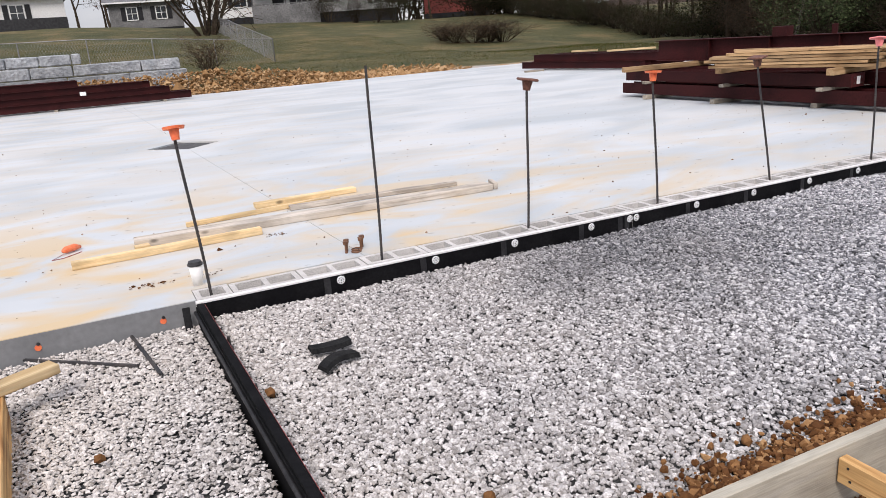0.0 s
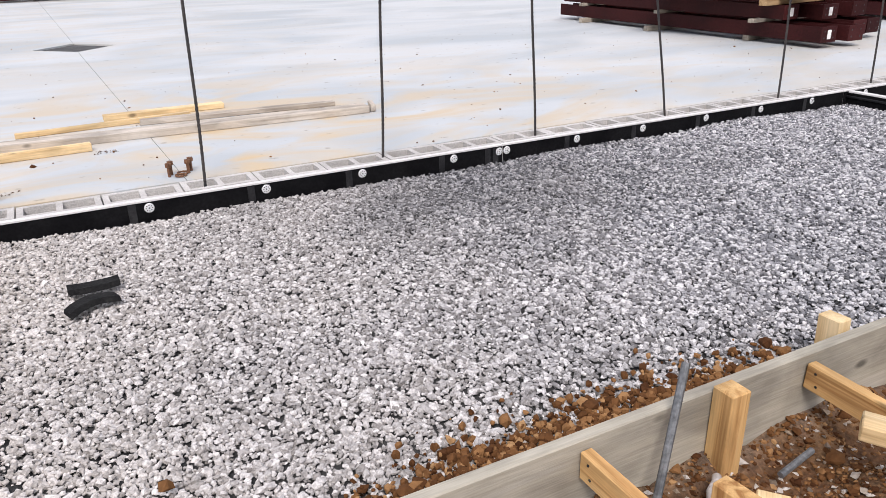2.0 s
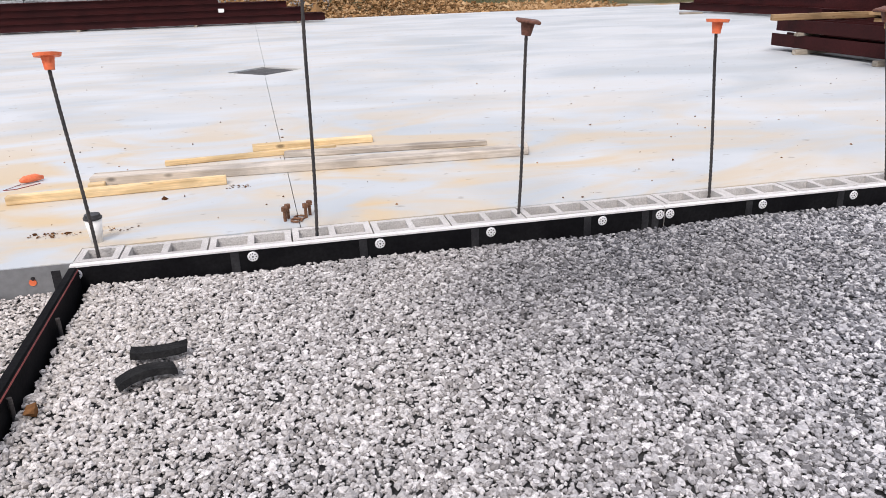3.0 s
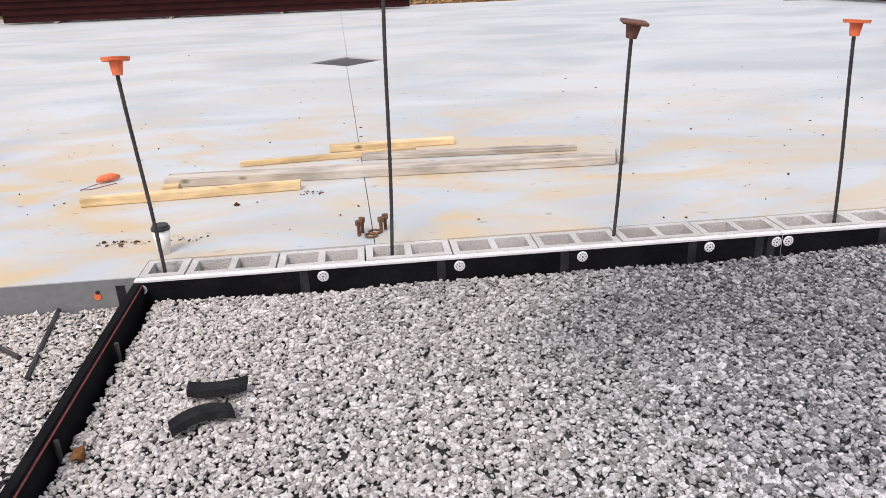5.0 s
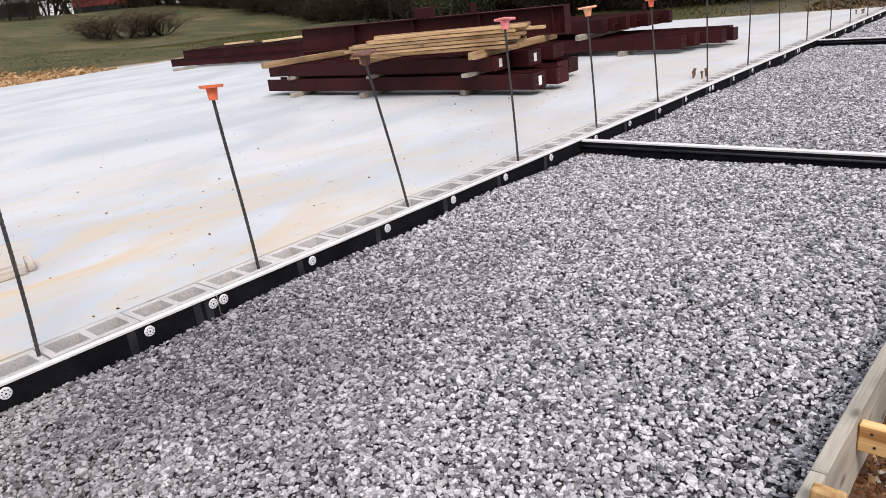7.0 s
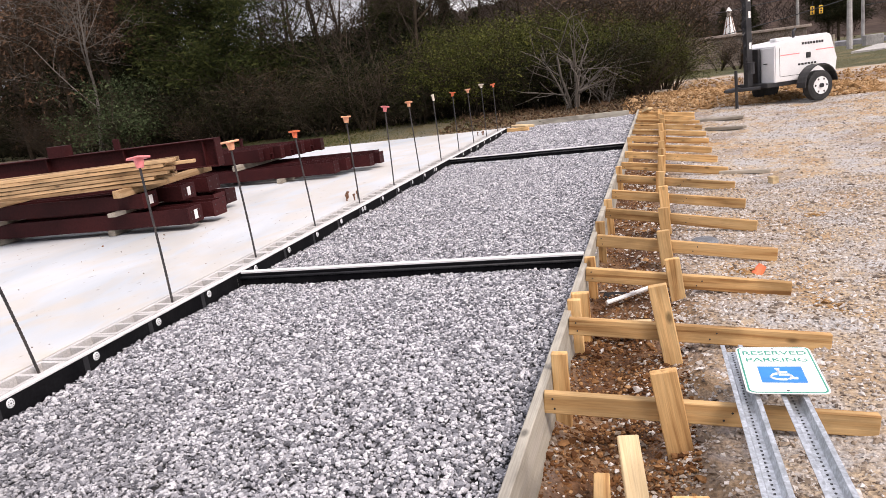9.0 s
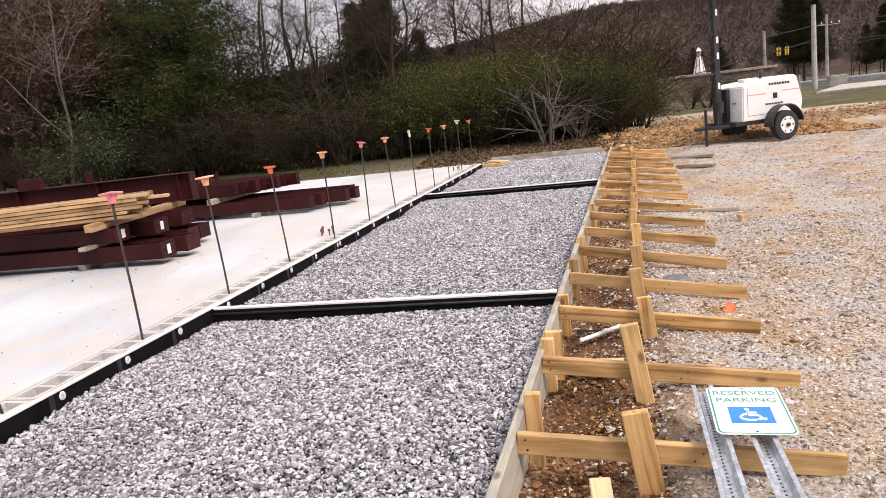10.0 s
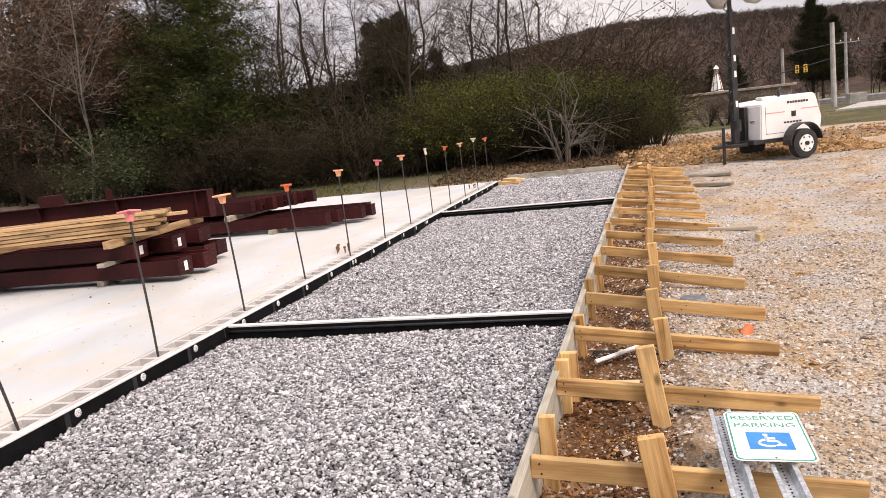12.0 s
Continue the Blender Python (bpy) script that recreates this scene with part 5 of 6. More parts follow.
# loose earth and rubble below the bank
M_BANK = island_mat("bank_earth", [(0.0, (0.14, 0.075, 0.03)), (0.5, (0.33, 0.19, 0.085)), (1.0, (0.50, 0.34, 0.19))], 0.95, 30)
rg = np.random.default_rng(71)
n = 17000
ex, ey = rg.uniform(-9, 13, n), 20.35 + np.abs(rg.normal(0, 1.1, n))
ez = ground_height(ex, ey) + 0.60 * np.exp(-((ey - 21.5) / 0.8) ** 2) * np.clip((9.5 - ex) / 5, 0, 1) * rg.random(n) + 0.02
k = ~((ey > 22.1) & (ex < 3.1)) & (rg.random(n) < np.clip((13.0 - ex) / 4, 0, 1))
ev, ef = rubble(rg, np.stack([ex, ey, ez], 1)[k], rg.lognormal(math.log(0.075), 0.5, k.sum()), OCT_V, OCT_F, 0.8)
tagged(new("earth_rubble", array_mesh("earth_rubble", ev, ef, M_BANK)), "tan earth and stone rubble at the bank's foot", "soil", kind="stuff")
n = 15000
ex, ey = rg.uniform(20.1, 24.6, n), rg.uniform(-9, -2.6, n)
far = rg.random(n) < 0.35
ex = np.where(far, rg.uniform(24, 31, n), ex); ey = np.where(far, rg.uniform(-22, -4, n), ey)
ev, ef = rubble(rg, np.stack([ex, ey, ground_height(ex, ey) + 0.02], 1), rg.lognormal(math.log(0.055), 0.5, n), OCT_V, OCT_F, 0.7)
tagged(new("earth_rubble", array_mesh("earth_rubble", ev, ef, M_BANK)), "orange-brown graded earth behind the lot", "soil", kind="stuff")


# ---- trees ----
def limb_mesh(name, segs, material, sides=4):
    """Tapered prisms for all limbs and twigs of a tree; segs: rows of x0 y0 z0 x1 y1 z1 r0 r1."""
    s = np.array(segs)
    p0, p1, r0, r1 = s[:, 0:3], s[:, 3:6], s[:, 6], s[:, 7]
    d = p1 - p0
    d /= np.linalg.norm(d, axis=1)[:, None] + 1e-9
    ref = np.where(np.abs(d[:, :1]) < 0.8, np.array([[1.0, 0, 0]]), np.array([[0, 1.0, 0]]))
    u = np.cross(d, ref); u /= np.linalg.norm(u, axis=1)[:, None]
    w = np.cross(d, u)
    a = np.arange(sides) * 2 * np.pi / sides
    ring = u[:, None] * np.cos(a)[None, :, None] + w[:, None] * np.sin(a)[None, :, None]
    v = np.concatenate([p0[:, None] + ring * r0[:, None, None], p1[:, None] + ring * r1[:, None, None]], 1)
    k = np.arange(sides)
    f = np.stack([k, (k + 1) % sides, (k + 1) % sides + sides, k + sides], 1)
    f = f[None] + (np.arange(len(s)) * 2 * sides)[:, None, None]
    return array_mesh(name, v.reshape(-1, 3), f.reshape(-1, 4), material)


def leaf_mesh(name, centres, size, rng, material, droop=0.0, thin=1.0):
    """One small bent-free quad for each leaf or spray, turned at random."""
    n = len(centres)
    d = rng.normal(0, 1, (n, 3)); d[:, 2] = d[:, 2] * 0.7 - droop
    d /= np.linalg.norm(d, axis=1)[:, None]
    e = np.cross(d, rng.normal(0, 1, (n, 3))); e *= thin / (np.linalg.norm(e, axis=1)[:, None] + 1e-9)
    s = size * rng.lognormal(0, 0.3, n)[:, None]
    v = np.stack([centres - e * s * 0.32, centres + d * s * 0.5 - e * s * 0.1, centres + d * s, centres + d * s * 0.5 + e * s * 0.38], 1)
    f = np.arange(n * 4).reshape(n, 4)
    return array_mesh(name, v.reshape(-1, 3), f, material)


def grow(rnd, segs, tips, p, d, ln, r, depth, spread, lift=0.12):
    steps = 3
    for i in range(steps):
        d = (d + Vector((rnd.gauss(0, 0.13), rnd.gauss(0, 0.13), rnd.gauss(0, 0.08) + lift * 0.3))).normalized()
        q = p + d * (ln / steps)
        r1 = r * 0.86
        segs.append((*p, *q, r, r1))
        p, r = q, r1
        if depth > 0 and (i > 0 or depth < 4):
            for _ in range(rnd.choice((1, 1, 2)) if depth > 1 else 2):
                side = Vector((rnd.gauss(0, 1), rnd.gauss(0, 1), rnd.gauss(0.15, 0.5))).normalized()
                nd = (d * (1 - spread) + side * spread * 1.25).normalized()
                grow(rnd, segs, tips, p, nd, ln * rnd.uniform(0.5, 0.75), r * rnd.uniform(0.42, 0.65), depth - 1, spread, lift)
    tips.append(tuple(p))


LEAF_DEAD = island_mat("dead_leaves", [(0.0, (0.034, 0.020, 0.012)), (0.5, (0.086, 0.048, 0.029)), (1.0, (0.165, 0.098, 0.058))], 0.9, 20, 0)
LEAF_WEED = island_mat("dry_weed_leaves", [(0.0, (0.045, 0.028, 0.018)), (0.5, (0.11, 0.068, 0.04)), (1.0, (0.20, 0.13, 0.075))], 0.9, 20, 0)
LEAF_GREEN = island_mat("privet_leaves", [(0.0, (0.018, 0.024, 0.006)), (0.5, (0.056, 0.064, 0.014)), (1.0, (0.135, 0.135, 0.030))], 0.8, 20, 0)
LEAF_BUSH = island_mat("laurel_leaves", [(0.0, (0.018, 0.028, 0.011)), (0.5, (0.042, 0.058, 0.024)), (1.0, (0.080, 0.100, 0.046))], 0.8, 20, 0)
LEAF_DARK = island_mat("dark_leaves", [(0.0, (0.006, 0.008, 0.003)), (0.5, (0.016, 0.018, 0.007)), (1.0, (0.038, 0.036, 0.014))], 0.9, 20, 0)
LEAF_CEDAR = island_mat("cedar_sprays", [(0.0, (0.010, 0.015, 0.005)), (0.5, (0.030, 0.038, 0.010)), (1.0, (0.062, 0.068, 0.019))], 0.9, 20, 0)


def bare_tree(seed, height, r, leaves=0, pale=False, depth=4, spread=0.55, label="leafless grey-brown tree at the wood's edge"):
    rnd = random.Random(seed)
    segs, tips = [], []
    p, d, rr = Vector((0, 0, -0.2)), Vector((rnd.gauss(0, 0.08), rnd.gauss(0, 0.08), 1)).normalized(), r
    n = 7
    for i in range(n):
        d = (d + Vector((rnd.gauss(0, 0.07), rnd.gauss(0, 0.07), 0.1))).normalized()
        q = p + d * height * 0.62 / n
        segs.append((*p, *q, rr, rr * 0.88))
        p, rr = q, rr * 0.88
        if i > 1:
            for _ in range(1 if i < 4 else 2):
                side = Vector((rnd.gauss(0, 1), rnd.gauss(0, 1), rnd.uniform(0.6, 1.6))).normalized()
                grow(rnd, segs, tips, p, side, height * rnd.uniform(0.22, 0.36), rr * rnd.uniform(0.35, 0.6), depth - 1, spread)
    grow(rnd, segs, tips, p, d, height * 0.38, rr, depth, spread)
    t = thing("tree", None, label, "tree", "trees of the wood")
    big = [s for s in segs if s[6] > r * 0.16]
    fine = [s[:6] + (max(s[6], 0.0048), max(s[7], 0.0032)) for s in segs if s[6] <= r * 0.16]
    bark = M_PALEBARK if pale else M_BARK
    tr = new("trunk", limb_mesh("trunk", big, bark, 6)); tr.parent = t
    cr = new("crown", limb_mesh("crown", fine, bark, 3)); cr.parent = t
    if leaves:
        rng = np.random.default_rng(seed)
        c = np.array(tips)[rng.integers(0, len(tips), leaves)] + rng.normal(0, 0.16, (leaves, 3))
        lf = new("dead_foliage", leaf_mesh("dead_foliage", c, 0.12, rng, LEAF_DEAD, 0.4)); lf.parent = t
        lf["label"] = "withered brown leaves"
    return t


def conifer(seed, height, width, label="tall dark green cedar at the wood's edge", material=None):
    rng = np.random.default_rng(seed)
    rnd = random.Random(seed)
    segs = [(0, 0, -0.2, 0, 0, height * 0.5, 0.16, 0.10), (0, 0, height * 0.5, 0, 0, height, 0.10, 0.012)]
    pts = []
    for i in range(190):
        f = rnd.random() ** 1.05
        z = height * (0.20 + 0.79 * f)
        a = rnd.uniform(0, 6.283)
        ln = width * 0.5 * (1.02 - f) ** 0.75 * rnd.uniform(0.55, 1.12) + 0.12
        d = Vector((math.cos(a), math.sin(a), rnd.uniform(0.05, 0.4)))
        b = Vector((0, 0, z))
        e = b + d * ln
        segs.append((*b, *e, 0.03 * (1.1 - f) + 0.006, 0.006))
        m = int(90 + 160 * ln)
        t = rng.random(m) ** 0.7
        c = np.array(b)[None] + np.array(d * ln)[None] * t[:, None]
        c += rng.normal(0, 1, (m, 3)) * (0.10 + 0.20 * ln * (0.35 + 0.5 * (1 - t)))[:, None] * np.array([0.8, 0.8, 0.55])
        pts.append(c)
    for i in range(34):
        a, z = rnd.uniform(0, 6.283), height * rnd.uniform(0.02, 0.24)
        ln = rnd.uniform(0.5, 1.5)
        q = (math.cos(a) * ln, math.sin(a) * ln, z + rnd.uniform(-0.3, 0.3))
        segs.append((0, 0, z, *q, 0.016, 0.005))
        for _ in range(3):
            segs.append((q[0] * 0.6, q[1] * 0.6, z + (q[2] - z) * 0.6, q[0] + rnd.gauss(0, 0.25), q[1] + rnd.gauss(0, 0.25), q[2] + rnd.gauss(0, 0.25), 0.009, 0.004))
    o = thing("conifer", None, label, "tree", "trees of the wood")
    tr = new("trunk", limb_mesh("trunk", segs, M_BARK, 5)); tr.parent = o
    cr = new("crown", leaf_mesh("crown", np.concatenate(pts), 0.16, rng, material or LEAF_CEDAR, -0.1, 0.34)); cr.parent = o
    return o


def shrub(seed, height, width, leaves, material, label, stems=9, leaf=0.085, pale=False, low=0.15):
    rng = np.random.default_rng(seed)
    rnd = random.Random(seed)
    segs, tips = [], []
    for _ in range(stems):
        a = rnd.uniform(0, 6.283)
        d = Vector((math.cos(a) * rnd.uniform(0.1, 0.7), math.sin(a) * rnd.uniform(0.1, 0.7), 1)).normalized()
        grow(rnd, segs, tips, Vector((math.cos(a) * 0.15, math.sin(a) * 0.15, -0.1)), d, height * rnd.uniform(0.55, 0.85), 0.035 if not pale else 0.05, 2, 0.5, 0.0)
    o = thing("shrub", None, label, "shrub", "shrubs of the wood")
    tr = new("branchwork", limb_mesh("branchwork", [s[:6] + (max(s[6], 0.008), max(s[7], 0.006)) for s in segs], M_PALEBARK if pale else M_BARK, 4)); tr.parent = o
    if leaves:
        tp = np.array(tips)
        clumps = tp[rng.integers(0, len(tp), 90)] + rng.normal(0, 0.25, (90, 3)) * np.array([width * 0.5, width * 0.5, 0.7])
        clumps[:, 2] = np.clip(clumps[:, 2], low, height * 1.05)
        c = clumps[rng.integers(0, 90, leaves)] + rng.normal(0, 0.22, (leaves, 3))
        c[:, 2] = np.maximum(c[:, 2], 0.03)
        cr = new("foliage", leaf_mesh("foliage", c, leaf, rng, material)); cr.parent = o
    return o


E0 = (1.44, -3.30)


def spot(az, dist, scale=1.0, turn=0.0, tall=1.0):
    x, y = E0[0] + dist * math.cos(radians(az)), E0[1] + dist * math.sin(radians(az))
    z = float(ground_height(x, y))
    return Matrix.LocRotScale((x, y, z - 0.03), Euler((0, 0, turn)), (scale, scale, scale * tall))


rt = random.Random(77)
# kinds are built once at their first place, then copied
K_BARE = [bare_tree(101, 7.5, 0.13), bare_tree(102, 8.5, 0.16), bare_tree(103, 7.0, 0.10, depth=4, spread=0.45)]
K_LEAFY = [bare_tree(104, 8.0, 0.14, 4200, label="tree with withered brown leaves at the wood's edge"), bare_tree(105, 7.0, 0.12, 3000, label="tree with withered brown leaves at the wood's edge")]
K_PALE = bare_tree(116, 7.5, 0.065, 0, True, label="slim pale-barked leafless tree at the wood's edge")
K_CEDAR = conifer(107, 9.0, 6.4)
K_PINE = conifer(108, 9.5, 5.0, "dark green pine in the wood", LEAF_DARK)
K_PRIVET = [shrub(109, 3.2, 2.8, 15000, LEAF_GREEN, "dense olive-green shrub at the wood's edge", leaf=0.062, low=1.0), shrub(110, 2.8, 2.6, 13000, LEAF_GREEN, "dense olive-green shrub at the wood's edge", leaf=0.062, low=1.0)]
K_UNDER = [shrub(111, 2.4, 2.6, 5200, LEAF_DARK, "dark evergreen undergrowth in the wood, also filling its shaded hollows", leaf=0.06), shrub(112, 2.0, 2.4, 4200, LEAF_DARK, "dark evergreen undergrowth in the wood, also filling its shaded hollows", leaf=0.06)]
K_LAUREL = shrub(117, 2.6, 2.6, 9000, LEAF_BUSH, "grey-green laurel bush among bare trees", leaf=0.07, low=0.2)
K_THICKET = shrub(118, 3.4, 2.6, 2600, LEAF_DEAD, "leafless brown thicket with withered vines", 22, 0.06)
K_BRUSH = shrub(113, 2.6, 2.0, 0, None, "leafless pale brush at the wood's edge", 6, pale=True)
K_WEED = shrub(114, 2.6, 2.0, 2300, LEAF_WEED, "brown withered brush with dry leaves", 16, 0.055)

placed = set()


def plant(ob, m):
    """The first call moves the kind itself, later ones copy it."""
    if ob.name in placed:
        return copy_thing(ob, m)
    placed.add(ob.name)
    ob.matrix_world = m
    return ob


def edge(az):
    """How far the wood's edge lies at an azimuth."""
    return float(np.interp(az, [-6, 5, 20, 33, 41, 50, 60], [24, 22.5, 21.2, 24, 35, 50, 74]))


plant(K_CEDAR, spot(31.5, 27.5, 1.0, 0.4))
plant(K_CEDAR, spot(18.2, 33, 0.70, 2.0))
plant(K_PALE, spot(40.5, 27, 1.0, 0.6))
plant(K_LAUREL, spot(38.4, 26.3, 1.0, 0.0, 0.9))
plant(K_LAUREL, spot(36.9, 27.6, 0.8, 2.0, 0.9))
for az, d, s in ((41.8, 31, 1.05), (39.3, 30, 1.0), (36.8, 32, 1.1), (43.5, 34, 1.1), (44.6, 37, 1.1)):
    plant(rt.choice(K_LEAFY), spot(az, d, s * rt.uniform(0.9, 1.1), rt.uniform(0, 6)))
for az, d, s in ((25.6, 28, 0.95), (23.4, 29, 0.9), (22.2, 27, 0.85), (26.8, 33, 1.1), (20.0, 28, 0.9), (17.3, 27, 1.15), (16.4, 30, 1.05), (15.4, 29, 1.0), (12.4, 31, 0.95), (10.4, 28, 0.9), (8.6, 29, 1.1), (7.8, 31, 1.0), (6.0, 32, 0.95), (3.0, 33, 0.7), (28.4, 30, 0.8), (35.0, 35, 1.0), (40, 36, 1.1)):
    plant(rt.choice(K_BARE), spot(az, d, s * rt.uniform(0.9, 1.05), rt.uniform(0, 6)))
for i in range(34):
    az = rt.uniform(33, 47) if i < 22 else rt.uniform(47, 62)
    d = edge(az) + rt.uniform(3, 20)
    plant(rt.choice(K_BARE if az > 45 else K_BARE + K_LEAFY), spot(az, d, rt.uniform(0.85, 1.15) * (1 + 0.004 * d), rt.uniform(0, 6)))
for i in range(6):
    az = rt.uniform(34, 44)
    plant(K_PINE, spot(az, edge(az) + rt.uniform(4, 14), rt.uniform(0.7, 1.0), rt.uniform(0, 6)))
for az, d, s in ((19.4, 36, 0.78), (17.0, 38, 0.85), (14.6, 37, 0.62), (12.2, 40, 0.55)):
    plant(K_PINE, spot(az, d, s, rt.uniform(0, 6)))
for az, d, s in ((15.2, 23.6, 0.7), (14.0, 23.0, 0.75), (12.6, 23.6, 0.85), (11.0, 22.8, 0.88), (9.4, 23.4, 0.92), (7.6, 23.8, 0.9), (5.6, 23.6, 0.86), (3.6, 23.2, 0.84), (1.8, 23.6, 0.78), (0.2, 23.4, 0.70), (-1.4, 23.8, 0.55), (12, 26.4, 1.0), (10, 26.6, 1.08), (8, 26.8, 1.05), (6, 26.6, 1.0), (4.2, 26.8, 0.95), (2.4, 26.6, 0.9), (0.6, 26.4, 0.8), (16.6, 25.6, 0.65)):
    plant(rt.choice(K_PRIVET), spot(az, d, s * rt.uniform(1.02, 1.15), rt.uniform(0, 6)))
for az, d, s in ((5.6, 21.3, 0.9), (3.4, 21.8, 0.55)):
    plant(K_BRUSH, spot(az, d, s, rt.uniform(0, 6), 0.95))
for az, d, s in ((28.6, 25.4, 0.6), (26.4, 25.0, 0.7), (24.4, 25.8, 0.72), (22.4, 24.8, 0.7), (20.4, 24.6, 0.75), (18.6, 25.4, 0.8), (17.0, 24.8, 0.8), (33.6, 25.6, 0.6), (36.0, 27.4, 0.8), (41.6, 30, 0.8), (43.4, 33, 0.9), (14.6, 27.6, 0.95), (16.6, 28.8, 0.95), (19.2, 29.4, 0.95), (21.4, 28.4, 0.9), (24.2, 29.0, 0.85), (27.2, 29.0, 0.8)):
    plant(K_THICKET, spot(az, d, s, rt.uniform(0, 6), rt.uniform(0.9, 1.15)))
# dark fill behind: near-black leaves give the wood's inner shade
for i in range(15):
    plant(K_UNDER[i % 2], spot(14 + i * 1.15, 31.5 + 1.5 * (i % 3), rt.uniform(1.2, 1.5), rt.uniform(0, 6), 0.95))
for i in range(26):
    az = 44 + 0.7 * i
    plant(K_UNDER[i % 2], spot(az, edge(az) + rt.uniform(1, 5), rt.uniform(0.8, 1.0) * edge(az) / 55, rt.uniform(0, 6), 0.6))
# small near-black shrubs put in as the shaded hollow below the privets
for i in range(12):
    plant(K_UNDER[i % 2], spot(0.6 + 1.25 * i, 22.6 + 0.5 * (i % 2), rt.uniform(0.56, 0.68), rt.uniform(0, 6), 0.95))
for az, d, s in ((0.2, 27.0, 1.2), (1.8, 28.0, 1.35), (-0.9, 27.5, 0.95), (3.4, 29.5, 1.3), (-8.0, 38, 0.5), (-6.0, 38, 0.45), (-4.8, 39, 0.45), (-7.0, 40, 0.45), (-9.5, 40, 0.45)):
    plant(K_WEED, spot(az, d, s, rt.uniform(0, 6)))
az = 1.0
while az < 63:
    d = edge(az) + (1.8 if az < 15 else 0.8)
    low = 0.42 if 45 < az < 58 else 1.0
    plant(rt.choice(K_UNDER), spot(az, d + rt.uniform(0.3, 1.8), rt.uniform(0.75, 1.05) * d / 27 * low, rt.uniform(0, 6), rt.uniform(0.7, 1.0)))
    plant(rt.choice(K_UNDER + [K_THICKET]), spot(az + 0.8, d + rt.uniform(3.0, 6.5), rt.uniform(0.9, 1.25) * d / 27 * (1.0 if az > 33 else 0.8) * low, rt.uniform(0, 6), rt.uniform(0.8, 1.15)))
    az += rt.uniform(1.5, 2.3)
for i in range(22):
    plant(rt.choice(K_BARE + K_LEAFY + [K_PINE]), spot(rt.uniform(59, 104), rt.uniform(84, 100), rt.uniform(1.1, 1.6), rt.uniform(0, 6)))
# undergrowth shrubs scaled up threefold, standing in for dark trees behind the house
for i in range(9):
    plant(K_UNDER[i % 2], spot(61.5 + 1.5 * i, 106 + 2 * (i % 3), rt.uniform(3.0, 3.6), rt.uniform(0, 6), 1.0))
# weeds on the bank and a big leafless bush before the houses
for az, d, s in ((64.5, 47, 0.9), (63.2, 47, 0.8), (62.0, 48, 0.9), (60.8, 48, 0.8), (65.4, 48, 0.6)):
    plant(K_WEED, spot(az, d, s, rt.uniform(0, 6), 0.5))
plant(K_WEED, spot(82.6, 57, 2.2, 0.3, 1.1))
plant(K_WEED, spot(84.5, 29.5, 0.45, 1.0))
for az in (70.0, 71.5, 68.6, 73.5):
    plant(K_UNDER[0], spot(az, 66, rt.uniform(0.6, 1.0), rt.uniform(0, 6)))

# fallen leaves under the shrubs
rlf = np.random.default_rng(97)
n = 6500
lx, ly = rlf.uniform(20.3, 25.5, n), rlf.uniform(-3.2, 2.2, n)
tagged(new("leaf_litter", leaf_mesh("leaf_litter", np.stack([lx, ly, ground_height(lx, ly) + 0.02], 1), 0.085, rlf, LEAF_WEED)), "brown fallen leaves under the shrubs", "leaves", kind="stuff")

# ---- wooded ridge in the distance ----
hy = np.linspace(-420, 420, 90)
hx = np.linspace(110, 460, 44)
HX, HY = np.meshgrid(hx, hy, indexing="ij")


def ridge_height(x, y):
    top = np.interp(y, [-420, -160, -76, -52, -30, -6, 13, 25, 60, 160, 420], [21, 26, 30.4, 32.2, 33.4, 34.4, 33.4, 31.6, 28, 24, 14]) + 1.0 * fields(x, y, 0.035, 91)
    s = np.clip((x - 120) / 230, 0, 1)
    return -1.0 + top * s * s * (3 - 2 * s)


hi = np.arange(HX.size).reshape(HX.shape)
M_HILL = mat("leaf_litter_hill", (0.050, 0.037, 0.031), (0.082, 0.058, 0.046), 0.05, 0.5, 1.0, 0.0, grain=0.3, spec=0.05)
M_FARWOOD = mat("far_wood_twigs", (0.058, 0.047, 0.042), (0.094, 0.070, 0.057), 0.045, 0.6, 1.0, 0.0, c3=(0.118, 0.076, 0.056), grain=0.35, spec=0.05)
hill = new("backdrop_hill", array_mesh("backdrop_hill", np.stack([HX, HY, ridge_height(HX, HY)], -1), np.stack([hi[:-1, :-1], hi[1:, :-1], hi[1:, 1:], hi[:-1, 1:]], -1).reshape(-1, 4), M_HILL))
tagged(hill, "brown wooded ridge in the distance", "hill", kind="structure")
rh = np.random.default_rng(92)
trees, twigs = 11000, 30
wx, wy = 120 + 230 * np.sqrt(rh.random(trees)), rh.uniform(-260, 200, trees)
tall = rh.uniform(2.4, 4.6, trees)
wx, wy, tall = np.repeat(wx, twigs), np.repeat(wy, twigs), np.repeat(tall, twigs)
n = len(wx)
foot = np.stack([wx, wy, ridge_height(wx, wy)], 1)
up = rh.uniform(0.15, 0.75, n) * tall
mid = foot + np.stack([rh.normal(0, 0.45, n), rh.normal(0, 0.45, n), up], 1)
lean = rh.normal(0, 1, (n, 3)) * np.array([0.7, 0.7, 0.3]) + np.array([0, 0, 0.7])
side = np.stack([rh.normal(0, 0.3, n), rh.normal(0, 1.0, n), np.zeros(n)], 1)
side *= (0.09 / (np.linalg.norm(side, axis=1) + 1e-6))[:, None]
v = np.stack([mid - side, mid + side, mid + lean * (tall * rh.uniform(0.22, 0.42, n))[:, None]], 1)
tagged(new("far_woods", array_mesh("far_woods", v.reshape(-1, 3), np.arange(n * 3).reshape(n, 3), M_FARWOOD)), "bare brown winter wood covering the far ridge", "woods", kind="stuff")
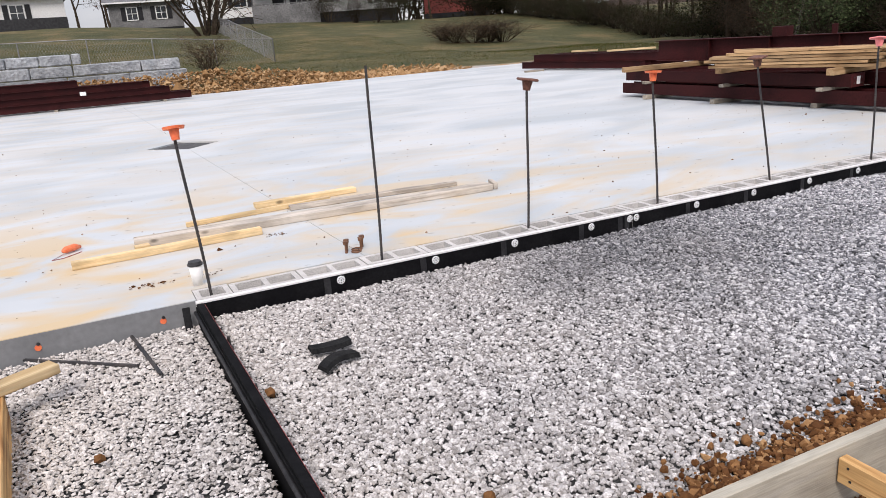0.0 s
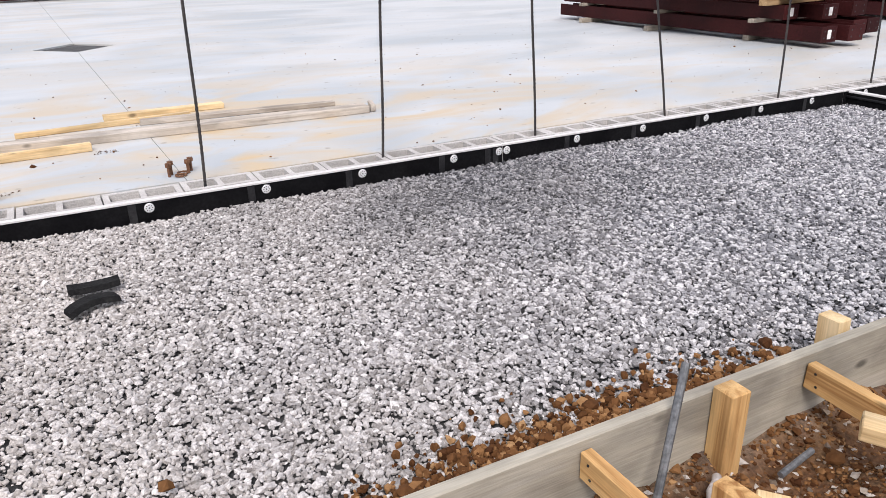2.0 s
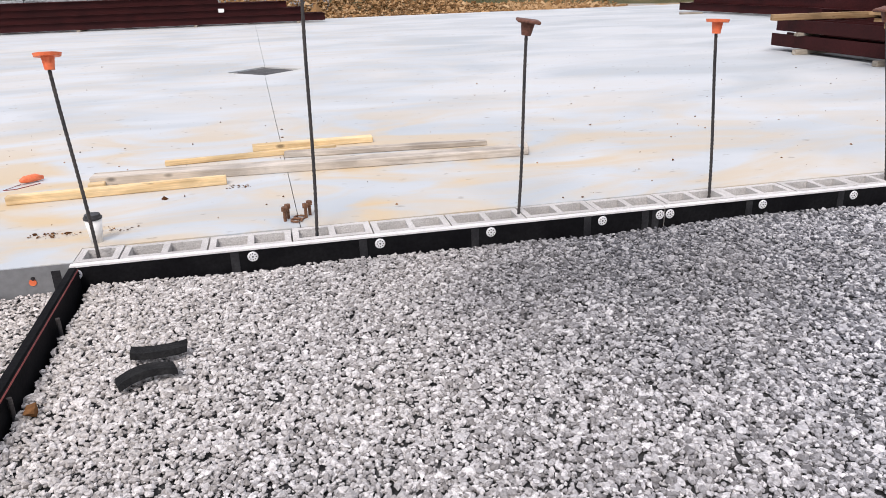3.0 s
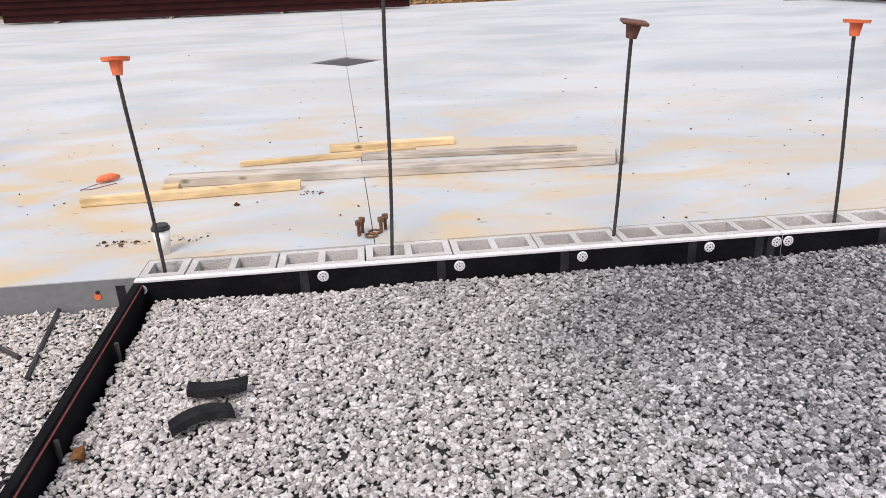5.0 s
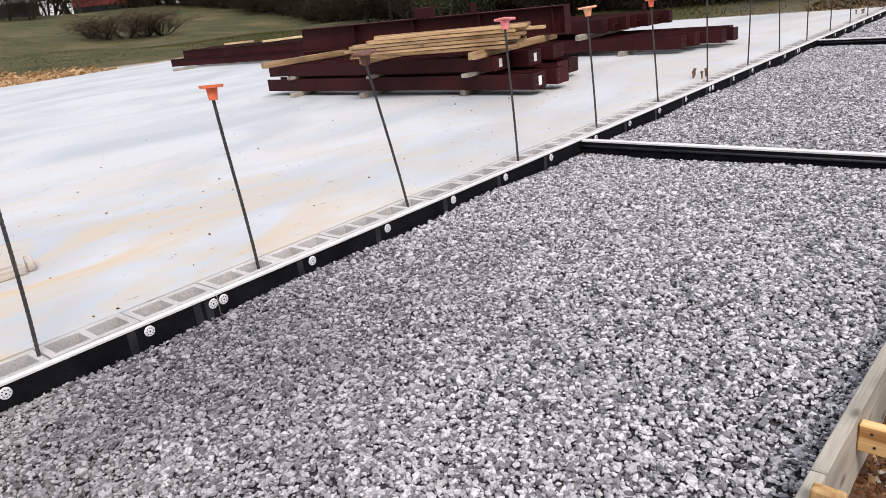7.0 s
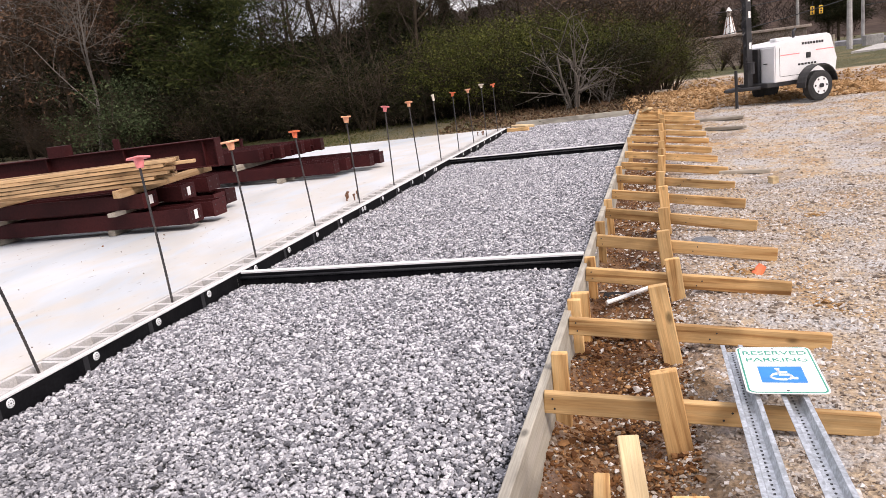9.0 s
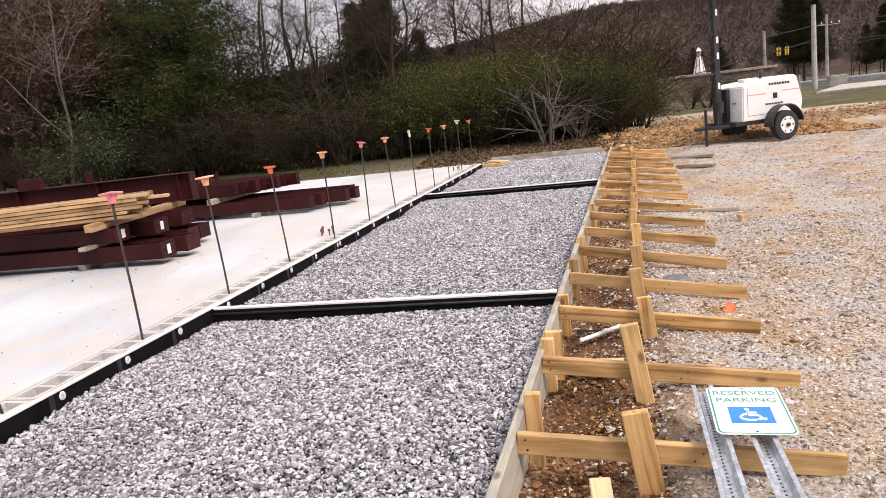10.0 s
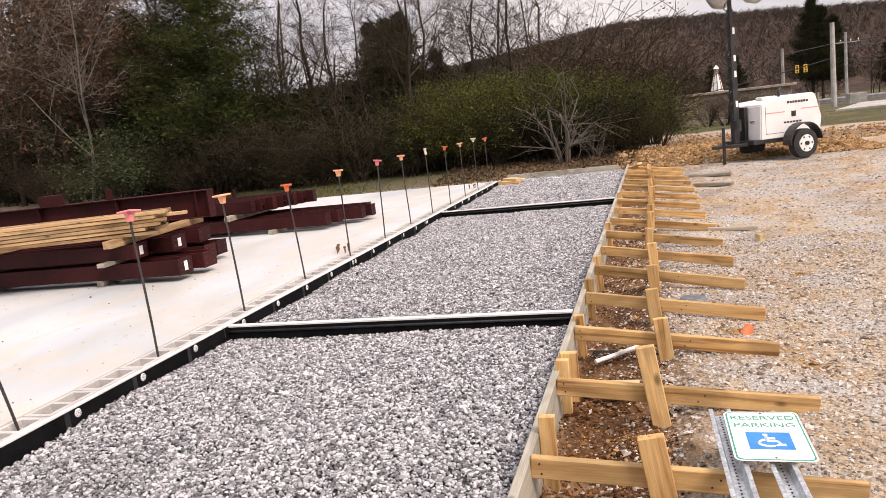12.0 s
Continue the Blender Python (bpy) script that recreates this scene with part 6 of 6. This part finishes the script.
for az, d, s in ((-11.7, 105, 1.45), (-12.3, 100, 1.25), (-13.0, 108, 1.2), (-6.9, 100, 0.75), (-3.4, 104, 0.6), (-17.0, 100, 0.9), (-16.0, 104, 0.7), (-4.0, 95, 0.6), (-5.2, 110, 0.7)):
    plant(K_PINE, spot(az, d, s, rt.uniform(0, 6)))
for i in range(26):
    az = rt.uniform(-24, 3)
    plant(rt.choice(K_BARE), spot(az, rt.uniform(84, 118), rt.uniform(0.45, 0.8), rt.uniform(0, 6)))

# ---- grass tufts on the strip and the bank ----
M_TUFT = island_mat("winter_grass", [(0.0, (0.034, 0.052, 0.011)), (0.5, (0.064, 0.072, 0.018)), (1.0, (0.14, 0.112, 0.044))], 0.9, 10, 0)
rgx = np.random.default_rng(95)
n = 60000
tx = np.where(rgx.random(n) < 0.4, rgx.uniform(18.6, 25, n), rgx.uniform(-8, 26, n))
ty = np.where(tx > 18.6, rgx.uniform(1.0, 30, n), rgx.uniform(22.5, 46, n))
k = ~((tx < 3.5) & (ty < 23.2))
tx, ty = tx[k], ty[k]
n = len(tx)
tz = ground_height(tx, ty)
a, wd, ht = rgx.uniform(0, 6.28, n), rgx.uniform(0.008, 0.02, n), rgx.uniform(0.02, 0.07, n)
dx_, dy_ = np.cos(a) * wd, np.sin(a) * wd
v = np.stack([np.stack([tx - dx_, ty - dy_, tz - 0.01], 1), np.stack([tx + dx_, ty + dy_, tz - 0.01], 1), np.stack([tx + rgx.normal(0, 0.05, n), ty + rgx.normal(0, 0.05, n), tz + ht], 1)], 1)
tagged(new("grass", array_mesh("grass", v.reshape(-1, 3), np.arange(n * 3).reshape(n, 3), M_TUFT)), "short winter grass, green and straw-coloured", "grass", kind="stuff")

# ---- light tower trailer on the lot ----
LT = thing("light_tower", pose(20.30, -6.365, -0.20, 0, 0, 122), "white towable light tower with a black mast on the lot", "light tower")
bm = extrude_poly([(-0.78, 0.48), (-0.84, 0.86), (-0.68, 1.37), (-0.60, 1.43), (0.68, 1.35), (0.83, 1.26), (0.87, 0.48)], -0.52, 0.52)
bmesh.ops.bevel(bm, geom=list(bm.edges), offset=0.022, segments=2, affect="EDGES")
bmesh.ops.rotate(bm, verts=bm.verts, matrix=Matrix.Rotation(radians(90), 3, "X"))
part("canopy", bm, M_WHITE, LT, "white moulded engine cover")
part("door_seam", box((-0.60, 0.5195, 0.60), (0.72, 0.5225, 0.608)), M_STRAP, LT, "dark door seam")
part("door_seam", box((0.72, 0.5195, 0.60), (0.728, 0.5225, 1.22)), M_STRAP, LT, "dark door seam")
part("chassis", box((-0.72, -0.50, 0.40), (1.05, 0.50, 0.50), 0.01), M_DARK, LT)
part("drawbar", tube([(1.1, 0.35, 0.42), (1.75, 0.0, 0.42)], 0.04, 6), M_DARK, LT)
part("drawbar", tube([(1.1, -0.35, 0.42), (1.75, 0.0, 0.42)], 0.04, 6), M_DARK, LT)
jack = part("jack", tube([(1.55, 0.12, 0.02), (1.55, 0.12, 0.85)], 0.035, 8), M_DARK, LT)
part("foot", box((1.47, 0.04, 0.0), (1.63, 0.20, 0.025), 0.004), M_DARK, jack)
part("outrigger", tube([(1.35, 0.35, 0.75), (1.35, 0.35, 1.0)], 0.09, 10), M_DARK, LT)
part("filler_cap", box((0.15, 0.0, 1.36), (0.55, 0.22, 1.44), 0.02), M_WHITE, LT)
part("exhaust", tube([(-0.2, -0.1, 1.3), (-0.2, -0.1, 1.55), (-0.26, -0.1, 1.6)], 0.03, 8), M_DARK, LT)
part("stripe", box((-0.74, 0.5205, 1.08), (-0.25, 0.5235, 1.10)), M_PINKCAP, LT, "faded red stripe")
part("stripe", box((0.20, 0.5205, 1.05), (0.70, 0.5235, 1.07)), M_PINKCAP, LT, "faded red stripe")
part("latch", box((-0.10, 0.5205, 0.94), (0.02, 0.535, 1.06), 0.005), M_DARK, LT, "black door latch")
for i in range(8):
    part("logo_bar", box((-0.45 + 0.075 * i, 0.5215, 1.235), (-0.395 + 0.075 * i, 0.5245, 1.285)), M_STRAP, LT, "dark maker's mark bar")
for i in range(6):
    part("text_bar", box((-0.25 + 0.085 * i, 0.5215, 0.80), (-0.19 + 0.085 * i, 0.5245, 0.84)), M_STRAP, LT, "dark unreadable lettering bar")
for i, (yy, zz) in enumerate(((0.2, 1.0), (0.0, 0.8), (-0.2, 0.74))):
    part("hinge", box((0.86, yy, zz - 0.1), (0.885, yy + 0.1, zz - 0.08)), M_DARK, LT)
for sgn in (1, -1):
    w = part("wheel", bmesh.new(), M_RUBBER, LT)
    wm = bmesh.new()
    y0 = 0.82 * sgn
    add_tube(wm, [(0, y0 - 0.10, 0.33), (0, y0 - 0.085, 0.33), (0, y0 + 0.085, 0.33), (0, y0 + 0.10, 0.33)], [0.26, 0.325, 0.325, 0.26], 28)
    wm.to_mesh(w.data); wm.free()
    w.data.materials.append(M_RUBBER)
    rm = bmesh.new()
    add_tube(rm, [(0, y0 + sgn * 0.098, 0.33), (0, y0 + sgn * 0.112, 0.33), (0, y0 + sgn * 0.095, 0.33)], [0.20, 0.19, 0.12], 22)
    part("rim", rm, M_WHITE, w, "white spoked rim")
    for q in range(6):
        qa = q * math.pi / 3
        part("vent", tube([(0.15 * math.cos(qa), y0 + sgn * 0.108, 0.33 + 0.15 * math.sin(qa)), (0.15 * math.cos(qa), y0 + sgn * 0.116, 0.33 + 0.15 * math.sin(qa))], 0.022, 8), M_DARK, w)
    part("hub", tube([(0, y0 + sgn * 0.09, 0.33), (0, y0 + sgn * 0.15, 0.33)], 0.045, 10), M_DARK, w)
    fm = bmesh.new()
    pts = [(0.42 * math.cos(a), 0.36 + 0.42 * math.sin(a)) for a in (radians(d) for d in range(-5, 190, 15))]
    rows = [[fm.verts.new((px_, y0 + sgn * dy__, pz_)) for px_, pz_ in pts] for dy__ in (-0.13, 0.13)]
    for q in range(len(pts) - 1):
        fm.faces.new((rows[0][q], rows[0][q + 1], rows[1][q + 1], rows[1][q]))
    part("mudguard", fm, M_DARK, LT, "black mudguard").modifiers.new("thick", "SOLIDIFY").thickness = 0.02
mast = part("mast", box((1.060, -0.07, 0.45), (1.200, 0.07, 2.4), 0.006), M_DARK, LT, "black telescopic mast")
part("mast_stage", box((1.080, -0.05, 2.4), (1.180, 0.05, 3.45), 0.005), M_DARK, mast)
part("mast_stage", box((1.095, -0.035, 3.45), (1.165, 0.035, 4.35), 0.005), M_DARK, mast)
part("mast_brace", box((0.880, -0.12, 0.5), (0.960, 0.12, 1.25), 0.005), M_DARK, LT)
part("cable", tube([(1.230, 0.05, 1.0)] + [(1.23 + 0.05 * math.cos(i * 1.9), 0.06 * math.sin(i * 1.9), 1.0 + i * 0.085) for i in range(1, 36)], 0.012, 5), M_DARK, mast, "coiled black cable")
for i, z in enumerate((1.280, 1.95, 2.3, 2.9)):
    part("sticker", box((1.080, 0.0705, z), (1.140, 0.0725, z + 0.14)), M_PAPER, mast, "white sticker")
part("lamp_bar", box((1.080, -0.75, 4.02), (1.180, 0.75, 4.08), 0.005), M_DARK, mast)
M_LENS = mat("lamp_lens", (0.60, 0.62, 0.60), (0.72, 0.74, 0.72), 9, 40, 0.15, 0.05)
for yy, zz, rz in ((0.62, 3.72, 20), (-0.50, 3.80, -15), (0.35, 4.15, 10), (-0.75, 4.2, 0)):
    lamp = part("lamp_head", tube([(0.900, yy, zz - 0.02), (1.080, yy, zz), (1.240, yy, zz + 0.04), (1.300, yy, zz + 0.05)], [0.26, 0.25, 0.15, 0.05], 16), M_GALV, mast, "round metal floodlight", True)
    part("lens", tube([(0.880, yy, zz - 0.021), (0.905, yy, zz - 0.02)], 0.245, 16), M_LENS, lamp, "glass lens")


# ---- poles, wires, signals, building and road beyond the lot ----
M_POLEWOOD = mat("grey_pole", (0.25, 0.24, 0.23), (0.36, 0.35, 0.33), 2, 20, 0.9, 0.2, vary=0.2)


def utility_pole(az, d, top, arm=False, r=0.17):
    x, y = E0[0] + d * math.cos(radians(az)), E0[1] + d * math.sin(radians(az))
    p = thing("utility_pole", pose(x, y, 0), "grey utility pole beside the road", "utility pole", "utility poles")
    part("pole", tube([(0, 0, -0.8), (0, 0, top)], [r, r * 0.75], 10), M_POLEWOOD, p)
    if arm:
        part("crossarm", box((-0.05, -1.1, top - 0.9), (0.05, 1.1, top - 0.78)), M_POLEWOOD, p)
        for yy in (-1.0, -0.4, 0.4, 1.0):
            part("insulator", tube([(0, yy, top - 0.78), (0, yy, top - 0.6)], 0.05, 6), M_PAPER, p)
    return x, y


p1 = utility_pole(-12.93, 60, 5.6, r=0.20)
p2 = utility_pole(-13.70, 75, 5.7, True, 0.15)
p3 = utility_pole(-9.86, 60, 4.3, r=0.13)


def wire(a, b, sag):
    pts = []
    for i in range(13):
        f = i / 12
        pts.append((a[0] + (b[0] - a[0]) * f, a[1] + (b[1] - a[1]) * f, a[2] + (b[2] - a[2]) * f - sag * 4 * f * (1 - f)))
    o = part("power_line", tube(pts, 0.035, 4), M_DARK)
    tagged(o, "black overhead power line", "power line", "power lines")


wire((p2[0], p2[1], 4.9), (60, -45, 6.2), 0.5)
wire((p2[0], p2[1], 3.4), (58, -45, 4.6), 0.6)
wire((p2[0], p2[1], 2.9), (58, -45, 5.9), 0.5)
wire((p2[0], p2[1], 5.0), (72, 5, 3.6), 0.5)
wire((p1[0], p1[1], 3.2), (62, 3, 0.8), 0.4)
wire((p2[0], p2[1], 4.4), (90, -60, 7.5), 0.5)
M_SIGNAL = mat("signal_yellow", (0.75, 0.42, 0.02), (0.8, 0.48, 0.04), 4, 30, 0.5, 0.0)
for dy_ in (-0.30, 0.30):
    s = thing("traffic_signal", pose(66, -15.86 + dy_, 2.85) @ Matrix.Scale(0.6, 4), "yellow hanging traffic signal", "traffic light", "traffic signals")
    part("housing", box((-0.12, -0.22, -0.5), (0.12, 0.22, 0.5), 0.03), M_SIGNAL, s)
    for zz in (-0.32, 0.0, 0.32):
        part("lens", tube([(-0.13, 0, zz), (-0.12, 0, zz)], 0.12, 10), M_DARK, s)
    part("hanger", tube([(0, 0, 0.5), (0, 0, 1.1)], 0.03, 6), M_DARK, s)
M_SHED = mat("brown_siding", (0.24, 0.20, 0.17), (0.32, 0.265, 0.22), 0.8, 8, 0.8, 0.2)
shed = thing("roadside_building", label="low brown flat-roofed building beyond the lot", category="building")
part("wall", box((43.5, -11.0, -0.5), (50, -4.0, 1.54), 0.02), M_SHED, shed)
part("roof", box((43.3, -11.2, 1.54), (50.2, -3.8, 1.68), 0.02), M_SHED, shed, "dark flat roof edge")
for i in range(12):
    part("siding_rib", box((43.46, -10.9 + i * 0.57, -0.4), (43.5, -10.82 + i * 0.57, 1.54)), M_SHED, shed)
belfry = thing("roof_tower", pose(62, -9.2, 0.22) @ Matrix.Diagonal((0.55, 0.55, 0.8, 1)), "small white tapering roof tower with a cupola", "tower")
bm = bmesh.new()
bmesh.ops.create_cone(bm, cap_ends=True, segments=8, radius1=1.15, radius2=0.35, depth=2.6, matrix=pose(0, 0, 2.3))
part("tapered_roof", bm, M_PAPER, belfry, "white tapering roof")
for q in range(8):
    qa = q * math.pi / 4
    part("rib", tube([(1.16 * math.cos(qa), 1.16 * math.sin(qa), 1.0), (0.36 * math.cos(qa), 0.36 * math.sin(qa), 3.6)], 0.05, 4), M_RUST, belfry, "brown rib")
part("cupola", tube([(0, 0, 3.6), (0, 0, 4.1)], 0.28, 8), M_SHED, belfry)
part("cupola_roof", tube([(0, 0, 4.1), (0, 0, 4.45)], [0.42, 0.05], 8), M_PAPER, belfry)
part("base", box((-1.3, -1.3, -0.5), (1.3, 1.3, 1.02)), M_SHED, belfry)
M_ROAD = mat("asphalt", (0.17, 0.17, 0.18), (0.24, 0.24, 0.25), 0.3, 8, 0.9, 0.1)
road = part("road", extrude_poly([(62, -140), (70, -140), (80, -16), (96, 60), (88, 60), (72, -16)], -0.35, 0.16), M_ROAD)
tagged(road, "grey asphalt road beyond the lot", "road", kind="structure")
pave = part("pavement", extrude_poly([(44, -60), (56, -60), (62, -19), (50, -14.5)], -0.4, -0.12), mat("pale_drive", (0.36, 0.34, 0.32), (0.46, 0.44, 0.41), 0.4, 6, 0.95, 0.1))
tagged(pave, "pale gravel driveway by the road", "driveway", kind="structure")
for i in range(5):
    o = part("fence_post", tube([(44 + i * 1.5, -11.6 - i * 0.5, -0.4), (44 + i * 1.5, -11.6 - i * 0.5, 1.0)], 0.06, 6), M_OLDWOOD)
    tagged(o, "weathered fence post beyond the lot", "post", "fence posts")
o = part("utility_box", box((63.5, -19.8, -0.3), (64.5, -18.6, 0.55), 0.03), M_POLEWOOD)
tagged(o, "grey utility cabinet beside the road", "cabinet")

# ---- houses, barn and chain-link fence on the bank ----
M_SIDING = mat("white_siding", (0.66, 0.66, 0.65), (0.74, 0.74, 0.73), 0.6, 10, 0.7, 0.1, grain=0.08)
M_GLASS, gn, gl, gb = base_nodes("window_glass")
gb.inputs["Base Color"].default_value, gb.inputs["Roughness"].default_value = (0.03, 0.035, 0.04, 1), 0.08
M_ROOF = mat("grey_shingles", (0.13, 0.13, 0.14), (0.21, 0.21, 0.22), 1.2, 9, 0.9, 0.3)
M_BARN = mat("red_siding", (0.17, 0.035, 0.03), (0.24, 0.05, 0.04), 0.8, 9, 0.8, 0.2)
M_GREYDECK = mat("grey_deck", (0.13, 0.13, 0.13), (0.20, 0.20, 0.20), 1.0, 9, 0.9, 0.2)


def window(parent, x, z, w, h):
    f = part("window", box((x - w / 2 - 0.06, -0.06, z - 0.06), (x + w / 2 + 0.06, -0.002, z + h + 0.06)), M_PAPER, parent, "white window frame")
    for i in range(2):
        for j in range(2):
            part("pane", box((x - w / 2 + i * w / 2 + 0.025, -0.075, z + j * h / 2 + 0.025), (x - w / 2 + (i + 1) * w / 2 - 0.025, -0.062, z + (j + 1) * h / 2 - 0.025)), M_GLASS, f)
    for s in (-1, 1):
        part("shutter", box((x + s * (w / 2 + 0.30) - 0.2, -0.05, z - 0.04), (x + s * (w / 2 + 0.30) + 0.2, -0.004, z + h + 0.04)), M_STRAP, parent, "dark shutter")


def house(m, length, depth, wall_h, label, windows, wall_mat):
    h = thing("house", m, label, "house", "houses on the bank")
    part("wall", box((0, 0, 0), (length, depth, wall_h), 0.01), wall_mat, h)
    part("foundation", box((0.02, 0.02, -1.2), (length - 0.02, depth - 0.02, -0.002)), M_STRAP, h)
    bm = bmesh.new()
    e = 0.45
    vs = [bm.verts.new(c) for c in ((-e, -e, wall_h), (length + e, -e, wall_h), (length + e, depth + e, wall_h), (-e, depth + e, wall_h), (-e, depth / 2, wall_h + 1.9), (length + e, depth / 2, wall_h + 1.9))]
    for q in ((0, 1, 5, 4), (2, 3, 4, 5), (0, 4, 3), (1, 2, 5), (0, 3, 2, 1)):
        bm.faces.new([vs[i] for i in q])
    part("roof", bm, M_ROOF, h)
    part("gutter", box((-e, -e - 0.08, wall_h - 0.12), (length + e, -e, wall_h + 0.01)), M_PAPER, h)
    for w in windows:
        window(h, *w)
    return h


hz = 3.75
main_house = house(pose(10.6, 66.2, hz + 0.1, 0, 0, -15.5), 17.4, 7.0, 2.5, "long white house with dark shutters and a grey porch", [(3.4, 0.9, 1.1, 1.25), (8.8, 0.9, 0.9, 1.25), (11.2, 0.8, 1.0, 1.3), (13.6, 1.2, 0.6, 0.9), (15.6, 0.5, 0.8, 1.6), (16.5, 0.5, 0.8, 1.6)], M_SIDING)
part("porch_deck", box((4.5, -2.6, -0.4), (10.2, -0.01, 0.0)), M_GREYDECK, main_house)
for i in range(7):
    part("porch_post", box((4.55 + i * 0.93, -2.58, 0.0), (4.65 + i * 0.93, -2.48, 2.3 if i % 3 == 0 else 0.9)), M_GREYDECK, main_house)
part("porch_rail", box((4.5, -2.58, 0.82), (10.2, -2.5, 0.9)), M_GREYDECK, main_house)
part("porch_skirt", box((4.5, -2.62, -0.9), (10.2, -2.57, 0.78)), M_GREYDECK, main_house, "grey slatted skirt")
part("porch_roof", box((4.2, -2.9, 2.3), (10.5, -0.5, 2.42)), M_ROOF, main_house)
part("porch_door", box((6.2, -0.05, 0.0), (7.2, -0.004, 2.0)), M_STRAP, main_house, "dark door")
part("porch_door", box((7.7, -0.05, 0.5), (9.0, -0.004, 1.8)), M_GLASS, main_house, "dark porch window")
h2 = house(pose(-11.6, 66.0, 3.6, 0, 0, 3), 11.5, 7.0, 2.8, "white house with a dark basement wall", [(3, 1.0, 1.0, 1.2), (8, 1.0, 1.0, 1.2)], M_SIDING)
part("basement", box((-0.05, -0.08, -0.5), (11.55, -0.004, 1.15)), M_DARK, h2, "dark lower wall")
h3 = house(pose(3.5, 74, 3.7, 0, 0, -6), 6.5, 6, 2.4, "grey house behind leafless trees", [(2.0, 0.8, 0.9, 1.1), (4.6, 0.8, 0.9, 1.1)], M_GREYDECK)
barn = house(pose(38.6, 80.0, 3.6, 0, 0, -28), 8.0, 6.0, 2.6, "red-walled barn with a dark roof", [], M_BARN)

M_WIRE = mat("fence_wire", (0.22, 0.22, 0.22), (0.30, 0.30, 0.30), 3, 20, 0.6, 0.0, 0.4)


def chain_fence(a, b):
    ax_, ay_ = a
    bx_, by_ = b
    ln = math.hypot(bx_ - ax_, by_ - ay_)
    n_ = int(ln / 2.6)
    fnc = thing("chain_link_fence", label="grey chain-link fence on the grass bank", category="fence", group="fences")
    zs = [float(ground_height(ax_ + (bx_ - ax_) * i / n_, ay_ + (by_ - ay_) * i / n_)) for i in range(n_ + 1)]
    wires_ = bmesh.new()
    for i in range(n_ + 1):
        f = i / n_
        x, y = ax_ + (bx_ - ax_) * f, ay_ + (by_ - ay_) * f
        part("post", tube([(x, y, zs[i] - 0.1), (x, y, zs[i] + 1.2)], 0.032, 6), M_WIRE, fnc)
        if i < n_:
            x1, y1 = ax_ + (bx_ - ax_) * (i + 1) / n_, ay_ + (by_ - ay_) * (i + 1) / n_
            part("rail", tube([(x, y, zs[i] + 1.17), (x1, y1, zs[i + 1] + 1.17)], 0.024, 5), M_WIRE, fnc)
            m_ = 22
            for j in range(m_):
                for s in (1, -1):
                    fa, fb = (j / m_, (j + 4) / m_) if s > 0 else ((j + 4) / m_, j / m_)
                    if max(fa, fb) > 1:
                        continue
                    add_tube(wires_, [(x + (x1 - x) * fa, y + (y1 - y) * fa, zs[i] + (zs[i + 1] - zs[i]) * fa + 0.03), (x + (x1 - x) * fb, y + (y1 - y) * fb, zs[i] + (zs[i + 1] - zs[i]) * fb + 1.15)], 0.0035, 3, False)
    part("mesh", wires_, M_WIRE, fnc, "woven wire mesh")


chain_fence((9.0, 34.9), (-14.0, 36.5))
chain_fence((9.0, 34.9), (9.9, 57.0))
